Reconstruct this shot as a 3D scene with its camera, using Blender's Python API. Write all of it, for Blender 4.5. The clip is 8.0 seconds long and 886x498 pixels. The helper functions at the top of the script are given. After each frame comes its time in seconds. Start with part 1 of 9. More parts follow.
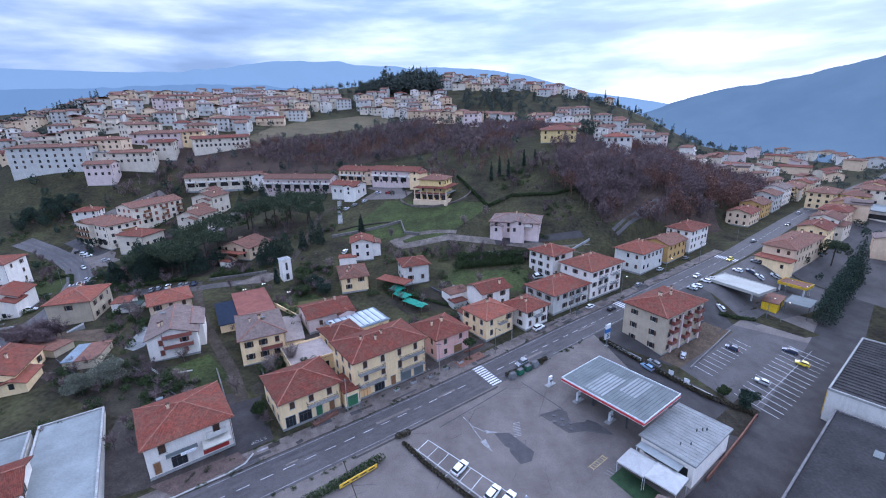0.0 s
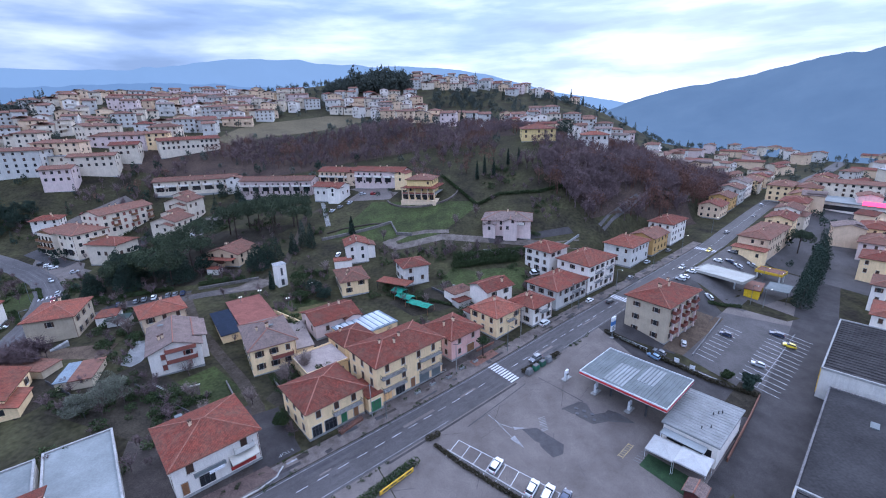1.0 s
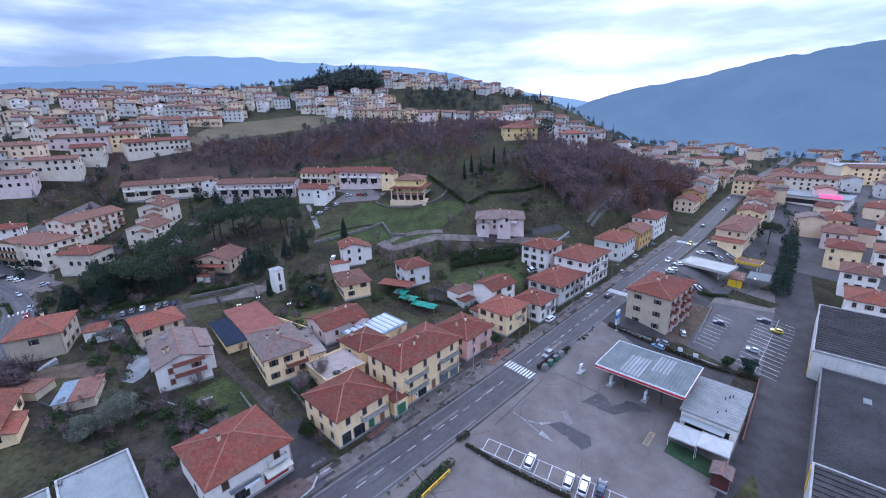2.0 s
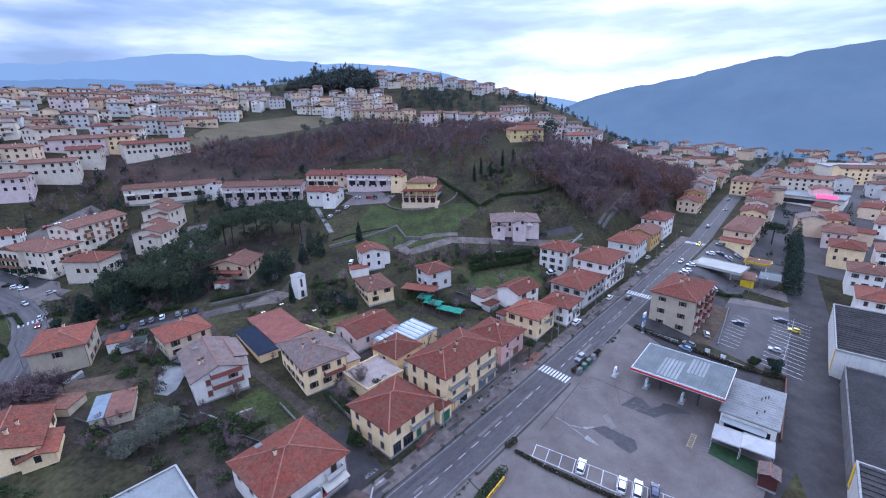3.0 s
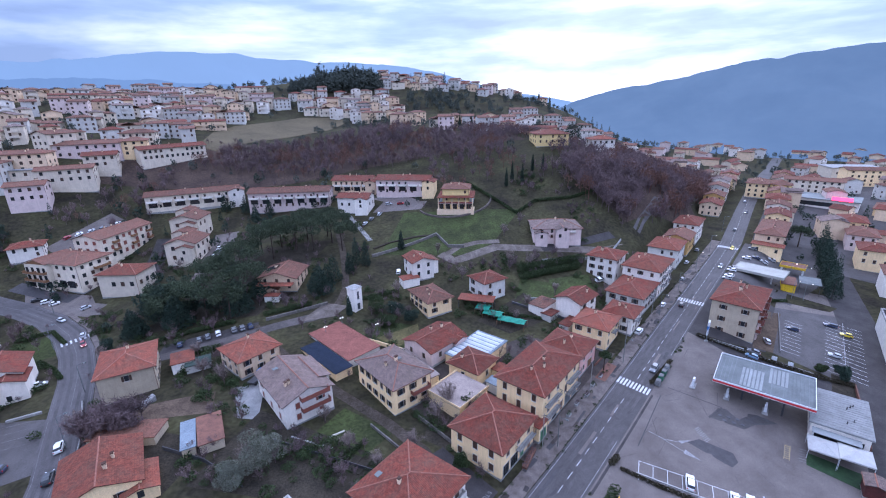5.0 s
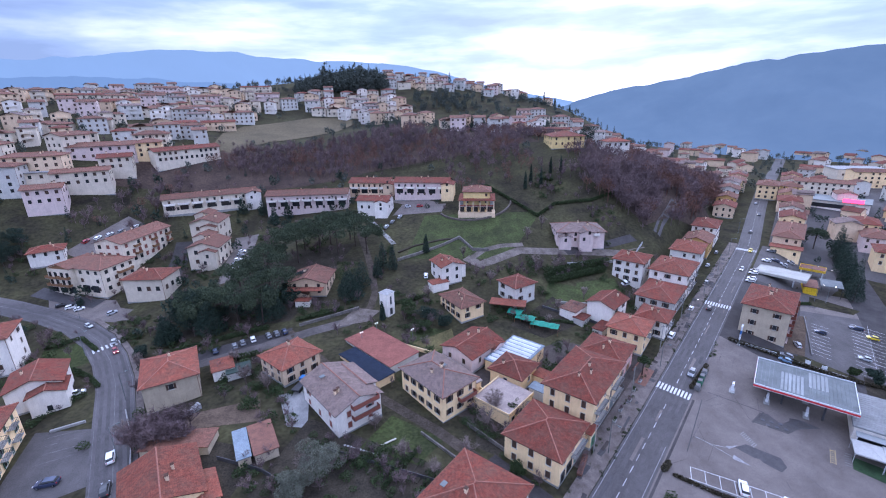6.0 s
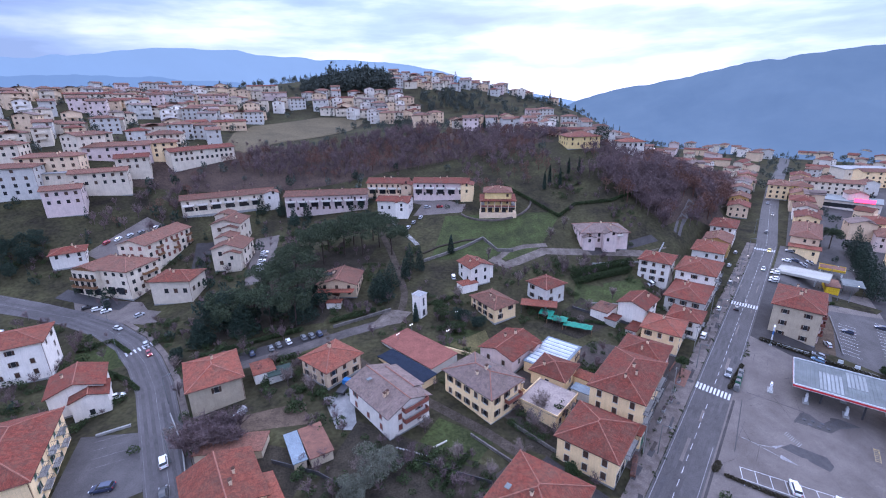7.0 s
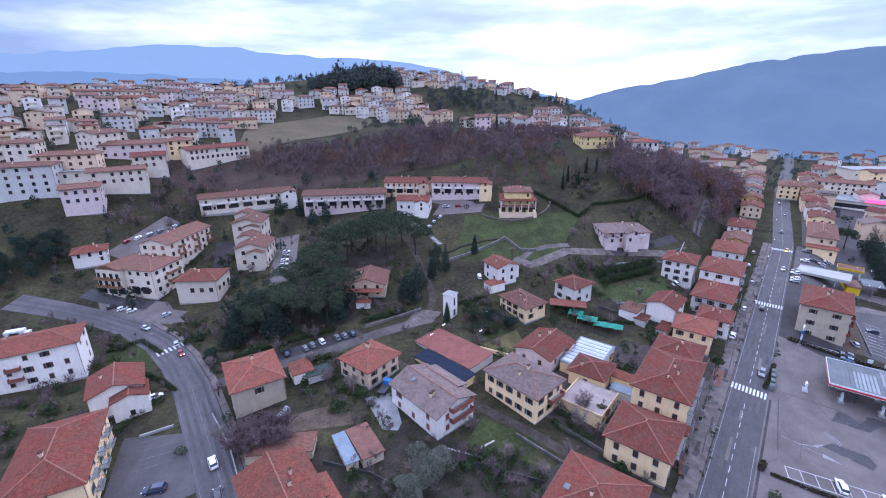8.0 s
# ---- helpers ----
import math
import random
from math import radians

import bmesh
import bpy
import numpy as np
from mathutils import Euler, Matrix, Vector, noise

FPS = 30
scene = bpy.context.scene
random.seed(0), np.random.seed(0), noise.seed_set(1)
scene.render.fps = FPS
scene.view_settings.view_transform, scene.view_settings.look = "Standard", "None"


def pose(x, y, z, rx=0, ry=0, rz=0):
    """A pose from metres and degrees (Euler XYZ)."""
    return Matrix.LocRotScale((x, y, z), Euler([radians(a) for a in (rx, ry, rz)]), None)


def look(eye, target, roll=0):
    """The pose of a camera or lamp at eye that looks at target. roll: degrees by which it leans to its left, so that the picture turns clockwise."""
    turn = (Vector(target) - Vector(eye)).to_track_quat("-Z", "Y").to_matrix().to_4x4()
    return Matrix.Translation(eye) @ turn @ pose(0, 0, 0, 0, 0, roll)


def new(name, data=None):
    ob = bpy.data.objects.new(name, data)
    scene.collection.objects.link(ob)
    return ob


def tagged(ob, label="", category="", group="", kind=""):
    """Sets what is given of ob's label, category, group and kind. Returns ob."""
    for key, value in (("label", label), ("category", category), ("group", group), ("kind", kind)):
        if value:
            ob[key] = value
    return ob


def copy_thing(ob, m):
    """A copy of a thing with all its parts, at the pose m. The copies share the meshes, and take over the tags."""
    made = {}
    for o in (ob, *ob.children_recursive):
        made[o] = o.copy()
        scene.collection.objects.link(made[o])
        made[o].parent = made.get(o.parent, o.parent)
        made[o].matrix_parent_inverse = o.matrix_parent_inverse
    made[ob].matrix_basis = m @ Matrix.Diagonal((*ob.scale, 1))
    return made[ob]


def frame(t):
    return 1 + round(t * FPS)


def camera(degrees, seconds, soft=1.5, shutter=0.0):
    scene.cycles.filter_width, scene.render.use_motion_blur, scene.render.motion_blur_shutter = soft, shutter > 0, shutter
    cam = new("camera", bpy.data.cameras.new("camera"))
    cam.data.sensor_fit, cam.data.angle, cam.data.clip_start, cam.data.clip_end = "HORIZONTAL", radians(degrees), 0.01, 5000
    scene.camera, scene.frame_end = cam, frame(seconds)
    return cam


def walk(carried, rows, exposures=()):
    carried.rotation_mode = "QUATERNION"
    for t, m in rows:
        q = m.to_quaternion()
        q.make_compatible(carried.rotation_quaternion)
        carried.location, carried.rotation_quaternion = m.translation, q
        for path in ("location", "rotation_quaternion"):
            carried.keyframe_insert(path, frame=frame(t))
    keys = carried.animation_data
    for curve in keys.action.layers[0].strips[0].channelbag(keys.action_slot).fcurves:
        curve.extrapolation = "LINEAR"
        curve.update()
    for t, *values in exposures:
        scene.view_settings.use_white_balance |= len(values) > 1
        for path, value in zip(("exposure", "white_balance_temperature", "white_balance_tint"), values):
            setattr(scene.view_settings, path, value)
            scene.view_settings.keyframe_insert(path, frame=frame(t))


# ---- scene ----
cam = camera(90.0, 8.0, soft=1.1)
PATH = [
    (0, (-0.47, -5.052, 61.273), (-0.571, -3.147, 60.675), -1.3),
    (0.5, (-6.825, -5.148, 61.42), (-6.866, -3.241, 60.82), -1.4),
    (1, (-12.944, -5.024, 61.82), (-12.874, -3.119, 61.214), -1.5),
    (2.5, (-31.296, -2.859, 63.321), (-31.022, -0.977, 62.702), -1.5),
    (3, (-37.374, -1.433, 64.574), (-37.073, 0.443, 63.951), -1.4),
    (3.5, (-43.119, 0.076, 65.805), (-42.789, 1.947, 65.18), -1.3),
    (4, (-48.638, 1.906, 66.562), (-48.285, 3.772, 65.935), -1.3),
    (4.5, (-54.287, 3.845, 67.277), (-53.923, 5.708, 66.647), -1.3),
    (6, (-71.546, 8.586, 70.491), (-71.146, 10.438, 69.85), -1.1),
    (6.5, (-77.217, 9.977, 71.099), (-76.808, 11.826, 70.455), -1.0),
    (7, (-82.829, 11.252, 71.559), (-82.409, 13.097, 70.912), -1.0),
    (7.5, (-88.209, 12.501, 71.948), (-87.779, 14.343, 71.297), -0.8),
    (8, (-93.427, 13.777, 72.211), (-92.989, 15.616, 71.557), -0.7),
]
walk(cam, [(t, look(eye, target, roll)) for t, eye, target, roll in PATH], exposures=[(0.0, 0.14, 5430, 13), (4.0, 0.17, 5440, 17), (8.0, 0.28, 5540, 22)])

# ---- light: overcast dusk sky, weak wide sun behind the clouds ----
def node(tree, kind, loc=(0, 0), **values):
    n = tree.nodes.new(kind)
    for key, v in values.items():
        if key in n.inputs:
            n.inputs[key].default_value = v
    return n


def wire(tree, a, out, b, into):
    tree.links.new(a.outputs[out], b.inputs[into])


def ramp(tree, stops):
    n = tree.nodes.new("ShaderNodeValToRGB")
    r = n.color_ramp
    while len(r.elements) < len(stops):
        r.elements.new(0.5)
    for e, (p, c) in zip(r.elements, stops):
        e.position, e.color = p, (*c, 1)
    return n


world = bpy.data.worlds.new("overcast_sky")
world.use_nodes = True
scene.world = world
wt = world.node_tree
wt.nodes.clear()
SUN_EL, SUN_AZ = radians(22), radians(30)
sky = wt.nodes.new("ShaderNodeTexSky")
sky.sky_type, sky.sun_disc, sky.sun_elevation, sky.sun_rotation = "NISHITA", False, SUN_EL, SUN_AZ
co = wt.nodes.new("ShaderNodeTexCoord")
mp = wt.nodes.new("ShaderNodeMapping")
mp.inputs["Scale"].default_value = (1.4, 1.4, 7.5)
wire(wt, co, "Generated", mp, "Vector")
n1 = node(wt, "ShaderNodeTexNoise", Scale=2.5, Detail=8.0, Roughness=0.52, Distortion=0.12)
wire(wt, mp, "Vector", n1, "Vector")
clouds = ramp(wt, [(0.33, (0.42, 0.55, 0.82)), (0.45, (0.55, 0.70, 1.00)), (0.54, (0.78, 0.90, 1.20)), (0.68, (1.20, 1.28, 1.44))])
wire(wt, n1, "Fac", clouds, "Fac")
sky_mix = wt.nodes.new("ShaderNodeMixRGB")
sky_mix.inputs["Fac"].default_value = 0.93
sky_dim = wt.nodes.new("ShaderNodeMixRGB")
sky_dim.blend_type, sky_dim.inputs["Fac"].default_value = "MULTIPLY", 1.0
sky_dim.inputs[2].default_value = (0.12, 0.12, 0.12, 1)
wire(wt, sky, "Color", sky_dim, 1)
wire(wt, sky_dim, "Color", sky_mix, 1)
wire(wt, clouds, "Color", sky_mix, 2)
# an overcast sky is brighter overhead than at the horizon
sep = wt.nodes.new("ShaderNodeSeparateXYZ")
wire(wt, co, "Generated", sep, "Vector")
grad = wt.nodes.new("ShaderNodeMapRange")
for key, v in (("From Min", 0.24), ("From Max", 0.6), ("To Min", 0.82), ("To Max", 2.35)):
    grad.inputs[key].default_value = v
wire(wt, sep, "Z", grad, "Value")
bg = node(wt, "ShaderNodeBackground", Strength=1.0)
SUN_DIR = (math.sin(SUN_AZ) * math.cos(SUN_EL), math.cos(SUN_AZ) * math.cos(SUN_EL), math.sin(SUN_EL))
toward = wt.nodes.new("ShaderNodeVectorMath")
toward.operation, toward.inputs[1].default_value = "DOT_PRODUCT", SUN_DIR
wire(wt, co, "Generated", toward, 0)
near_sun = wt.nodes.new("ShaderNodeMapRange")
for key, v in (("From Min", 0.55), ("From Max", 1.0), ("To Min", 0.92), ("To Max", 1.22)):
    near_sun.inputs[key].default_value = v
wire(wt, toward, "Value", near_sun, "Value")
both = wt.nodes.new("ShaderNodeMath")
both.operation = "MULTIPLY"
wire(wt, grad, "Result", both, 0)
wire(wt, near_sun, "Result", both, 1)
wire(wt, both, "Value", bg, "Strength")
# and greyer overhead, where the cloud is thickest
high = wt.nodes.new("ShaderNodeMapRange")
for key, v in (("From Min", 0.3), ("From Max", 0.6)):
    high.inputs[key].default_value = v
wire(wt, sep, "Z", high, "Value")
grey_top = wt.nodes.new("ShaderNodeMixRGB")
grey_top.blend_type, grey_top.inputs[2].default_value = "MULTIPLY", (1.06, 1.0, 0.96, 1)
wire(wt, high, "Result", grey_top, "Fac")
wire(wt, sky_mix, "Color", grey_top, 1)
wire(wt, grey_top, "Color", bg, "Color")
wo = wt.nodes.new("ShaderNodeOutputWorld")
wire(wt, bg, "Background", wo, "Surface")

sun = new("sun", bpy.data.lights.new("sun", "SUN"))
sun.data.energy, sun.data.angle, sun.data.color = 1.1, radians(50), (1.0, 0.94, 0.90)
sun.matrix_world = look((0, 0, 0), (-math.sin(SUN_AZ) * math.cos(SUN_EL), -math.cos(SUN_AZ) * math.cos(SUN_EL), -math.sin(SUN_EL)))


# ---- materials ----
def surface(name, light, dark, scale=1.5, fine=20.0, rough=0.8, bump=0.15, spec=0.3, metal=0.0, patch=0.5, spread=0.18, streak=0.0, grain=0.3):
    """A worn surface: two tones mixed by a coarse noise, a finer grain over it, and a bump; each piece varies a little."""
    m = bpy.data.materials.new(name)
    m.use_nodes = True
    t = m.node_tree
    b = t.nodes["Principled BSDF"]
    b.inputs["Roughness"].default_value, b.inputs["Metallic"].default_value = rough, metal
    b.inputs["Specular IOR Level"].default_value = spec
    g = t.nodes.new("ShaderNodeNewGeometry")
    a = node(t, "ShaderNodeTexNoise", Scale=scale, Detail=6.0, Roughness=0.65)
    wire(t, g, "Position", a, "Vector")
    r = ramp(t, [(patch - spread, dark), (patch + spread, light)])
    wire(t, a, "Fac", r, "Fac")
    f = node(t, "ShaderNodeTexNoise", Scale=fine, Detail=3.0)
    wire(t, g, "Position", f, "Vector")
    fr = ramp(t, [(0.3, (1 - grain * 1.25,) * 3), (0.7, (1 + grain * 0.75,) * 3)])
    wire(t, f, "Fac", fr, "Fac")
    mul = t.nodes.new("ShaderNodeMixRGB")
    mul.blend_type, mul.inputs["Fac"].default_value = "MULTIPLY", 1.0
    wire(t, r, "Color", mul, 1)
    wire(t, fr, "Color", mul, 2)
    oi = t.nodes.new("ShaderNodeObjectInfo")
    hs = t.nodes.new("ShaderNodeHueSaturation")
    vr = t.nodes.new("ShaderNodeMapRange")
    vr.inputs["To Min"].default_value, vr.inputs["To Max"].default_value = 0.88, 1.12
    wire(t, oi, "Random", vr, "Value")
    wire(t, vr, "Result", hs, "Value")
    last = mul
    if streak:
        sm_ = t.nodes.new("ShaderNodeMapping")
        sm_.inputs["Scale"].default_value = (1.6, 1.6, 0.16)
        wire(t, g, "Position", sm_, "Vector")
        sn = node(t, "ShaderNodeTexNoise", Scale=1.4, Detail=5.0, Roughness=0.6)
        wire(t, sm_, "Vector", sn, "Vector")
        sr = ramp(t, [(0.34, (1 - streak, 1 - streak * 1.05, 1 - streak * 1.15)), (0.56, (1.04, 1.04, 1.04))])
        wire(t, sn, "Fac", sr, "Fac")
        last = t.nodes.new("ShaderNodeMixRGB")
        last.blend_type, last.inputs["Fac"].default_value = "MULTIPLY", 1.0
        wire(t, mul, "Color", last, 1)
        wire(t, sr, "Color", last, 2)
    wire(t, last, "Color", hs, "Color")
    wire(t, hs, "Color", b, "Base Color")
    bp = node(t, "ShaderNodeBump", Strength=bump, Distance=0.05)
    wire(t, f, "Fac", bp, "Height")
    wire(t, bp, "Normal", b, "Normal")
    return m


def tile_roof(name, light, dark, moss=(0.09, 0.075, 0.055)):
    """Clay tiles in rows down the slope (UV in metres), with faded and mossy patches."""
    m = bpy.data.materials.new(name)
    m.use_nodes = True
    t = m.node_tree
    b = t.nodes["Principled BSDF"]
    b.inputs["Roughness"].default_value, b.inputs["Specular IOR Level"].default_value = 0.85, 0.2
    uv = t.nodes.new("ShaderNodeUVMap")
    g = t.nodes.new("ShaderNodeNewGeometry")
    br = t.nodes.new("ShaderNodeTexBrick")
    br.offset = 0.0
    for key, v in (("Scale", 1.0), ("Mortar Size", 0.012), ("Brick Width", 0.22), ("Row Height", 0.36), ("Bias", 0.0), ("Mortar Smooth", 0.6)):
        br.inputs[key].default_value = v
    br.inputs["Color1"].default_value, br.inputs["Color2"].default_value = (*light, 1), (*dark, 1)
    br.inputs["Mortar"].default_value = (dark[0] * 0.45, dark[1] * 0.45, dark[2] * 0.45, 1)
    wire(t, uv, "UV", br, "Vector")
    a = node(t, "ShaderNodeTexNoise", Scale=0.35, Detail=8.0, Roughness=0.7)
    wire(t, g, "Position", a, "Vector")
    r = ramp(t, [(0.42, (0, 0, 0)), (0.72, (1, 1, 1))])
    wire(t, a, "Fac", r, "Fac")
    mix = t.nodes.new("ShaderNodeMixRGB")
    mix.inputs[2].default_value = (*moss, 1)
    sc = t.nodes.new("ShaderNodeMath")
    sc.operation, sc.inputs[1].default_value = "MULTIPLY", 0.55
    wire(t, r, "Color", sc, 0)
    wire(t, sc, "Value", mix, "Fac")
    wire(t, br, "Color", mix, 1)
    oi = t.nodes.new("ShaderNodeObjectInfo")
    hs = t.nodes.new("ShaderNodeHueSaturation")
    vr = t.nodes.new("ShaderNodeMapRange")
    vr.inputs["To Min"].default_value, vr.inputs["To Max"].default_value = 0.8, 1.2
    wire(t, oi, "Random", vr, "Value")
    wire(t, vr, "Result", hs, "Value")
    bn = node(t, "ShaderNodeTexNoise", Scale=1.1, Detail=7.0, Roughness=0.7)
    wire(t, g, "Position", bn, "Vector")
    bl_ = ramp(t, [(0.34, (0.72, 0.70, 0.68)), (0.52, (1.0, 1.0, 1.0)), (0.72, (1.22, 1.20, 1.16))])
    wire(t, bn, "Fac", bl_, "Fac")
    blot = t.nodes.new("ShaderNodeMixRGB")
    blot.blend_type, blot.inputs["Fac"].default_value = "MULTIPLY", 1.0
    wire(t, mix, "Color", blot, 1)
    wire(t, bl_, "Color", blot, 2)
    wire(t, blot, "Color", hs, "Color")
    wire(t, hs, "Color", b, "Base Color")
    wv = t.nodes.new("ShaderNodeTexWave")
    wv.inputs["Scale"].default_value, wv.inputs["Distortion"].default_value = 1.43, 0.3
    wire(t, uv, "UV", wv, "Vector")
    bp = node(t, "ShaderNodeBump", Strength=0.7, Distance=0.06)
    wire(t, wv, "Fac", bp, "Height")
    wire(t, bp, "Normal", b, "Normal")
    return m


def glow(name, colour, strength):
    m = bpy.data.materials.new(name)
    m.use_nodes = True
    b = m.node_tree.nodes["Principled BSDF"]
    b.inputs["Base Color"].default_value = (*colour, 1)
    b.inputs["Emission Color"].default_value, b.inputs["Emission Strength"].default_value = (*colour, 1), strength
    return m


ROOFS = {
    "red": tile_roof("clay_tiles_red", (0.195, 0.050, 0.031), (0.125, 0.033, 0.022)),
    "orange": tile_roof("clay_tiles_orange", (0.275, 0.082, 0.050), (0.175, 0.053, 0.035)),
    "brown": tile_roof("weathered_brown_tiles", (0.22, 0.155, 0.135), (0.155, 0.115, 0.105)),
    "old": tile_roof("old_clay_tiles", (0.215, 0.098, 0.068), (0.145, 0.066, 0.047)),
}
WALLS = {
    "white": surface("white_plaster", (0.80, 0.74, 0.67), (0.70, 0.645, 0.585), 0.5, 6, streak=0.06, grain=0.1),
    "cream": surface("cream_plaster", (0.88, 0.655, 0.37), (0.76, 0.56, 0.32), 0.5, 6, streak=0.06, grain=0.1),
    "yellow": surface("yellow_plaster", (0.80, 0.60, 0.27), (0.68, 0.50, 0.22), 0.5, 6, streak=0.06, grain=0.1),
    "pink": surface("pink_plaster", (0.72, 0.44, 0.38), (0.60, 0.35, 0.31), 0.5, 6, streak=0.06, grain=0.1),
    "pale_pink": surface("pale_pink_plaster", (0.70, 0.56, 0.52), (0.58, 0.46, 0.43), 0.5, 6, streak=0.06, grain=0.1),
    "peach": surface("peach_plaster", (0.74, 0.56, 0.38), (0.62, 0.46, 0.32), 0.5, 6, streak=0.06, grain=0.1),
    "tan": surface("tan_render", (0.52, 0.43, 0.31), (0.42, 0.35, 0.26), 0.5, 6, streak=0.06, grain=0.1),
    "grey": surface("grey_render", (0.60, 0.57, 0.52), (0.48, 0.46, 0.43), 0.5, 6, streak=0.06, grain=0.1),
    "pale": surface("weathered_pale_plaster", (0.70, 0.61, 0.49), (0.57, 0.49, 0.39), 0.5, 6, streak=0.07, grain=0.1),
    "oxblood": surface("dark_red_boards", (0.10, 0.028, 0.024), (0.06, 0.02, 0.018), 1.0, 8),
    "ochre": surface("ochre_plaster", (0.66, 0.42, 0.16), (0.55, 0.34, 0.13), 0.5, 6, streak=0.06, grain=0.1),
}
ASPHALT = surface("worn_asphalt", (0.172, 0.145, 0.131), (0.104, 0.086, 0.078), 0.16, 9, 0.85, 0.15, patch=0.47)
DARK_ASPHALT = surface("dark_patched_asphalt", (0.060, 0.053, 0.052), (0.028, 0.024, 0.024), 0.2, 6, 0.85, 0.15)
ROAD = surface("road_asphalt", (0.104, 0.094, 0.094), (0.060, 0.053, 0.053), 0.14, 7, 0.75, 0.12)
WORN_LANE = surface("pale_worn_lane", (0.108, 0.092, 0.085), (0.048, 0.041, 0.038), 0.25, 6, 0.85, 0.15)
TRACKS = surface("tyre_darkened_asphalt", (0.078, 0.070, 0.070), (0.048, 0.042, 0.042), 0.3, 6, 0.7, 0.08)
PATCH = surface("fresh_asphalt", (0.070, 0.064, 0.066), (0.048, 0.044, 0.046), 0.8, 14, 0.8, 0.1)
CONCRETE = surface("grey_concrete", (0.33, 0.32, 0.31), (0.22, 0.22, 0.215), 0.6, 12)
KERB = surface("kerb_stone", (0.38, 0.37, 0.35), (0.26, 0.25, 0.24), 0.8, 10)
PAVING = surface("cement_paving", (0.165, 0.136, 0.122), (0.066, 0.052, 0.045), 0.42, 7, bump=0.3)
COBBLE = surface("brown_brick_paving", (0.120, 0.082, 0.070), (0.070, 0.047, 0.041), 0.6, 5, 0.9, 0.3)
PAINT = surface("white_road_paint", (0.62, 0.62, 0.63), (0.38, 0.38, 0.40), 2.5, 22, 0.7, 0.05, patch=0.42)
FAINT_PAINT = surface("worn_white_paint", (0.36, 0.35, 0.355), (0.15, 0.142, 0.145), 1.1, 16, 0.8, 0.05, patch=0.5)
GHOST_PAINT = surface("nearly_worn_off_paint", (0.21, 0.20, 0.20), (0.085, 0.078, 0.078), 0.9, 12, 0.8, 0.05, patch=0.52)
DASH_PAINT = surface("dulled_white_paint", (0.46, 0.455, 0.46), (0.20, 0.195, 0.20), 1.1, 16, 0.8, 0.05, patch=0.46)
YELLOW_PAINT = surface("yellow_paint", (0.75, 0.48, 0.05), (0.60, 0.36, 0.04), 1.5, 15)
GRASS = surface("winter_grass", (0.064, 0.060, 0.030), (0.026, 0.022, 0.017), 0.085, 0.9, 0.95, 0.8, 0.05)
LAWN = surface("green_lawn", (0.062, 0.076, 0.028), (0.034, 0.038, 0.019), 0.15, 1.5, 0.95, 0.6, 0.05)
COURT = surface("dirty_courtyard_ground", (0.082, 0.066, 0.057), (0.034, 0.027, 0.023), 0.28, 4.0, 0.9, 0.3)
FIELD = surface("dry_field", (0.128, 0.104, 0.064), (0.084, 0.070, 0.045), 0.05, 1.2, 0.95, 0.5, 0.05)
EARTH = surface("bare_earth", (0.062, 0.052, 0.038), (0.030, 0.026, 0.021), 0.3, 3.0, 0.95, 0.6, 0.05)
GRAVEL = surface("gravel_track", (0.190, 0.160, 0.140), (0.082, 0.068, 0.058), 0.3, 5.0, 0.95, 0.4, 0.05)
DARK_GLASS = surface("dark_window", (0.035, 0.038, 0.042), (0.02, 0.021, 0.024), 1.0, 5, 0.12, 0.0, 0.5)
SHUTTER = surface("brown_shutter", (0.085, 0.048, 0.032), (0.055, 0.033, 0.024), 2, 20, 0.6, 0.3)
SHUTTER_RED = surface("red_brown_shutter", (0.26, 0.085, 0.06), (0.18, 0.06, 0.045), 2, 20, 0.6, 0.3)
SHUTTER_GREEN = surface("green_shutter", (0.035, 0.085, 0.055), (0.025, 0.06, 0.04), 2, 20, 0.6, 0.3)
STONE = surface("pale_stone_trim", (0.55, 0.51, 0.45), (0.42, 0.39, 0.35), 1.5, 15)
RIDGE = surface("ridge_tiles", (0.34, 0.145, 0.10), (0.22, 0.095, 0.068), 1.0, 8)
METAL = surface("painted_grey_metal", (0.175, 0.19, 0.19), (0.12, 0.132, 0.132), 0.35, 4, 0.75, 0.05, 0.2, grain=0.12)
METAL_LIGHT = surface("pale_sheet_metal_roof", (0.29, 0.29, 0.285), (0.20, 0.20, 0.195), 0.3, 3, 0.75, 0.05, 0.2, grain=0.12)
METAL_DARK = surface("dark_metal", (0.06, 0.06, 0.065), (0.04, 0.04, 0.045), 1, 10, 0.5, 0.05, 0.5)
WHITE_METAL = surface("white_painted_metal", (0.74, 0.75, 0.76), (0.62, 0.63, 0.65), 0.7, 7, 0.4, 0.03, 0.5)
RED_METAL = surface("red_fascia", (0.55, 0.03, 0.035), (0.42, 0.025, 0.03), 0.8, 7, 0.4, 0.03, 0.5)
BLUE_METAL = surface("blue_sign_metal", (0.04, 0.16, 0.42), (0.03, 0.12, 0.33), 1, 9, 0.4, 0.03, 0.5)
RUST = surface("rusty_brown_sheet", (0.22, 0.10, 0.065), (0.13, 0.06, 0.045), 0.7, 8)
BARK = surface("dark_bark", (0.095, 0.07, 0.06), (0.055, 0.042, 0.038), 1.5, 12, 0.95, 0.6, 0.05)
TWIGS = surface("bare_winter_twigs", (0.190, 0.136, 0.134), (0.108, 0.080, 0.084), 0.05, 0.9, 0.95, 0.3, 0.05)
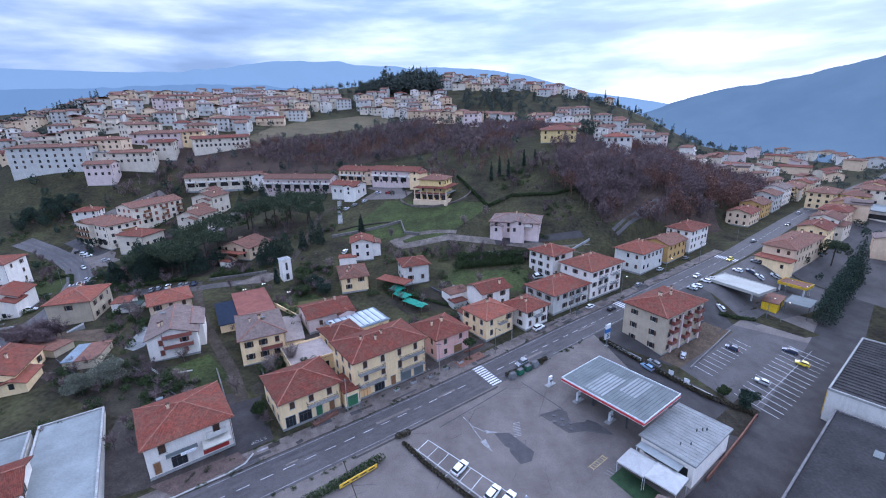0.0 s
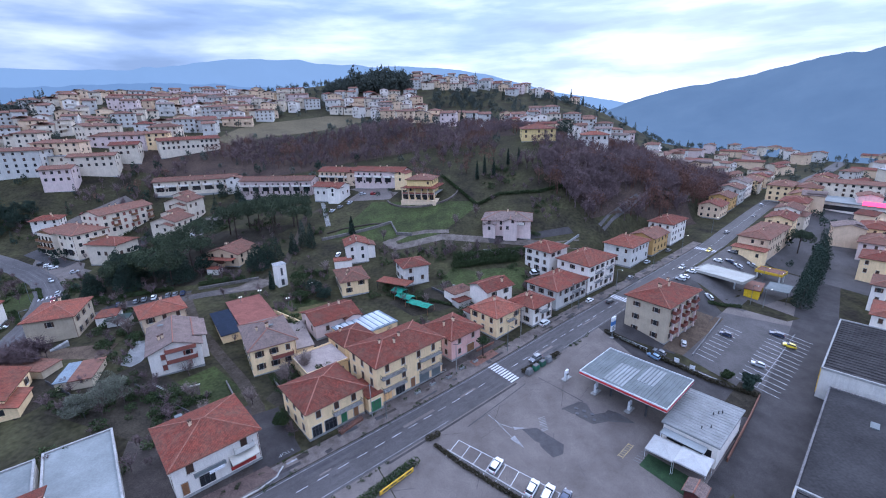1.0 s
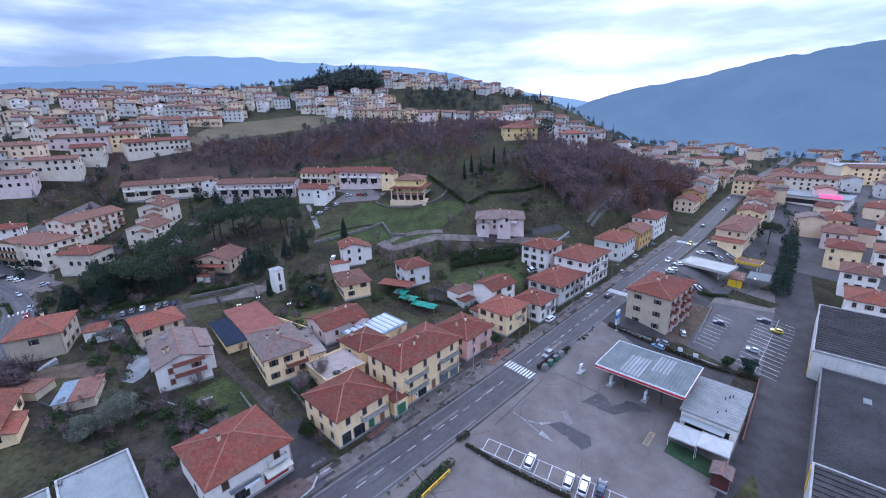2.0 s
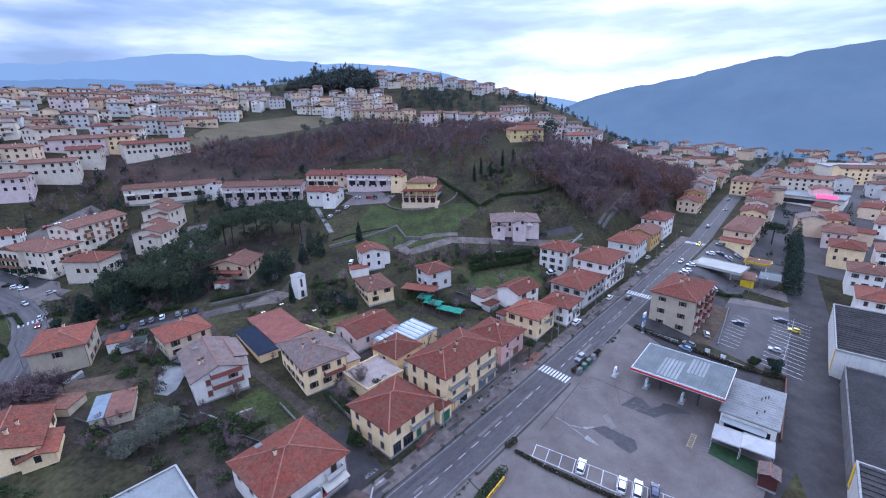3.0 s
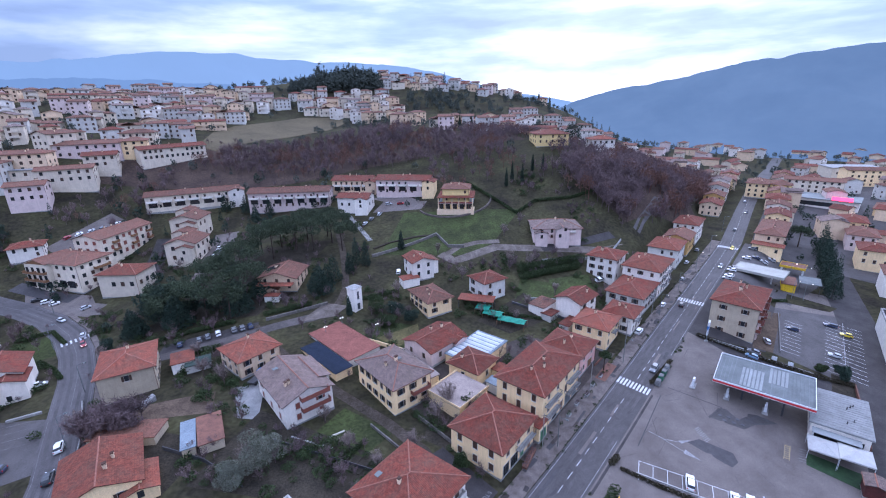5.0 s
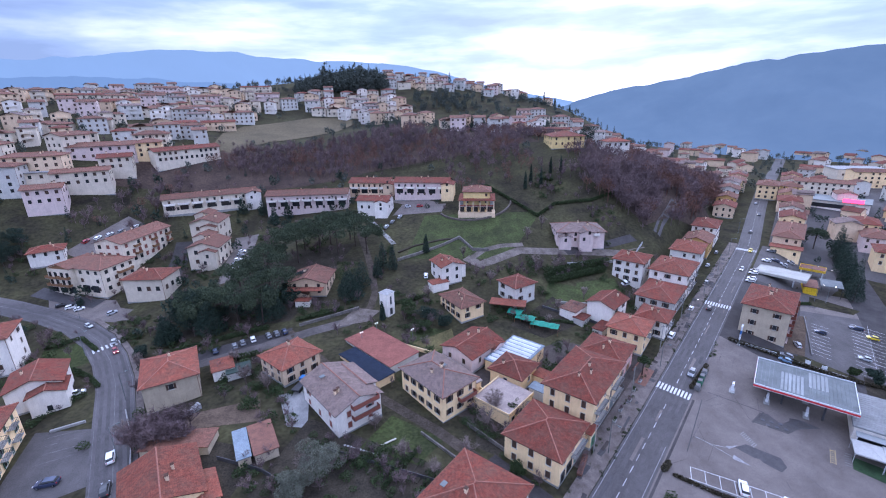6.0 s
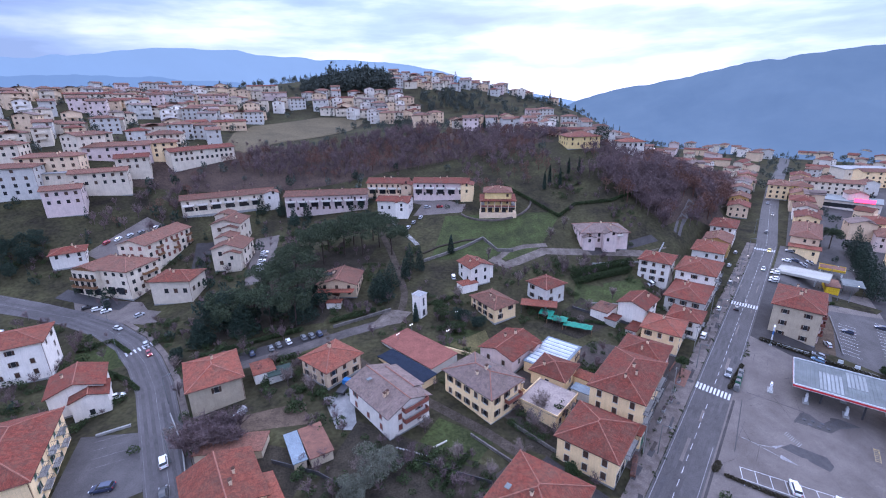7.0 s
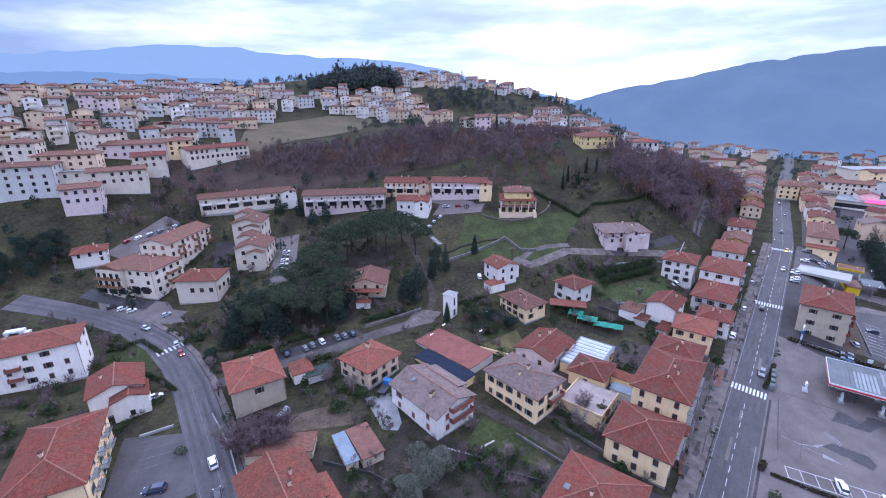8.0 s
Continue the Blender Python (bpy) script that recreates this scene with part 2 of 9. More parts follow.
RUSSET = surface("dry_russet_leaves", (0.200, 0.108, 0.082), (0.120, 0.070, 0.058), 0.08, 1.2, 0.95, 0.3, 0.05)
TWIGS_PALE = surface("pale_bare_twigs", (0.24, 0.19, 0.17), (0.16, 0.125, 0.115), 0.3, 2, 0.95, 0.3, 0.05)
PINE = surface("pine_needles", (0.082, 0.100, 0.056), (0.030, 0.044, 0.029), 0.35, 2.2, 0.9, 0.5, 0.1)
CYPRESS = surface("cypress_foliage", (0.044, 0.064, 0.046), (0.022, 0.035, 0.027), 0.5, 3.0, 0.9, 0.5, 0.1)
# evergreen tone lightened for the far trees, in place of haze
FAR_GREEN = surface("haze_lightened_evergreen", (0.105, 0.120, 0.100), (0.066, 0.078, 0.068), 0.3, 1.2, 0.9, 0.3, 0.1)
HEDGE = surface("hedge_foliage", (0.055, 0.075, 0.030), (0.028, 0.042, 0.020), 0.6, 4.0, 0.9, 0.6, 0.1)
BROWN_HEDGE = surface("brown_winter_hedge", (0.070, 0.058, 0.036), (0.030, 0.028, 0.018), 0.7, 4.0, 0.9, 0.6, 0.1)
OLIVE = surface("grey_green_foliage", (0.20, 0.205, 0.16), (0.085, 0.092, 0.066), 0.6, 4.0, 0.9, 0.5, 0.1)

# ---- the lie of the land ----
NEAR_RELIEF = [
    [-0.9, -2.3, -3.9, -4.2, -3.3, -4.0, -8.2, -3.9, -2.4, -0.1, 0.5],
    [-2.2, -4.8, -4.4, 1.5, -0.5, 1.7, 1.7, -0.7, -7.7, -5.5, -2.8],
    [0.1, 1.2, -1.4, 3.1, -0.7, -3.9, -3.9, 0.4, 0.2, -1.1, -5.5],
    [0.7, 6.1, -5.2, -6.0, 1.0, -0.4, -1.1, -0.1, -4.3, 1.7, -4.3],
    [-7.6, -4.4, -3.5, 6.6, 0.6, 0.4, 4.2, -2.3, -6.7, -3.5, -2.8],
    [1.3, 4.8, -2.1, -1.9, -0.9, 2.3, -4.5, 9.7, 18.1, -4.7, 2.0],
    [4.5, 4.6, 4.5, 3.5, -1.7, 0.3, 3.2, 3.1, -4.6, -3.9, -1.5],
]
FAR_RELIEF = [
    [4.7, 8.5, 4.4, 4.7, 9.7, 15.8, 8.7, -1.5],
    [5.2, 8.9, 2.9, 2.4, -0.5, 2.4, 1.2, -6.1],
    [-2.0, -4.7, -2.1, -2.5, -7.1, -7.6, -3.4, 8.7],
    [8.4, 6.4, 6.9, 9.5, 17.4, 17.3, 1.3, 10.8],
]
SWELLS = [(-205, 235, 1.3), (-177, 252, 2.3), (-140, 288, 6.2), (-140, 236, -5.5), (-165, 212, -2.0), (-43, 313, 8.8), (-262, 382, 7.2), (-232, 402, 3.9), (-205, 318, 4.0), (-310, 350, 8.8), (-330, 430, 7.5), (171, 469, 6.4), (-52, 497, -2.9), (-245, 270, 7.6)]
NX, NY = -250.0 + 42.0 * np.arange(11), 20.0 + 40.0 * np.arange(7)
FX, FY = -330.0 + 75.0 * np.arange(8), 280.0 + 75.0 * np.arange(4)


def ease(t):
    t = np.clip(t, 0, 1)
    return t * t * (3 - 2 * t)


def land(x, y):
    """Height of the ground: the slope between valley road and wooded hill, and the town's hill behind it."""
    x, y = np.asarray(x, float), np.asarray(y, float)
    z = 8.0 + 52 * ease((y - 230) / 220) * ease((250 - x) / 160)
    for relief, cx, cy, wide in ((NEAR_RELIEF, NX, NY, 3200.0), (FAR_RELIEF, FX, FY, 7688.0)):
        gx = np.exp(-((x[..., None] - cx) ** 2) / wide)
        gy = np.exp(-((y[..., None] - cy) ** 2) / wide)
        z = z + np.einsum("...j,ji,...i->...", gy, np.array(relief), gx)
    z = z + 14 * np.exp(-((x - 30) ** 2 / 120.0**2 + (y - 590) ** 2 / 60.0**2)) + 13 * ease((y - 430) / 130) * ease((40 - x) / 150)
    z = 8 + (z - 8) * (1 - ease((y - 640) / 500))
    for cx, cy, rise in SWELLS:
        z = z + rise * np.exp(-((x - cx) ** 2 + (y - cy) ** 2) / 2592.0)
    # the street runs on an even bench cut into the slope
    s, d = (x - 4.0) * 0.7912 + (y - 88.0) * 0.6115, (y - 88.0) * 0.7912 - (x - 4.0) * 0.6115
    bench = np.interp(s, [0, 50, 100, 150, 250, 400], [0.1, 1.7, 3.2, 5.0, 7.6, 8.0])
    w = ease((s - 20) / 45) * (1 - ease((d - 19) / 14)) * ease((d + 22) / 14) * (1 - ease((s - 330) / 60))
    return z + (bench - z) * w


def ground_z(x, y):
    return float(land(x, y))


# street frame: s metres along the street from the zebra crossing, d metres towards the houses
STREET = radians(37.7)
EX, EY = math.cos(STREET), math.sin(STREET)


def along(s, d):
    return 4.0 + s * EX - d * EY, 88.0 + s * EY + d * EX


# ---- mesh helpers ----
def part(name, bm, material, parent=None, label="", smooth=False):
    me = bpy.data.meshes.new(name)
    bm.to_mesh(me)
    bm.free()
    me.materials.append(material)
    if smooth:
        me.polygons.foreach_set("use_smooth", [True] * len(me.polygons))
    ob = new(name, me)
    if parent is not None:
        ob.parent = parent
    if label:
        ob["label"] = label
    return ob


def shared(name, me, parent, m):
    ob = new(name, me)
    ob.parent = parent
    ob.matrix_local = m
    return ob


def thing(name, label, category, m, group="", kind=""):
    ob = new(name)
    ob.matrix_world = m
    ob.empty_display_size = 0.2
    return tagged(ob, label, category, group, kind)


def add_box(bm, x0, y0, z0, x1, y1, z1):
    v = [bm.verts.new(p) for p in ((x0, y0, z0), (x1, y0, z0), (x1, y1, z0), (x0, y1, z0), (x0, y0, z1), (x1, y0, z1), (x1, y1, z1), (x0, y1, z1))]
    for q in ((0, 3, 2, 1), (4, 5, 6, 7), (0, 1, 5, 4), (1, 2, 6, 5), (2, 3, 7, 6), (3, 0, 4, 7)):
        bm.faces.new([v[i] for i in q])
    return v


def box(x0, y0, z0, x1, y1, z1):
    bm = bmesh.new()
    add_box(bm, x0, y0, z0, x1, y1, z1)
    return bm


def tube(bm, a, b, ra, rb, n=6):
    a, b = Vector(a), Vector(b)
    q = (b - a).to_track_quat("Z", "Y")
    rings = []
    for p, r in ((a, ra), (b, rb)):
        rings.append([bm.verts.new(p + q @ Vector((r * math.cos(6.2832 * i / n), r * math.sin(6.2832 * i / n), 0))) for i in range(n)])
    for i in range(n):
        bm.faces.new((rings[0][i], rings[0][(i + 1) % n], rings[1][(i + 1) % n], rings[1][i]))
    bm.faces.new(rings[1])
    bm.faces.new(rings[0][::-1])


def raw_mesh(name, verts, faces, material):
    me = bpy.data.meshes.new(name)
    me.from_pydata(verts, [], faces)
    me.materials.append(material)
    return me


def ribbon(name, pts, width, lift, material, step=2.0, parent=None, thick=0.0):
    """A strip of the given width that follows a line over the ground."""
    line = [Vector((*p, 0)) for p in pts]
    dense = []
    for a, b in zip(line, line[1:]):
        n = max(1, int((b - a).length / step))
        dense += [a.lerp(b, i / n) for i in range(n)]
    dense.append(line[-1])
    bm = bmesh.new()
    rows = []
    k = max(1, int(width / 2.5))
    for i, p in enumerate(dense):
        t = (dense[min(i + 1, len(dense) - 1)] - dense[max(i - 1, 0)]).normalized()
        nrm = Vector((-t.y, t.x, 0))
        row = []
        for j in range(k + 1):
            q = p + nrm * (width * (j / k - 0.5))
            row.append(bm.verts.new((q.x, q.y, ground_z(q.x, q.y) + lift)))
        rows.append(row)
    for r0, r1 in zip(rows, rows[1:]):
        for j in range(k):
            bm.faces.new((r0[j], r1[j], r1[j + 1], r0[j + 1])[::-1])
    if thick:
        geo = bmesh.ops.extrude_face_region(bm, geom=bm.faces[:])
        for v in geo["geom"]:
            if isinstance(v, bmesh.types.BMVert):
                v.co.z += thick
    return part(name, bm, material, parent)


def patch(name, corners, lift, material, step=2.5, parent=None):
    """A four-cornered sheet laid over the ground; corners go round."""
    a, b, c, d = [Vector((*p, 0)) for p in corners]
    n = max(1, int(max((b - a).length, (c - d).length) / step))
    m = max(1, int(max((d - a).length, (c - b).length) / step))
    bm = bmesh.new()
    grid = []
    for j in range(m + 1):
        row = []
        for i in range(n + 1):
            p = a.lerp(b, i / n).lerp(d.lerp(c, i / n), j / m)
            row.append(bm.verts.new((p.x, p.y, ground_z(p.x, p.y) + lift)))
        grid.append(row)
    for j in range(m):
        for i in range(n):
            bm.faces.new((grid[j][i], grid[j][i + 1], grid[j + 1][i + 1], grid[j + 1][i]))
    bmesh.ops.recalc_face_normals(bm, faces=bm.faces[:])
    if sum(f.normal.z for f in bm.faces) < 0:
        bmesh.ops.reverse_faces(bm, faces=bm.faces[:])
    return part(name, bm, material, parent)


# ---- ground sheet ----
def grid_axis(lo, hi, step, reach):
    mid = list(np.arange(lo, hi + 0.1, step))
    out, d, p = [], step * 1.4, hi
    while p < reach:
        p, d = p + d, d * 1.35
        out.append(p)
    inn, d, p = [], step * 1.4, lo
    while p > -reach:
        p, d = p - d, d * 1.35
        inn.append(p)
    return np.array(inn[::-1] + mid + out)


gx, gy = grid_axis(-280, 260, 3.0, 4600), grid_axis(20, 620, 3.0, 4600)
GX, GY = np.meshgrid(gx, gy)
GZ = land(GX, GY)
me = bpy.data.meshes.new("ground")
nx, ny = len(gx), len(gy)
idx = np.arange(nx * ny).reshape(ny, nx)
quads = np.stack([idx[:-1, :-1], idx[:-1, 1:], idx[1:, 1:], idx[1:, :-1]], -1).reshape(-1, 4)
me.from_pydata(np.stack([GX, GY, GZ], -1).reshape(-1, 3).tolist(), [], quads.tolist())
me.polygons.foreach_set("use_smooth", [True] * len(me.polygons))
me.materials.append(GRASS)
tagged(new("ground", me), "rough winter grass over valley floor and hillside", "ground", kind="structure")

# ---- roads, forecourts and paths ----
street = ribbon("road", [along(s, float(np.interp(s, [130, 200, 260, 363, 480], [0, 4.5, 7.5, 9, 12]))) for s in range(-75, 480, 6)], 8.2, 0.06, ROAD)
tagged(street, "grey asphalt main street with worn lane markings", "road", kind="structure")
pave = ribbon("pavement", [along(s, 5.9) for s in range(-75, 130, 6)], 3.4, 0.05, PAVING, thick=0.12)
tagged(pave, "patched cement pavement along the shop fronts", "pavement", kind="structure")
VIA = [(-111.0, 55.0), (-115.5, 72.0), (-119.0, 85.0), (-126.8, 104.0), (-134.2, 122.0), (-141.5, 136.0), (-150.0, 149.0), (-161.0, 160.5), (-174.0, 169.5), (-188.0, 176.0), (-205.0, 182.0)]
tagged(ribbon("road", VIA, 8.4, 0.06, ROAD), "curving grey asphalt side road with worn surface", "road", kind="structure")
wear = tagged(new("road_wear"), "dark tyre tracks worn along the street lanes", "road wear", kind="structure")
for d in (-2.55, -1.05, 1.05, 2.55):
    ribbon("tyre_track", [along(s, d + float(np.interp(s, [130, 200, 260], [0, 4.5, 7.5])) + 0.12 * math.sin(s * 0.11 + d)) for s in range(-74, 240, 6)], 0.62, 0.066, TRACKS, parent=wear)
wear = tagged(new("road_wear"), "dark tyre tracks worn along the curving road", "road wear", kind="structure")
for k in (-2.7, -1.2, 1.2, 2.7):
    side = []
    for i, p in enumerate(VIA):
        a, b = Vector(VIA[max(i - 1, 0)]), Vector(VIA[min(i + 1, len(VIA) - 1)])
        t = (b - a).normalized()
        side.append((p[0] - t.y * k, p[1] + t.x * k))
    ribbon("tyre_track", side, 0.75, 0.066, TRACKS, parent=wear)
LANE = [(-133, 121), (-126, 121.5), (-113, 123.6), (-100, 125.9), (-85, 130.5), (-75, 133), (-68, 137.5)]
CLIMB = [(-70, 135), (-67, 141), (-65.2, 148), (-65.3, 163), (-66, 176), (-68, 196), (-60, 204)]
tagged(patch("parking_strip", [(-116, 124.5), (-91, 129.6), (-91, 134), (-116, 130)], 0.04, DARK_ASPHALT), "dark asphalt parking strip beside the lane", "parking", kind="structure")
tagged(ribbon("road", LANE, 3.9, 0.05, WORN_LANE), "narrow worn asphalt lane beside the gardens", "road", kind="structure")
MUD = surface("trodden_muddy_ground", (0.098, 0.078, 0.064), (0.044, 0.037, 0.027), 0.35, 3.0, 0.95, 0.5, 0.05)
tagged(ribbon("path", CLIMB, 2.4, 0.056, MUD), "muddy lane climbing past the white tower", "path", kind="structure")
tagged(patch("turning_place", [(-79, 131.2), (-69, 132.2), (-64.6, 137.4), (-72, 140.4)], 0.062, GRAVEL), "gravelled turning place below the white tower", "yard", kind="structure")
ALLEY = [(-44, 60), (-50.5, 77), (-57, 86), (-67, 97), (-79, 111), (-88, 125), (-92, 132)]
TRACK = [(-29, 164), (-25, 158.5), (-20, 160), (-7, 164.5), (4, 162), (20, 159.5), (37, 157.5), (48, 160)]
tagged(ribbon("road", ALLEY, 2.7, 0.045, MUD), "narrow muddy alley between the street houses and gardens", "road", kind="structure")
tagged(ribbon("road", [(40, 44), (49, 59), (66, 75), (88, 95), (102, 109), (114, 122), (150, 160), (196, 205)], 11.0, 0.05, DARK_ASPHALT), "dark asphalt back road beside the warehouse", "road", kind="structure")
tagged(patch("forecourt", [along(-38, -4.1), along(36, -4.1), along(22, -44), along(-44, -46)], 0.04, ASPHALT), "grey worn asphalt forecourt of the filling station", "forecourt", kind="structure")
LOT = surface("grey_lot_asphalt", (0.100, 0.090, 0.088), (0.058, 0.052, 0.051), 0.15, 7, 0.85, 0.15)
tagged(patch("car_park", [(52, 96), (79, 118), (100, 109), (64, 77)], 0.035, LOT), "grey asphalt car park with white bay lines", "car park", kind="structure")
tagged(patch("yard", [(79, 118), (96, 132), (112, 121), (100, 109)], 0.03, ASPHALT), "asphalt strip beside the car park", "yard", kind="structure")
tagged(patch("yard", [along(-78, -4.1), along(-38.2, -4.1), along(-44, -46), along(-78, -46)], 0.035, ASPHALT), "worn asphalt lot beside the filling station", "yard", kind="structure")
tagged(patch("yard", [(36, 105), (64, 79), (44, 57), (28, 48)], 0.02, DARK_ASPHALT), "dark patched asphalt around the filling station shop", "yard", kind="structure")
tagged(patch("yard", [along(34, -4.1), along(92, -4.1), (79, 118), (51, 95)], 0.028, DARK_ASPHALT), "dark asphalt yard round the apartment house", "yard", kind="structure")
tagged(patch("yard", [along(133, -7), along(330, 0), along(330, -88), along(133, -70)], 0.08, LOT, 4.0), "grey asphalt yards behind the street blocks", "yard", kind="structure")
tagged(patch("verge", [(56, 73), (65, 81), (62, 85), (50, 75)], 0.045, EARTH), "bare earth strip beside the back road", "verge", kind="structure")
VIA_SIDE = []
for i, q in enumerate(VIA[:8]):
    t = (Vector(VIA[min(i + 1, 10)]) - Vector(VIA[max(i - 1, 0)])).normalized()
    VIA_SIDE.append((q[0] + t.y * 5.1, q[1] - t.x * 5.1))
tagged(ribbon("pavement", VIA_SIDE, 1.5, 0.05, PAVING, 2.0, None, 0.12), "narrow cement pavement along the curving road", "pavement", kind="structure")
tagged(ribbon("path", TRACK, 4.2, 0.06, GRAVEL), "pale gravel track below the hillside houses", "path", kind="structure")
LITTER = surface("leaf_litter", (0.088, 0.062, 0.048), (0.046, 0.034, 0.030), 0.12, 1.4, 0.95, 0.5, 0.05)
for spot in ([(-212, 246), (-60, 262), (-60, 304), (-150, 292)], [(-60, 262), (40, 254), (40, 292), (-60, 304)], [(44, 212), (57, 175), (118, 198), (132, 262)], [(44, 212), (132, 262), (120, 290), (70, 252)]):
    tagged(patch("wood_floor", spot, 0.12, LITTER, 4.0), "brown leaf litter under the bare trees", "wood floor", kind="structure")
tagged(patch("meadow", [(-52, 168), (-14, 160), (12, 188), (-38, 202)], 0.05, LAWN), "green sloping meadow in front of the hillside houses", "meadow", kind="structure")
field = [(-147, 296), (-151, 345), (-142, 373), (-96, 403), (-71, 404), (-59, 394), (-74, 348), (-117, 322), (-136, 292)]
bm = bmesh.new()
edge = [(Vector(field[0]), Vector(field[8])), (Vector(field[1]), Vector(field[7])), (Vector(field[2]), Vector(field[6])), (Vector(field[3]), Vector(field[6]).lerp(Vector(field[5]), 0.6)), (Vector(field[4]), Vector(field[5]))]
rows = []
for (a0, a1), (b0, b1) in zip(edge, edge[1:]):
    for k in range(8):
        l, r = a0.lerp(b0, k / 8), a1.lerp(b1, k / 8)
        rows.append([l.lerp(r, j / 12) for j in range(13)])
rows.append([edge[-1][0].lerp(edge[-1][1], j / 12) for j in range(13)])
grid = [[bm.verts.new((p.x, p.y, ground_z(p.x, p.y) + 0.3)) for p in row] for row in rows]
for r0, r1 in zip(grid, grid[1:]):
    for j in range(12):
        bm.faces.new((r0[j], r0[j + 1], r1[j + 1], r1[j]))
bmesh.ops.recalc_face_normals(bm, faces=bm.faces[:])
if sum(f.normal.z for f in bm.faces) < 0:
    bmesh.ops.reverse_faces(bm, faces=bm.faces[:])
tagged(part("field", bm, FIELD), "dry tilled field at the edge of the town", "field", kind="structure")


# ---- buildings ----
def solid_roof(name, L, W, z, rise, kind, material, parent, thick=0.16, ridge=True):
    """Hipped, gabled (ridge along x) or cross-gabled (ridge along y) tile roof with UVs in metres."""
    hx, hy = L / 2, W / 2
    if kind == "gable_y":
        pts = [(-hx, -hy, z), (hx, -hy, z), (hx, hy, z), (-hx, hy, z), (0, -hy, z + rise), (0, hy, z + rise)]
        faces = [(3, 0, 4, 5), (1, 2, 5, 4)]
    elif kind == "gable":
        pts = [(-hx, -hy, z), (hx, -hy, z), (hx, hy, z), (-hx, hy, z), (-hx, 0, z + rise), (hx, 0, z + rise)]
        faces = [(0, 1, 5, 4), (2, 3, 4, 5)]
    elif kind == "shed":
        pts = [(-hx, -hy, z), (hx, -hy, z), (hx, hy, z + rise), (-hx, hy, z + rise)]
        faces = [(0, 1, 2, 3)]
    else:
        r = abs(hx - hy)
        if hx >= hy:
            pts = [(-hx, -hy, z), (hx, -hy, z), (hx, hy, z), (-hx, hy, z), (-r, 0, z + rise), (r + 0.01, 0, z + rise)]
            faces = [(0, 1, 5, 4), (1, 2, 5), (2, 3, 4, 5), (3, 0, 4)]
        else:
            pts = [(-hx, -hy, z), (hx, -hy, z), (hx, hy, z), (-hx, hy, z), (0, -r, z + rise), (0, r + 0.01, z + rise)]
            faces = [(0, 1, 4), (1, 2, 5, 4), (2, 3, 5), (3, 0, 4, 5)]
    bm = bmesh.new()
    top = [bm.verts.new(p) for p in pts]
    low = [bm.verts.new((x, y, q - thick)) for x, y, q in pts]
    uv = bm.loops.layers.uv.new("UVMap")
    edges = {}
    for f in faces:
        face = bm.faces.new([top[i] for i in f])
        a, b = Vector(pts[f[0]]), Vector(pts[f[1]])
        u = (b - a).normalized()
        nrm = (b - a).cross(Vector(pts[f[2]]) - a).normalized()
        v = nrm.cross(u)
        for loop in face.loops:
            d = loop.vert.co - a
            loop[uv].uv = (d.dot(u), d.dot(v))
        bm.faces.new([low[i] for i in f[::-1]])
        for i, j in zip(f, f[1:] + f[:1]):
            edges[(i, j)] = 1
    for i, j in edges:
        if (j, i) not in edges:
            bm.faces.new((top[j], top[i], low[i], low[j]))
    ob = part(name, bm, material, parent)
    # ridge and hip caps
    caps = []
    if kind == "shed" or not ridge:
        return ob, pts
    if len(pts) == 6:
        caps = [(4, 5)]
        if kind == "hip":
            caps += [(0, 4), (1, 5), (2, 5), (3, 4)] if hx >= hy else [(0, 4), (1, 4), (2, 5), (3, 5)]
    bm = bmesh.new()
    for i, j in caps:
        a, b = Vector(pts[i]), Vector(pts[j])
        tube(bm, a + Vector((0, 0, 0.02)), b + Vector((0, 0, 0.02)), 0.13, 0.13, 6)
    part("ridge_tiles", bm, RIDGE, ob)
    return ob, pts


WINDOW_MESH = {}


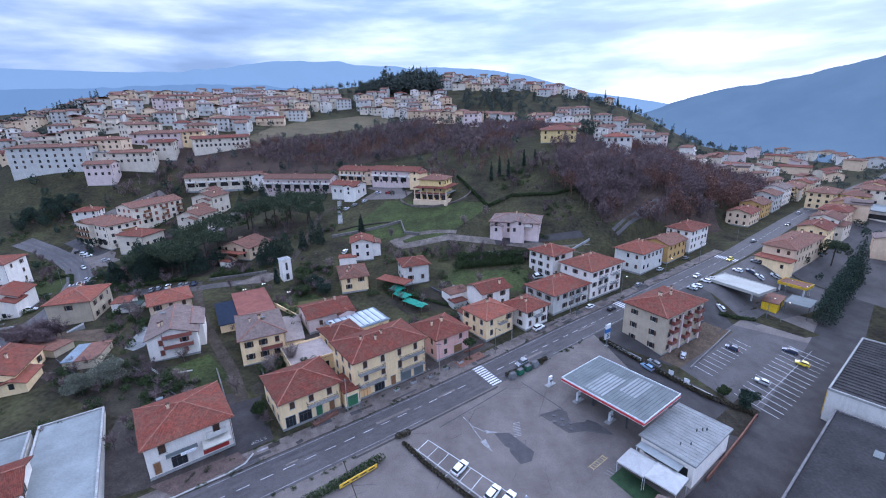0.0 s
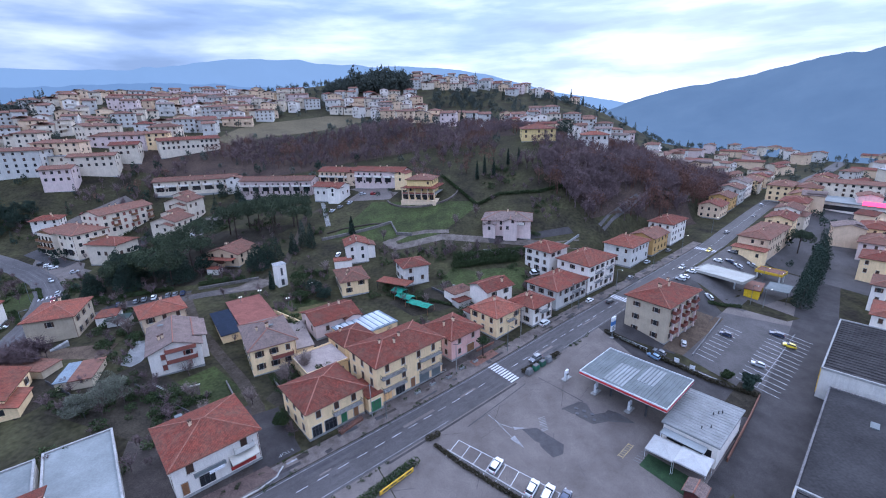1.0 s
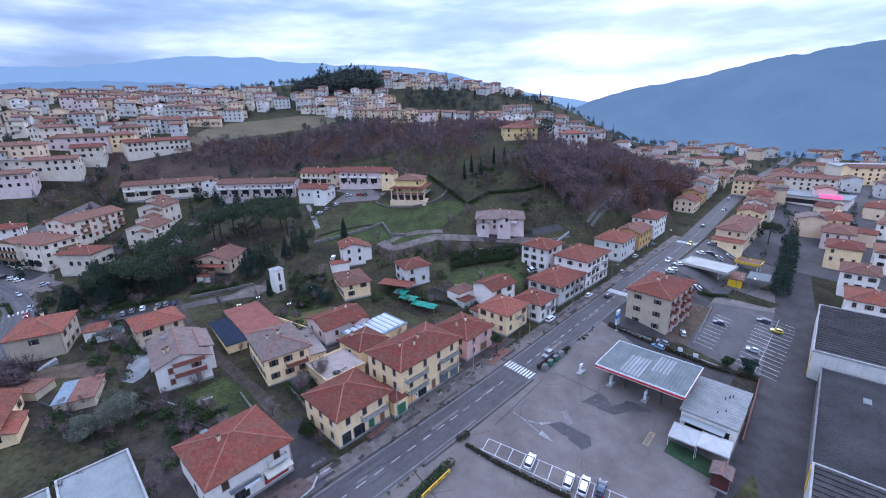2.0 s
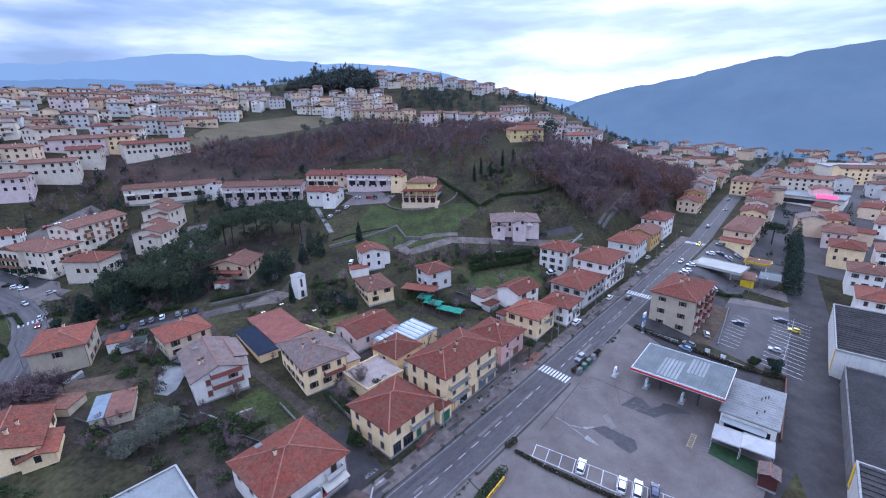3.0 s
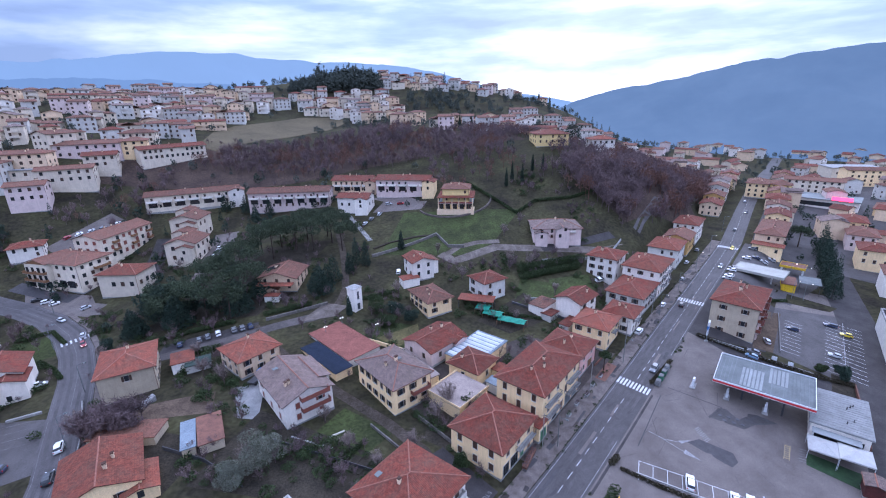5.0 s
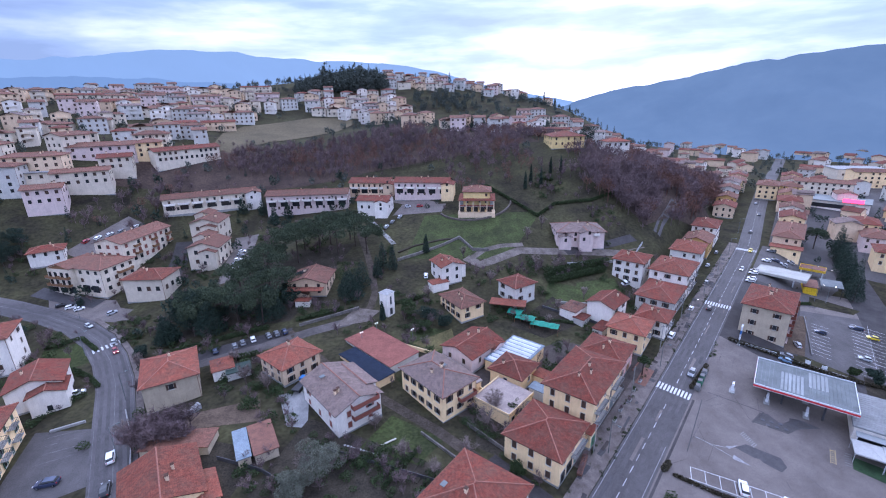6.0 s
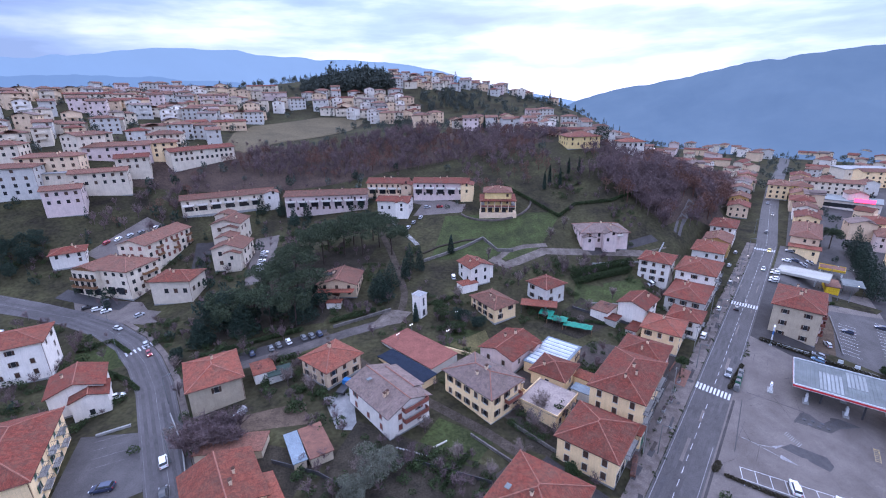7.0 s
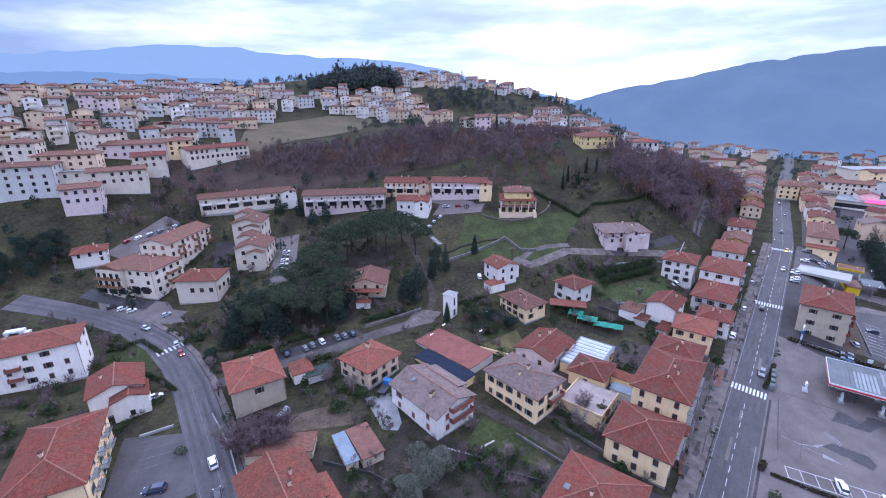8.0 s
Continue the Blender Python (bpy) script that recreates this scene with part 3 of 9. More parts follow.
def window_meshes(kind):
    """A window as meshes shared by all alike: stone surround, dark pane, and two shutters, open or closed."""
    if kind in WINDOW_MESH:
        return WINDOW_MESH[kind]
    w, h, shut, mat = kind
    out = {}

    def keep(name, bm, m):
        me = bpy.data.meshes.new(name)
        bm.to_mesh(me)
        bm.free()
        me.materials.append(m)
        out[name] = me

    bm = bmesh.new()
    t = 0.09
    for q in ((-w / 2 - t, -h / 2 - t, w / 2 + t, -h / 2), (-w / 2 - t, h / 2, w / 2 + t, h / 2 + t), (-w / 2 - t, -h / 2, -w / 2, h / 2), (w / 2, -h / 2, w / 2 + t, h / 2)):
        add_box(bm, q[0], -0.07, q[1], q[2], 0.02, q[3])
    add_box(bm, -w / 2 - 0.18, -0.14, -h / 2 - t - 0.06, w / 2 + 0.18, 0.0, -h / 2 - t)
    keep("window_frame", bm, STONE)
    bm = box(-w / 2, -0.015, -h / 2, w / 2, 0.02, h / 2)
    keep("pane", bm, DARK_GLASS)
    if shut:
        for side in ((-1,) if shut == "closed" else (-1, 1)):
            bm = bmesh.new()
            x0, x1 = (-w / 2, w / 2) if shut == "closed" else ((-w - 0.06, -w / 2 - 0.05) if side < 0 else (w / 2 + 0.05, w + 0.06))
            y = -0.05 if shut == "closed" else -0.11
            n = 7
            rim = [(y + 0.03, -h / 2), (y + 0.03, h / 2)]
            for i in range(n):
                rim += [(y - 0.03, h / 2 - h * i / n), (y, h / 2 - h * (i + 0.95) / n)]
            ends = [[bm.verts.new((x, py, pz)) for py, pz in rim] for x in (x0, x1)]
            for i in range(len(rim)):
                k = (i + 1) % len(rim)
                bm.faces.new((ends[0][i], ends[0][k], ends[1][k], ends[1][i]))
            bm.faces.new(ends[0][::-1])
            bm.faces.new(ends[1])
            keep("shutter_a" if side < 0 else "shutter_b", bm, mat)
    WINDOW_MESH[kind] = out
    return out


PLAIN = {}


def far_window(parent, m, kind):
    """A window seen from far off: a dark pane or closed shutter set in its surround, as one piece."""
    w, h, shut, mat = kind
    key = (w, h, mat if shut == "closed" else DARK_GLASS)
    if key not in PLAIN:
        bm = bmesh.new()
        v = add_box(bm, -w / 2, -0.05, -h / 2, w / 2, 0.02, h / 2)
        front = next(f for f in bm.faces if abs(f.calc_center_median().y + 0.05) < 1e-4)
        bmesh.ops.inset_region(bm, faces=[front], thickness=0.09, depth=-0.03)
        me = bpy.data.meshes.new("window")
        bm.to_mesh(me)
        bm.free()
        me.materials.append(key[2] or DARK_GLASS)
        PLAIN[key] = me
    return shared("window", PLAIN[key], parent, m)


def add_window(parent, m, kind, far=False):
    if far:
        return far_window(parent, m, kind)
    ms = window_meshes(kind)
    win = shared("window", ms["window_frame"], parent, m)
    pane = shared("pane", ms["pane"], win, Matrix())
    for k in ("shutter_a", "shutter_b"):
        if k in ms:
            shared("shutter", ms[k], win, Matrix())
    return win


FACES = {  # wall side -> (turn, which half-size is its distance)
    "front": 0, "right": 90, "back": 180, "left": 270,
}


def side_pose(side, wx, wy, u, z):
    """Pose on a wall: u along the wall from its middle, z height."""
    turn = FACES[side]
    d = wy if side in ("front", "back") else wx
    return pose(0, 0, 0, 0, 0, turn) @ pose(u, -d - 0.001, z)


def chimney(parent, x, y, z, h=1.3, w=0.55, wall=None):
    bm = bmesh.new()
    add_box(bm, -w / 2, -w / 2, -1.2, w / 2, w / 2, h)
    add_box(bm, -w / 2 - 0.07, -w / 2 - 0.07, h, w / 2 + 0.07, w / 2 + 0.07, h + 0.1)
    ob = part("chimney", bm, wall or WALLS["peach"], parent)
    ob.location = (x, y, z)
    bm = bmesh.new()
    for sx in (-1, 1):
        for sy in (-1, 1):
            add_box(bm, sx * w * 0.36 - 0.05, sy * w * 0.36 - 0.05, h + 0.1, sx * w * 0.36 + 0.05, sy * w * 0.36 + 0.05, h + 0.35)
    add_box(bm, -w / 2 - 0.1, -w / 2 - 0.1, h + 0.35, w / 2 + 0.1, w / 2 + 0.1, h + 0.45)
    cap = part("chimney_cap", bm, ROOFS["old"], ob)
    return ob


def balcony(parent, m, w, depth=1.1, rail=METAL_DARK):
    bm = box(-w / 2, -depth, -0.16, w / 2, 0, 0)
    slab = part("balcony", bm, CONCRETE, parent)
    slab.matrix_local = m
    if rail is not METAL_DARK:
        # a solid board front, bent round both ends
        bm = bmesh.new()
        o, k = w / 2, w / 2 - 0.06
        rim = [(-o, 0), (-o, -depth), (o, -depth), (o, 0), (k, 0), (k, -depth + 0.06), (-k, -depth + 0.06), (-k, 0)]
        lo_, hi_ = [[bm.verts.new((x, y, z)) for x, y in rim] for z in (-0.05, 0.95)]
        for i in range(8):
            j = (i + 1) % 8
            bm.faces.new((lo_[i], lo_[j], hi_[j], hi_[i]))
        for a, b, c, d in ((0, 1, 6, 7), (1, 2, 5, 6), (2, 3, 4, 5)):
            bm.faces.new((hi_[a], hi_[b], hi_[c], hi_[d]))
        part("parapet", bm, rail, slab)
        return slab
    bm = bmesh.new()
    add_box(bm, -w / 2, -depth, 0.92, w / 2, -depth + 0.05, 0.98)
    n = max(4, int(w / 0.3))
    for i in range(n + 1):
        x = -w / 2 + w * i / n
        add_box(bm, x - 0.015, -depth, 0, x + 0.015, -depth + 0.03, 0.92)
    for sx in (-1, 1):
        add_box(bm, sx * w / 2 - 0.025, -depth, 0.92, sx * w / 2 + 0.025, 0, 0.98)
        for i in range(4):
            y = -depth * i / 4
            add_box(bm, sx * w / 2 - 0.015, y - 0.03, 0, sx * w / 2 + 0.015, y, 0.92)
    part("railing", bm, rail, slab)
    return slab


def house(name, label, c, heading, L, W, eave, roof="hip", pitch=19, wall="cream", tiles="red", storeys=2, cols=(3, 3), shut=SHUTTER, closed=0.6, over=0.6, seed=1,
          chimneys=2, sides=("front", "right", "left"), skip_ground=(), base=None, category="house", win=(0.95, 1.45), group="", solar=False):
    rng = random.Random(seed)
    wx, wy = L / 2 - over, W / 2 - over
    m2 = pose(c[0], c[1], 0, 0, 0, heading)
    corner = [m2 @ Vector((sx * wx, sy * wy, 0)) for sx in (-1, 1) for sy in (-1, 1)]
    gz = [ground_z(p.x, p.y) for p in corner]
    z0 = base if base is not None else ground_z(*c)
    root = thing(name, label, category, pose(c[0], c[1], z0, 0, 0, heading), group)
    low, he = min(gz) - z0 - 0.6, eave - z0
    rise = math.tan(radians(pitch)) * (L / 2 if roof == "gable_y" else W / 2 if roof in ("gable",) else min(L, W) / 2)
    bm = bmesh.new()
    add_box(bm, -wx, -wy, low, wx, wy, he - 0.08)
    k = math.tan(radians(pitch))
    if roof == "gable":
        for sx in (-1, 1):
            v = [bm.verts.new((sx * wx, -wy, he - 0.08)), bm.verts.new((sx * wx, wy, he - 0.08)), bm.verts.new((sx * wx, 0, he - 0.17 + rise))]
            bm.faces.new(v if sx > 0 else v[::-1])
    if roof == "gable_y":
        for sy in (-1, 1):
            v = [bm.verts.new((-wx, sy * wy, he - 0.08)), bm.verts.new((wx, sy * wy, he - 0.08)), bm.verts.new((0, sy * wy, he - 0.17 + rise))]
            bm.faces.new(v if sy < 0 else v[::-1])
    part("wall", bm, WALLS[wall], root)
    bm = box(-wx - 0.04, -wy - 0.04, low, wx + 0.04, wy + 0.04, min(0.55, low + 1.2))
    part("plinth", bm, CONCRETE, root)
    if roof == "flat":
        bm = box(-L / 2, -W / 2, he - 0.1, L / 2, W / 2, he + 0.25)
        part("roof", bm, CONCRETE, root)
    else:
        kk = {"hip": "hip", "gable": "gable", "gable_y": "gable_y", "shed": "shed"}[roof]
        solid_roof("roof", L, W, he, rise, kk, ROOFS[tiles], root)
    for i in range(chimneys if roof != "flat" else 0):
        x, y = rng.uniform(-0.55, 0.55) * wx, rng.uniform(-0.5, 0.5) * wy
        if roof == "gable_y":
            zz = he + rise - abs(x) * k
        elif roof == "gable":
            zz = he + rise - abs(y) * k
        elif roof == "shed":
            zz = he + rise * 0.5
        else:
            zz = he + min((L / 2 - abs(x)), (W / 2 - abs(y))) * k
        chimney(root, x, y, zz, rng.uniform(0.5, 0.9), rng.uniform(0.34, 0.55))
    # windows in rows by storey
    sh = he / storeys
    for side in sides:
        half = wx if side in ("front", "back") else wy
        n = cols[0] if side in ("front", "back") else cols[1]
        for fl in range(storeys):
            for i in range(n):
                u = half * 2 * ((i + 0.5) / n - 0.5) * 0.94
                if fl == 0 and side in skip_ground:
                    continue
                if rng.random() < 0.1:
                    continue
                z = fl * sh + sh * 0.52 + (0.1 if fl == 0 else 0.0)
                hw = win[1] if fl < storeys - 1 or storeys < 3 else win[1] * 0.9
                kind = (win[0], hw, ("closed" if rng.random() < closed else "open") if shut else "", shut)
                add_window(root, side_pose(side, wx, wy, u, z), kind, c[1] > 150)
        # gutter under the eave
    if roof in ("hip", "gable"):
        for sy in (-1, 1):
            bm = bmesh.new()
            tube(bm, (-L / 2, sy * (W / 2 + 0.05), he - 0.12), (L / 2, sy * (W / 2 + 0.05), he - 0.12), 0.08, 0.08, 6)
            part("gutter", bm, RUST, root)
        bm = bmesh.new()
        tube(bm, (wx - 0.15, -wy - 0.08, 0.1), (wx - 0.15, -wy - 0.08, he - 0.1), 0.05, 0.05, 6)
        part("downpipe", bm, RUST, root)
    return root, wx, wy, he, sh


w1 = house("shop_house", "white plastered corner house with red hipped tile roof and shops", (-54.9, 64.2), 40, 15.2, 14.6, 7.0, "hip", 18, "white", "red", 2, (3, 3), SHUTTER, 1.0, seed=3, skip_ground=("front",), chimneys=1, win=(1.1, 1.75))
y1 = house("shop_house", "cream two-storey house with hipped red tile roof and shop fronts", (-36.2, 76.2), 39, 13.8, 13.0, 6.7, "hip", 20, "cream", "red", 2, (3, 3), SHUTTER, 1.0, seed=5, skip_ground=("front",), chimneys=0, win=(1.0, 1.6))
y2 = house("apartment_house", "cream three-storey house with red hipped roof and balconies over shops", (-21.2, 88.0), 39, 19.8, 12.6, 9.7, "hip", 19, "cream", "red", 3, (4, 3), SHUTTER, 1.0, seed=7, skip_ground=("front",), chimneys=3, win=(0.95, 1.85))
pk = house("house", "pink plastered house with a dark red tile roof by the street", (-7.2, 100.9), 39, 11.6, 12.0, 6.6, "hip", 20, "pink", "red", 2, (2, 3), SHUTTER, 1.0, seed=9)
ye = house("house", "cream house with an orange hipped tile roof by the street", (5.8, 109.6), 40, 11.6, 11.0, 7.6, "hip", 19, "cream", "orange", 2, (3, 3), SHUTTER, 0.9, seed=11)
w4 = house("house", "white two-storey house with a red roof beside the street", (17.1, 113.8), 39, 10.2, 9.6, 7.4, "hip", 20, "white", "red", 2, (3, 2), SHUTTER, 0.4, seed=13)
h6 = house("house", "white gabled house with a red tile roof behind the gardens", (6.5, 123.0), 33, 11.5, 9.5, 9.0, "gable", 19, "white", "red", 2, (2, 2), SHUTTER, 0.4, seed=15, sides=("right", "back", "front"))
l7 = house("house", "grey plastered long house with an old red tile roof", (28.4, 126.0), 38, 17.5, 12.4, 8.5, "hip", 19, "grey", "red", 2, (5, 3), SHUTTER, 0.4, seed=17)
h8 = house("apartment_house", "white three-storey house with a bright red hipped roof", (41.6, 137.0), 38, 17.5, 13.4, 12.0, "hip", 20, "white", "orange", 3, (5, 3), SHUTTER, 0.4, seed=19)
h9 = house("house", "white rear house with a red hipped roof", (29.6, 144.5), 40, 12.0, 11.5, 13.9, "hip", 19, "white", "red", 3, (3, 3), SHUTTER, 0.4, seed=21)
ra = house("apartment_house", "pale grey street house with an orange hipped roof", (64.8, 157.0), 40, 16.0, 12.0, 10.8, "hip", 20, "grey", "orange", 2, (5, 3), SHUTTER, 0.4, seed=23, base=3.4)
rb = house("terraced_house", "ochre terraced street house with a brown tile roof", (78.5, 167.0), 40, 15.0, 11.0, 10.6, "gable", 19, "ochre", "old", 2, (4, 2), SHUTTER, 0.4, seed=25, base=4.2)
rc = house("apartment_house", "white three-storey street house with a red roof", (92.0, 178.0), 40, 16.5, 11.0, 13.2, "hip", 19, "white", "red", 3, (5, 3), SHUTTER, 0.4, seed=27, base=4.8)
gh = house("villa", "yellow two-storey house with a grey-brown hipped roof and dark shutters", (-54.2, 97.0), 29, 11.6, 16.2, 9.2, "hip", 19, "cream", "brown", 2, (3, 5), SHUTTER, 0.2, seed=29, chimneys=3)
gr = house("house", "white gabled house with weathered brown roof and red-brown balconies", (-76.8, 96.4), 29, 12.0, 17.0, 9.6, "gable_y", 20, "white", "brown", 2, (2, 3), SHUTTER_RED, 0.9, seed=31, chimneys=2)
oo = house("house", "peach house with an orange hipped tile roof behind the lane", (-89.3, 113.3), 38, 11.8, 11.4, 10.0, "hip", 20, "peach", "orange", 2, (3, 3), SHUTTER, 0.4, seed=33)
oh = house("house", "tan rendered two-storey house with a bright orange roof", (-116.9, 112.8), 18, 12.4, 14.4, 10.8, "hip", 18, "tan", "orange", 2, (1, 3), SHUTTER, 0.3, seed=35, chimneys=1, skip_ground=("front",))
br = house("house", "low cream house with an orange tiled roof in a garden", (-108.0, 79.0), 22, 13.0, 14.0, 7.6, "gable_y", 19, "cream", "orange", 1, (2, 3), SHUTTER, 0.5, seed=37, chimneys=2)
wl = house("apartment_house", "long white three-storey apartment house with red roof and balconies", (-180.9, 136.5), 16, 34.0, 13.0, 12.6, "hip", 16, "white", "orange", 3, (8, 2), SHUTTER, 0.75, seed=39, chimneys=2, category="apartment house")
rl = house("apartment_house", "cream apartment house with a large red hipped roof", (-149.5, 95.5), 14, 13.6, 22.5, 9.4, "hip", 20, "cream", "red", 3, (3, 5), SHUTTER_GREEN, 0.6, seed=41, chimneys=1)
rw = house("house", "low white house with a red tile roof beside the curving road", (-150.0, 121.5), 20, 12.0, 11.5, 7.6, "gable_y", 20, "white", "red", 1, (1, 2), SHUTTER, 0.5, seed=43, chimneys=1)
h4 = house("house", "cream two-storey house with an old red roof among gardens", (-38.6, 134.0), 20, 9.8, 13.2, 10.1, "hip", 19, "cream", "old", 2, (2, 4), SHUTTER, 0.4, seed=45)
h5 = house("house", "pale grey square house with a red hipped roof", (-18.4, 137.9), 21, 10.0, 9.6, 12.1, "hip", 19, "grey", "red", 2, (2, 2), SHUTTER, 0.4, seed=47, chimneys=0)
wh = house("house", "small white house with an orange-red roof on the slope", (-39.3, 152.8), 14, 9.0, 10.0, 15.7, "gable_y", 19, "white", "orange", 2, (2, 2), SHUTTER, 0.4, seed=49)
pal = house("apartment_house", "tan four-storey apartment block with a red hipped roof", (54.0, 109.0), 36, 19.5, 13.0, 10.2, "hip", 19, "tan", "red", 3, (4, 2), SHUTTER, 0.3, seed=51, chimneys=4, base=-1.0, category="apartment house")
sp = house("house", "low pink house with a red gabled roof", (-41.6, 111.8), 35, 14.0, 11.4, 7.0, "gable", 17, "pale_pink", "red", 1, (2, 2), SHUTTER, 0.5, seed=53)
rg = house("garage", "cream garage with a red hipped tile roof", (-33.9, 100.1), 40, 9.8, 9.8, 5.8, "hip", 19, "cream", "red", 1, (1, 1), None, 0, seed=55, chimneys=1, category="garage")
sa = house("apartment_house", "cream apartment house with wooden balconies and a brown roof", (-166.4, 189.0), -26, 23.4, 15.0, 15.4, "hip", 17, "pale", "old", 3, (6, 4), SHUTTER, 0.3, seed=59, base=6.0, win=(1.25, 1.5), category="apartment house")
al = house("apartment_house", "long cream three-storey apartment house with a brown tile roof", (-159.2, 207.8), 69, 27.0, 13.0, 20.0, "gable", 17, "pale", "old", 3, (8, 3), SHUTTER_RED, 0.5, seed=61, win=(1.35, 1.65), category="apartment house")
an = house("house", "low pale house with an orange roof beside the apartments", (-142.9, 176.2), -12, 15.0, 12.0, 13.0, "hip", 18, "pale", "orange", 1, (4, 3), SHUTTER, 0.5, seed=63, win=(1.35, 1.65))
lw = house("house", "white two-storey house with a red roof below the car park", (-189.0, 204.0), 20, 12.0, 9.5, 17.5, "hip", 18, "white", "red", 2, (3, 2), SHUTTER, 0.4, seed=95)
t1 = house("house", "white two-storey house with a brown roof on the slope", (-127.5, 195.0), -8, 13.0, 14.0, 17.4, "gable_y", 18, "pale", "old", 2, (2, 3), SHUTTER, 0.5, seed=65, win=(1.35, 1.65))
t2 = house("house", "white two-storey house with a pale brown roof on the slope", (-131.5, 215.0), -8, 13.0, 14.0, 22.3, "gable_y", 18, "pale", "old", 2, (2, 3), SHUTTER, 0.5, seed=67, win=(1.35, 1.65))
r3 = house("terrace_house", "long white terrace with arched fronts and a red-brown roof", (-137.0, 243.0), 12, 42.0, 11.0, 28.5, "gable", 16, "pale", "old", 2, (12, 2), SHUTTER, 0.5, seed=69, category="terrace")
r4 = house("terrace_house", "long pink terrace with stepped brown tile roofs", (-90.0, 234.0), -8, 40.0, 12.0, 28.0, "gable", 16, "pale_pink", "old", 2, (12, 2), SHUTTER, 0.5, seed=71, category="terrace")
r5 = house("terrace_house", "cream terrace with a red tile roof below the woods", (-58.5, 240.0), -20, 22.0, 12.0, 31.0, "gable", 17, "peach", "red", 2, (7, 2), SHUTTER, 0.5, seed=73, category="terrace")
r6 = house("terrace_house", "pale terrace with a red tile roof below the woods", (-34.5, 223.5), -22, 28.0, 11.0, 32.6, "gable", 17, "pale_pink", "red", 2, (8, 2), SHUTTER, 0.5, seed=75, category="terrace")
sm = house("house", "small white house with a red roof on the slope", (-59.0, 215.0), -22, 16.0, 10.0, 27.0, "gable", 17, "white", "red", 1, (4, 2), SHUTTER, 0.5, seed=77)
og = house("villa", "orange three-storey villa with porches and dark red roofs", (-14.0, 199.5), -18, 13.0, 12.0, 31.5, "hip", 18, "yellow", "old", 3, (4, 3), SHUTTER, 0.4, seed=79)
pv = house("villa", "pale pink villa with a dark tile roof above the track", (20.0, 168.8), -14, 20.0, 14.0, 19.3, "hip", 18, "pale_pink", "brown", 2, (4, 3), SHUTTER, 0.4, seed=81)
vi = house("villa", "yellow square villa with an orange hipped roof on the hilltop", (49.5, 243.0), -8, 19.0, 17.0, 50.2, "hip", 16, "yellow", "orange", 2, (5, 4), SHUTTER, 0.4, seed=83)
ph = house("house", "tan house with terracotta roofs and a porch among pines", (-86.0, 156.5), -14, 14.0, 13.0, 13.6, "gable_y", 17, "peach", "old", 2, (3, 3), SHUTTER, 0.4, seed=85)

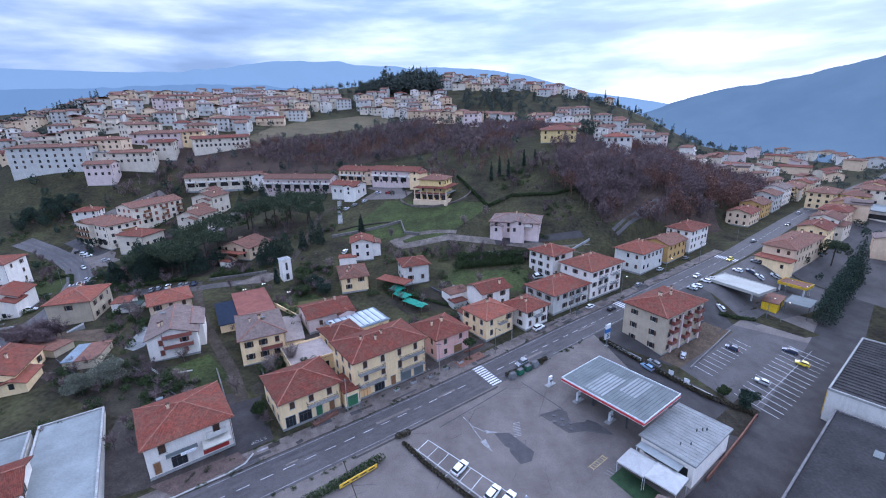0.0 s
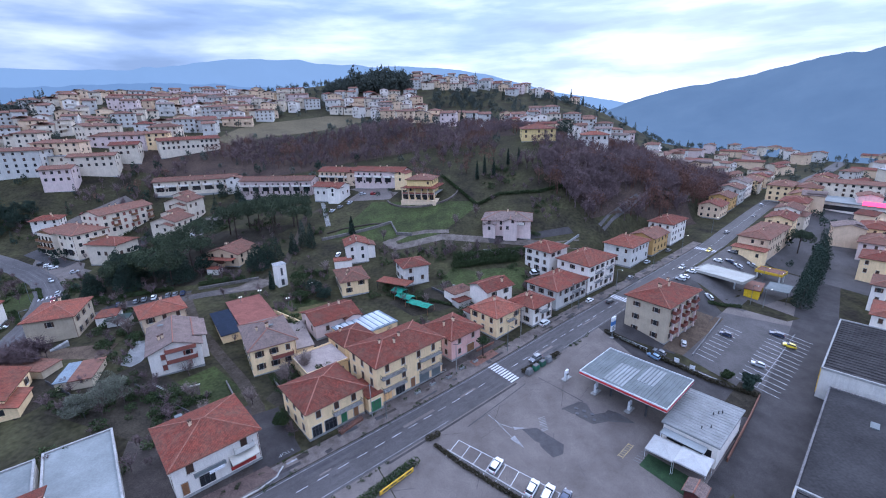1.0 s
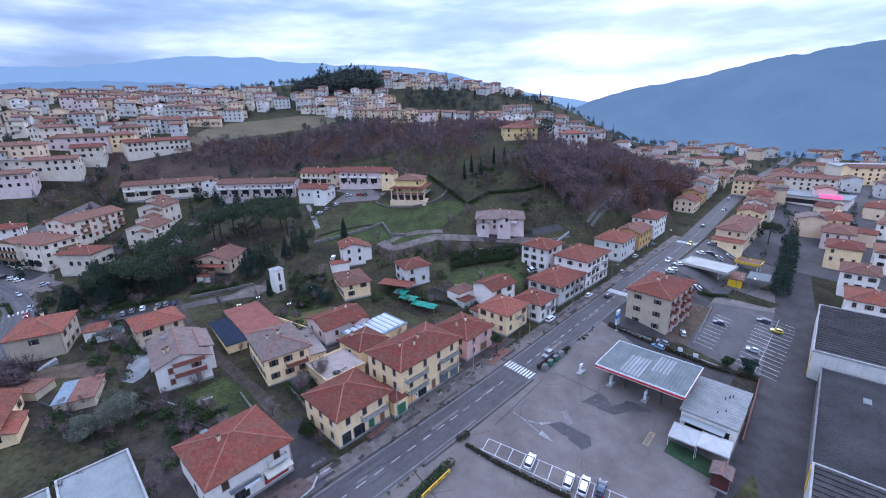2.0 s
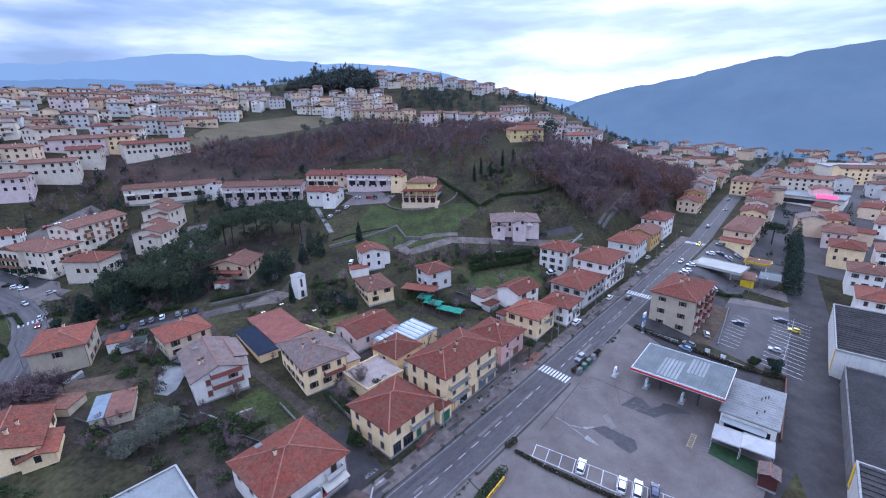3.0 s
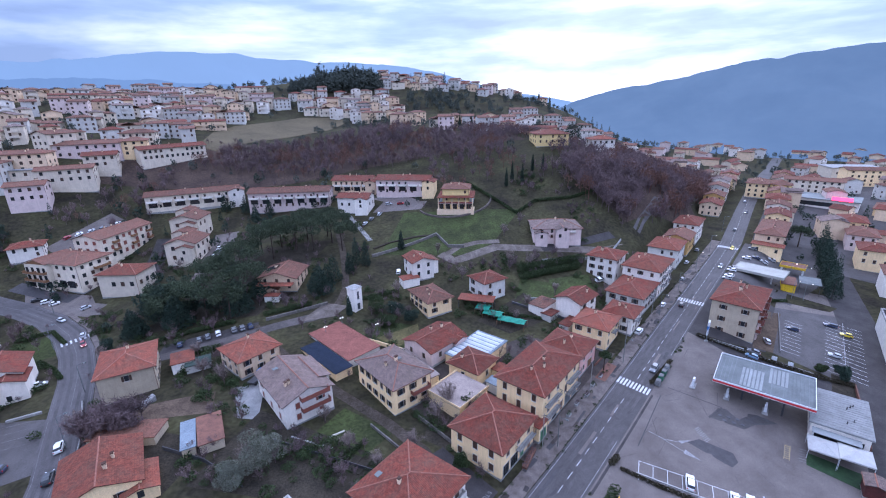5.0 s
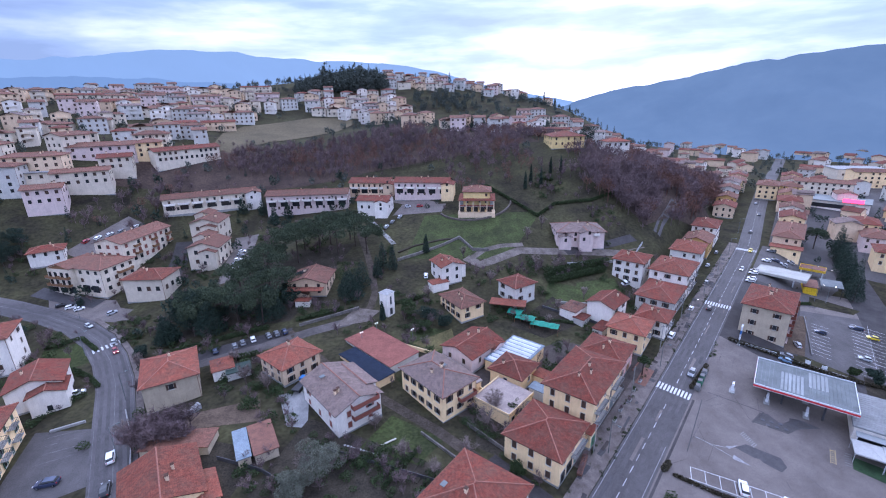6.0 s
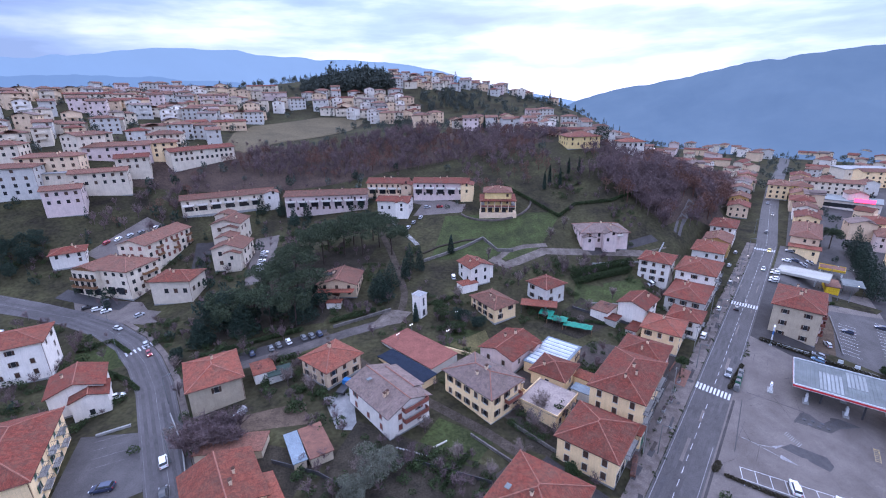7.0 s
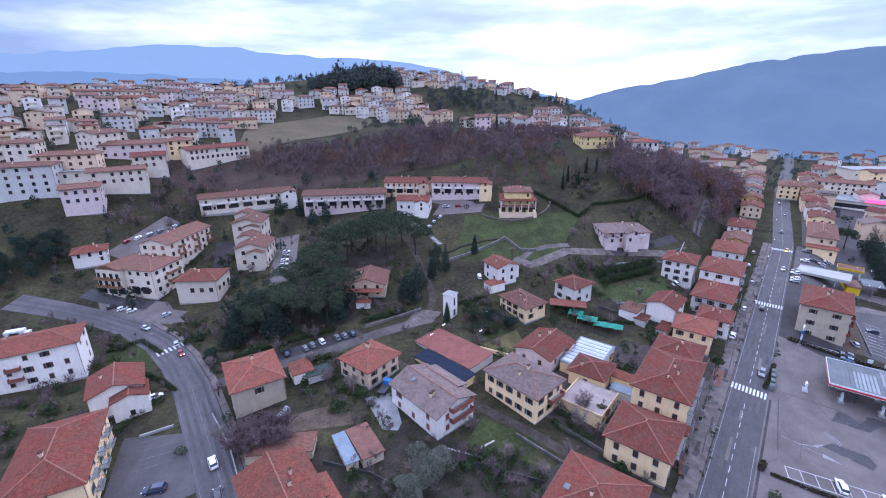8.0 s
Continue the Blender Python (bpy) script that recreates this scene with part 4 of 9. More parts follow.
# larger buildings at the near edge of the town and along the valley street
CROWDED = []
for nm, lab, c, turn, L, W, e, kind, pt, wl_, tl, st, cl, b0, cat in [
    ("apartment_block", "long grey-cream four-storey block with a red-brown roof", (-231, 238), 8, 42, 12, 46.5, "hip", 13, "grey", "old", 4, (9, 2), 34.5, "apartment house"),
    ("house", "pink two-storey house with a red gabled roof on the slope", (-199, 231), 14, 15, 9.5, 37.6, "gable", 17, "pale_pink", "old", 2, (4, 2), 30.5, "house"),
    ("house", "long off-white house with a red roof above the slope", (-190, 245), 14, 23, 9, 42.3, "gable", 17, "pale", "old", 2, (6, 2), 36.0, "house"),
    ("apartment_house", "peach three-storey house above a white shop front", (-211, 252), 6, 25, 11, 49.3, "hip", 15, "peach", "old", 3, (6, 2), 41.0, "apartment house"),
    ("shop", "low off-white flat-roofed shop below the peach house", (-205, 243.5), 6, 24, 5, 42.6, "flat", 10, "pale", "old", 1, (5, 1), 38.6, "shop"),
    ("apartment_house", "off-white three-storey house with a shallow gable", (-206, 272), -28, 12, 15, 57.0, "gable_y", 15, "pale", "old", 3, (3, 3), 48.0, "house"),
    ("apartment_house", "long pink house with a broad brown roof", (-191, 272), 10, 30, 12, 51.5, "gable", 15, "pale_pink", "old", 2, (7, 2), 45.0, "apartment house"),
    ("house", "off-white house with a red gabled roof beside the ravine", (-181, 259), 16, 15, 10, 46.8, "gable", 17, "pale", "red", 2, (4, 2), 41.0, "house"),
    ("terrace_house", "long row of off-white houses with stepped red roofs", (-155, 277), 37, 34, 9.5, 47.8, "gable", 18, "pale", "red", 2, (12, 2), 42.0, "terrace"),
    ("house", "cream square house with a hipped roof", (-172, 277), 15, 13, 11, 52.0, "hip", 17, "cream", "old", 3, (3, 3), 44.5, "house"),
    ("apartment_house", "off-white apartment house with a hipped brown roof", (-175, 292), 8, 18, 11, 55.2, "hip", 17, "pale", "old", 3, (5, 2), 47.5, "apartment house"),
    ("apartment_house", "off-white three-storey house at the edge of the town", (-231, 260), 6, 13, 12, 54.5, "hip", 16, "pale", "old", 3, (3, 3), 46.0, "apartment house"),
    ("house", "low white house with an orange roof beside the hilltop villa", (80.5, 241), -10, 14.5, 11, 46.2, "hip", 17, "white", "orange", 1, (4, 2), 42.5, "house"),
    ("apartment_house", "long off-white four-storey row behind the shop building", (219, 226), -48, 30, 11, 17.6, "gable", 15, "pale", "old", 4, (8, 2), 7.5, "apartment house"),
    ("house", "yellow three-storey house with a brown roof by the street", (190, 237), 40, 19, 12, 16.2, "hip", 17, "cream", "old", 3, (5, 3), 7.5, "house"),
    ("apartment_block", "long yellow apartment block across the valley floor", (292, 236), -28, 52, 12, 18.6, "gable", 14, "cream", "old", 4, (13, 2), 7.5, "apartment house"),
    ("warehouse", "low hall with a pale flat roof in the valley", (306, 270), -25, 34, 20, 15.5, "flat", 10, "pale", "old", 1, (6, 2), 7.5, "warehouse"),
]:
    house(nm, lab, c, turn, L, W, e, kind, pt, wl_, tl, st, cl, SHUTTER, 0.45, seed=int(c[1]), chimneys=0 if kind == "flat" else 2, sides=("front", "right", "left") if L < 30 else ("front", "right"), base=b0, category=cat, win=(1.2, 1.5))
    for k in range(-2, 3):
        CROWDED.append((c[0] + math.cos(radians(turn)) * L * k * 0.22, c[1] + math.sin(radians(turn)) * L * k * 0.22, 0.5 * W + 1.5))

# ---- trees, hedges and woods ----
def leaf_cloud(rng, centres, n, size, squash=1.0):
    """Verts and faces of many small tilted leaf tufts inside ellipsoids (x, y, z, rx, ry, rz)."""
    c = np.array(centres, float)
    vol = (c[:, 3] * c[:, 4] * c[:, 5]) ** 0.8
    pick = rng.choice(len(c), n, p=vol / vol.sum())
    d = rng.normal(size=(n, 3))
    d /= np.linalg.norm(d, axis=1)[:, None]
    r = rng.uniform(0.55, 1.05, n) ** 0.6
    p = c[pick, :3] + d * r[:, None] * c[pick, 3:]
    a = rng.normal(size=(n, 3))
    b = rng.normal(size=(n, 3))
    a *= (size * rng.uniform(0.6, 1.3, n) / np.linalg.norm(a, axis=1))[:, None]
    b *= (size * rng.uniform(0.5, 1.0, n) / np.linalg.norm(b, axis=1))[:, None]
    v = np.stack([p - a * 0.5, p + b * 0.5, p + a * 0.5, p - b * 0.45], 1).reshape(-1, 3)
    f = np.arange(n * 4).reshape(n, 4)
    return v, f


def twig_cloud(rng, h, r, n, width=0.07):
    """A leafless crown: thin slivers that fan out and upward from the limbs, with limbs below."""
    v, f = [], []
    base = np.array([0, 0, h * 0.28])
    k = 9
    tips = []
    for i in range(k):
        a, e = rng.uniform(0, 6.283), rng.uniform(0.5, 1.35)
        tips.append(base + np.array([math.cos(a) * math.cos(e) * r, math.sin(a) * math.cos(e) * r, math.sin(e) * h * 0.62]))
    for t in [np.array([0, 0, h * 0.75])] + tips:
        side = np.cross(t - base, [0.3, 0.5, 0.2])
        side *= 0.09 * h / 8 / np.linalg.norm(side)
        o = len(v)
        v += [base + side, base - side, t]
        f.append((o, o + 1, o + 2))
    o = len(v)
    side = 0.16 * h / 8
    v += [np.array([-side, 0, -0.4]), np.array([side, 0, -0.4]), base + [side * 0.6, 0, 0], base - [side * 0.6, 0, 0], np.array([0, -side, -0.4]), np.array([0, side, -0.4]), base + [0, side * 0.6, 0], base - [0, side * 0.6, 0]]
    f += [(o, o + 1, o + 2), (o, o + 2, o + 3), (o + 4, o + 5, o + 6), (o + 4, o + 6, o + 7)]
    tips = np.array(tips)
    start = base + (tips[rng.integers(0, k, n)] - base) * rng.uniform(0.25, 1.0, n)[:, None]
    d = rng.normal(size=(n, 3)) * [1, 1, 0.6] + [0, 0, 0.55]
    d *= (rng.uniform(0.09, 0.24, n) * h / np.linalg.norm(d, axis=1))[:, None]
    s = np.cross(d, rng.normal(size=(n, 3)))
    s *= (width * h / 8 / np.linalg.norm(s, axis=1))[:, None]
    tw = np.stack([start - s, start + s, start + d], 1).reshape(-1, 3)
    o = len(v)
    v = np.concatenate([np.array(v), tw])
    f = np.concatenate([np.array(f), o + np.arange(n * 3).reshape(n, 3)])
    return v, f


def mesh_of(name, v, f, material):
    me = bpy.data.meshes.new(name)
    v, f = np.asarray(v, np.float32), np.asarray(f, np.int32)
    k = f.shape[1]
    me.vertices.add(len(v))
    me.vertices.foreach_set("co", v.ravel())
    me.loops.add(f.size)
    me.loops.foreach_set("vertex_index", f.ravel())
    me.polygons.add(len(f))
    me.polygons.foreach_set("loop_start", np.arange(0, f.size, k, dtype=np.int32))
    me.polygons.foreach_set("loop_total", np.full(len(f), k, dtype=np.int32))
    me.update(calc_edges=True)
    me.materials.append(material)
    return me


def scatter(name, label, category, places, protos, material, seed):
    """Many plants as one object: places are (x, y, scale)."""
    rng = np.random.default_rng(seed)
    vs, fs, o = [], [], 0
    for x, y, s in places:
        v, f = protos[rng.integers(len(protos))]
        a = rng.uniform(0, 6.283)
        ca, sa = math.cos(a), math.sin(a)
        w = np.stack([(v[:, 0] * ca - v[:, 1] * sa) * s + x, (v[:, 0] * sa + v[:, 1] * ca) * s + y, v[:, 2] * s * rng.uniform(0.85, 1.15) + ground_z(x, y)], 1)
        vs.append(w)
        fs.append(f + o)
        o += len(v)
    ob = new(name, mesh_of(name, np.concatenate(vs), np.concatenate(fs), material))
    return tagged(ob, label, category, kind="stuff")


rng0 = np.random.default_rng(11)
BARE = [twig_cloud(np.random.default_rng(i), 8.0, 3.4, 330, 0.058) for i in range(6)]


def clear_of_houses(x, y, gap):
    return all((x - cx) ** 2 + (y - cy) ** 2 > (rad + gap) ** 2 for cx, cy, rad in TAKEN)


TAKEN = []
for ob in list(scene.objects):
    if ob.parent is None and ob.type == "EMPTY":
        TAKEN.append((ob.location.x, ob.location.y, 9.0))
TAKEN += CROWDED


def wooded(x, y):
    """Share of tree cover: the wooded flank of the hill and the ravine below the town."""
    s, d = (x - 4.0) * EX + (y - 88.0) * EY, (y - 88.0) * EX - (x - 4.0) * EY
    if -12 < d < (33 if s < 108 else 25) and s > 0:
        return 0.0
    hill = x > 43 and y > 173 + 0.42 * max(0, x - 60) + 1.2 * max(0, 56 - x) and x < 175 and y < 300 - 0.4 * max(0, x - 120) and y < 240 + 0.9 * max(0, x - 62)
    k = ((x - 62) * 23 + (y - 174) * 19) / 890.0
    if -0.1 < k < 1.1 and math.hypot(x - 62 - 23 * k, y - 174 - 19 * k) < 3.2:
        return 0.0
    belt = -215 < x < 70 and 254 + 0.14 * abs(x + 20) - 18 * (x > -5) < y < 290 + 0.16 * (x + 160) * (x > -160) - 18 * (x < -150) - 26 * (x > -20) and not (30 < x < 72 and y < 262)
    flank = -20 < x < 45 and 212 < y < 275
    bank = -205 < x < -150 and 222 < y < 262
    if 26 < x < 43 and 196 < y < 256:
        return 0.0 if y > 216 else 0.35
    if hill:
        return 1.0
    if belt:
        return 0.95
    if flank:
        return 0.4
    return 0.35 if bank else 0.0


spots, oaks = [], []
for gy_ in np.arange(168, 350, 3.3):
    for gx_ in np.arange(-215, 180, 3.3):
        x, y = gx_ + rng0.uniform(-1.6, 1.6), gy_ + rng0.uniform(-1.6, 1.6)
        if rng0.random() < wooded(x, y) and clear_of_houses(x, y, 2.5):
            (spots if rng0.random() < 0.86 - 0.5 * (noise.noise(Vector((x / 26, y / 26, 7.0))) > 0.16) else oaks).append((x, y, rng0.uniform(0.95, 1.5) * (0.72 if x < 25 and y > 275 else 0.62 if y > 212 and x < 92 else 1.0)))
scatter("woodland", "leafless brown winter woodland covering the hillside", "woodland", spots, BARE, TWIGS, 5)
OAK = []
for i in range(4):
    v, f = leaf_cloud(np.random.default_rng(70 + i), [(0, 0, 4.6, 2.1, 2.1, 1.6), (1.3, 0.5, 5.4, 1.4, 1.4, 1.3), (-1.2, -0.7, 5.0, 1.4, 1.5, 1.3), (0.2, -0.4, 6.6, 1.2, 1.2, 1.0)], 210, 0.5)
    o_ = len(v)
    v = np.concatenate([v, [(-0.2, 0, -0.4), (0.2, 0, -0.4), (0.1, 0, 5.0), (-0.1, 0, 5.0), (0, -0.2, -0.4), (0, 0.2, -0.4), (0, 0.1, 5.0), (0, -0.1, 5.0)]])
    OAK.append((v, np.concatenate([f, [(o_, o_ + 1, o_ + 2, o_ + 3), (o_ + 4, o_ + 5, o_ + 6, o_ + 7)]])))
scatter("oak_wood", "oaks that keep their dry russet leaves in winter", "woodland", oaks, OAK, RUSSET, 15)
bushes = []
for i in range(420):
    x, y = rng0.uniform(-215, 60), rng0.uniform(140, 345)
    if clear_of_houses(x, y, 2) and wooded(x, y) < 0.5 and not (-150 < x < -60 and y > 318) and not (-56 < x < 14 and 158 < y < 202):
        bushes.append((x, y, rng0.uniform(0.25, 0.5)))
scatter("scrub", "bare brown scrub and brambles on the slopes", "scrub", bushes, BARE, TWIGS, 6)


def tree_thing(name, label, x, y, trunk_h, trunk_r, crown, material, limbs=5, seed=1, group="", category="tree"):
    """Tapered trunk with limbs, and a crown mesh (verts, faces) with uneven outline."""
    rng = np.random.default_rng(seed)
    root = thing(name, label, category, pose(x, y, ground_z(x, y)), group)
    bm = bmesh.new()
    lean = rng.uniform(-0.5, 0.5, 2)
    mid, top = (lean[0] * 0.4, lean[1] * 0.4, trunk_h * 0.5), (lean[0], lean[1], trunk_h)
    tube(bm, (0, 0, -0.5), mid, trunk_r, trunk_r * 0.75, 8)
    tube(bm, mid, top, trunk_r * 0.75, trunk_r * 0.4, 8)
    part("trunk", bm, BARK, root)
    for i in range(limbs):
        a = 6.283 * i / max(1, limbs) + rng.uniform(-0.4, 0.4)
        z = trunk_h * rng.uniform(0.55, 0.95)
        reach = rng.uniform(1.2, 2.4)
        bm = bmesh.new()
        tube(bm, (lean[0] * z / trunk_h, lean[1] * z / trunk_h, z), (math.cos(a) * reach, math.sin(a) * reach, z + rng.uniform(0.8, 2.0)), trunk_r * 0.35, trunk_r * 0.12, 6)
        part("limb", bm, BARK, root)
    ob = new("crown", mesh_of("crown", *crown, material))
    ob.parent = root
    return root


def pine(x, y, h, r, seed, dense=4200):
    rng = np.random.default_rng(seed)
    blobs = []
    for i in range(24):
        a, d = rng.uniform(0, 6.283), r * math.sqrt(rng.uniform(0, 1)) * 0.86
        blobs.append((math.cos(a) * d, math.sin(a) * d, h - 2.0 - 2.2 * (d / r) ** 2 + rng.uniform(-1.0, 0.6), r * rng.uniform(0.16, 0.34), r * rng.uniform(0.16, 0.34), rng.uniform(0.8, 1.6)))
    return tree_thing("umbrella_pine", "tall umbrella pine with a flat dark green crown", x, y, h - 2.0, 0.28, leaf_cloud(rng, blobs, dense, 0.42), PINE, 9, seed, "pines")


def conifer(x, y, h, r, seed, name="cypress", label="narrow dark green cypress", mat=CYPRESS, dense=1500):
    rng = np.random.default_rng(seed)
    blobs = [(rng.uniform(-0.1, 0.1) * r, rng.uniform(-0.1, 0.1) * r, h * (0.12 + 0.86 * t), r * (1 - t) ** 0.7 + 0.15, r * (1 - t) ** 0.7 + 0.15, h * 0.085) for t in np.linspace(0, 0.98, 12)]
    return tree_thing(name, label, x, y, h * 0.6, 0.16, leaf_cloud(rng, blobs, dense, 0.45), mat, 0, seed, name)


def broad(x, y, h, r, seed, mat=HEDGE, label="rounded dark green evergreen garden tree", name="evergreen_tree", dense=1700, leaf=0.42):
    rng = np.random.default_rng(seed)
    blobs = [(0, 0, h * 0.56, r * 0.68, r * 0.68, h * 0.36)]
    for i in range(10):
        a, d, z = rng.uniform(0, 6.283), r * rng.uniform(0.1, 0.75), rng.uniform(0.4, 0.9) * h
        blobs.append((math.cos(a) * d, math.sin(a) * d, z, r * rng.uniform(0.3, 0.5), r * rng.uniform(0.3, 0.5), h * rng.uniform(0.12, 0.2)))
    return tree_thing(name, label, x, y, h * 0.5, 0.14, leaf_cloud(rng, blobs, dense, leaf), mat, 3, seed)


def bare_tree(x, y, h, seed, mat=TWIGS_PALE, n=900, label="leafless garden tree with pale twigs"):
    rng = np.random.default_rng(seed)
    return tree_thing("bare_tree", label, x, y, h * 0.45, 0.14, twig_cloud(rng, h, h * 0.42, n, 0.035), mat, 5, seed)


PINES = [(-108, 143, 13, 5.5), (-100, 139, 12, 5), (-113, 149, 12, 5.2), (-97, 148, 14, 6), (-105, 153, 13, 5.5), (-118, 143, 11, 4.8), (-122, 150, 11, 4.5), (-110, 160, 13, 5.5), (-101, 163, 14, 6),
         (-92, 176, 14, 6), (-84, 181, 14.5, 6.2), (-77, 178, 14, 6), (-70, 183, 14, 6), (-90, 186, 13.5, 5.5), (-80, 189, 14, 6), (-97, 182, 13, 5.5), (-66, 175, 13, 5), (-102, 172, 12.5, 5), (-72, 190, 13, 5.5), (143, 166, 11, 3.6)]
for i, (x, y, h, r) in enumerate(PINES):
    pine(x, y, h, r * 1.35, 100 + i, 6200)
UNDER = [(-106, 144.5), (-103, 146), (-115, 146), (-110, 152), (-120, 147), (-98, 142), (-93, 153), (-101, 158), (-116, 156), (-95, 168), (-104, 168), (-109, 165), (-124, 155), (-118, 163), (-93, 147)]
for i, (x, y, h, r) in enumerate([(-57.5, 160.5, 11, 1.8), (-61, 162, 11.5, 2.0), (-63.5, 157, 9, 1.8), (-43.4, 170.4, 8, 1.3), (-71, 150, 9, 2.6), (-69, 153, 10, 3.0), (-64.3, 132.0, 6.5, 0.9), (-112, 233, 9, 2.4), (-122, 236, 10, 2.6), (-100, 226, 9, 2.4), (-106, 222, 8.5, 2.3),
                                  (12, 206, 9, 0.8), (16, 209, 9.5, 0.8), (20, 206, 8.5, 0.8), (28, 213, 8, 0.7), (33, 212, 8, 0.7), (67, 452, 11, 1.6), (139, 466, 13, 1.5), (152, 467, 10, 1.2), (171, 469, 8, 1.1), (45, 499, 16, 2.6), (-43, 312, 13, 3.6), (8, 303, 10, 1.1), (13, 302, 11, 1.1), (21, 301, 9, 1.0)]):
    conifer(x, y, h, r, 200 + i)
for i in range(10):
    conifer(107.5 + 4.4 * i + 0.9 * math.sin(i * 2.1), 121.5 + 4.1 * i, 14.5 + 1.6 * math.sin(i * 1.7), 3.1, 240 + i, "tall_conifer", "tall dark conifer in a row beside the back road", dense=2200)
for i, (x, y, h, r) in enumerate([(-121, 146, 13.5, 5.4), (-115, 139.5, 11, 4.6), (-98, 141.5, 11.5, 4.8), (-127, 139, 9, 3.8), (-73.5, 146.5, 10, 4.4), (-126, 152, 11, 4.6)]):
    conifer(x, y, h, r, 270 + i, "cedar", "broad dark green cedar with drooping boughs", dense=5200)
for i, (x, y) in enumerate(UNDER[::2]):
    broad(x, y, 5.2, 4.0, 500 + i, CYPRESS, "dark dense evergreen tree under the pines", dense=2200)
for i, (x, y, h, r) in enumerate([(-81.5, 77.5, 6.5, 4.8), (-85.5, 74.5, 4.5, 3.2)]):
    broad(x, y, h, r, 230 + i, OLIVE, "grey-green olive tree in a garden", "olive_tree", 8000, 0.24)
for i, (x, y, h, r) in enumerate([(-50, 130, 4.5, 3.5), (-56, 133, 5, 3.8), (-46, 126, 4, 3.2), (-53, 125, 3.5, 3), (-35, 72.5, 3, 1.5), (-38, 88, 4, 2.4), (-34, 84, 3.6, 2.0), (-44, 72, 2.8, 1.8),
                                  (-132, 133, 4, 2.4), (-121, 124, 3.5, 2.2), (-118, 121, 3.5, 2.2), (67, 249, 10.5, 5.2), (64, 84, 3, 1.8), (59, 85.5, 2.4, 1.5), (61, 81, 4, 1.3)]):
    broad(x, y, h * (1.1 if h > 8 else 1), r * (1.2 if h > 8 else 1), 260 + i, HEDGE if i % 2 and h < 8 else CYPRESS, dense=4200 if h > 8 else 1700)
DARK_GROVE = [(-211, 199), (-206, 203), (-207, 194), (-213, 207), (-205, 209.5)]
for i in range(15):
    x, y = DARK_GROVE[i % 5][0] + 4.5 * math.sin(i * 2.3), DARK_GROVE[i % 5][1] + 5.0 * math.cos(i * 1.7)
    broad(x, y, 6.5 + 2.0 * math.sin(i * 1.3), 3.6, 700 + i, CYPRESS, "dark evergreen tree in a roadside grove", dense=1500)
for i, (x, y, h) in enumerate([(-46, 84, 7), (-42, 80, 5.5), (-43, 88, 8), (-36, 84.5, 6.5), (-94, 105, 6.5), (-100, 110, 6), (-84, 79, 5), (-65, 79, 5.5), (-60, 74, 5), (-70, 88, 4.5), (-52, 78, 5), (-131, 128, 5), (-122, 98, 5), (-8, 128, 5), (4, 133, 5), (-14, 122, 4), (22, 131, 5), (2, 150, 6), (-5, 153, 6), (-25, 146, 6), (-1, 171, 6), (8, 177, 6), (-48, 141, 6), (-30, 164, 5), (-104, 120, 5)]):
    bare_tree(x, y, h, 300 + i)


tree_thing("palm_tree", "small palm with a shaggy dark crown before the pink house", 0.4, 95.4, 4.4, 0.2, leaf_cloud(np.random.default_rng(610), [(0, 0, 4.9, 1.0, 1.0, 0.9)] + [(1.1 * math.cos(a), 1.1 * math.sin(a), 4.6, 0.65, 0.65, 0.5) for a in range(6)], 900, 0.42), HEDGE, 0, 610)


def hedge_row(pts, w, h, seed, mat=HEDGE, label="clipped dark green hedge", name="hedge"):
    rng = np.random.default_rng(seed)
    line = [Vector((*p, 0)) for p in pts]
    blobs, total = [], 0.0
    for a, b in zip(line, line[1:]):
        n = max(1, int((b - a).length / 0.8))
        total += (b - a).length
        for i in range(n):
            p = a.lerp(b, (i + 0.5) / n)
            blobs.append((p.x, p.y, ground_z(p.x, p.y) + h * 0.5, max(0.5, w * 0.55), max(0.5, w * 0.55), h * 0.55))
    v, f = leaf_cloud(rng, blobs, int(total * 130 * max(1, h)), 0.36)
    ob = new(name, mesh_of(name, v, f, mat))
    return tagged(ob, label, "hedge")


HEDGES = [([(36, 104.5), (42, 97), (48.5, 90), (54, 84.5), (63, 79.5)], 1.4, 1.3), ([(-13, 66.5), (-8.5, 62), (-3, 57.5), (3, 53)], 1.2, 1.1), ([(9, 88), (14, 91), (20, 95)], 1.2, 1.3), ([(-36, 46), (-25, 54.8), (-16.5, 62.5)], 2.0, 1.2),
          ([(-14.5, 67.5), (-12, 69)], 1.6, 1.3), ([(-3, 147), (10, 149), (23, 151)], 3.0, 3.2), ([(-4, 143), (8, 145), (20, 147)], 2.5, 2.6), ([(-127, 131.5), (-112, 134), (-98, 135.5)], 1.4, 1.4), ([(-90, 137), (-76, 140)], 1.3, 1.5),
          ([(-150, 134), (-143, 128), (-138, 122)], 1.2, 1.0), ([(-164, 148), (-156, 152), (-148, 143)], 1.2, 1.1), ([(-60, 140), (-48, 143)], 1.2, 1.2), ([(9.4, 185), (20, 191), (38, 190), (60, 196)], 1.3, 1.5), ([(-24, 129), (-6, 121)], 1.0, 1.0),
          ([(-106, 122), (-99, 122.5)], 1.2, 1.6), ([(-4.4, 217), (3, 199), (9.4, 185)], 1.3, 1.5), ([(-62, 81), (-70, 73)], 1.0, 1.0), ([(77, 122), (87.5, 121.4)], 1.2, 1.1)]
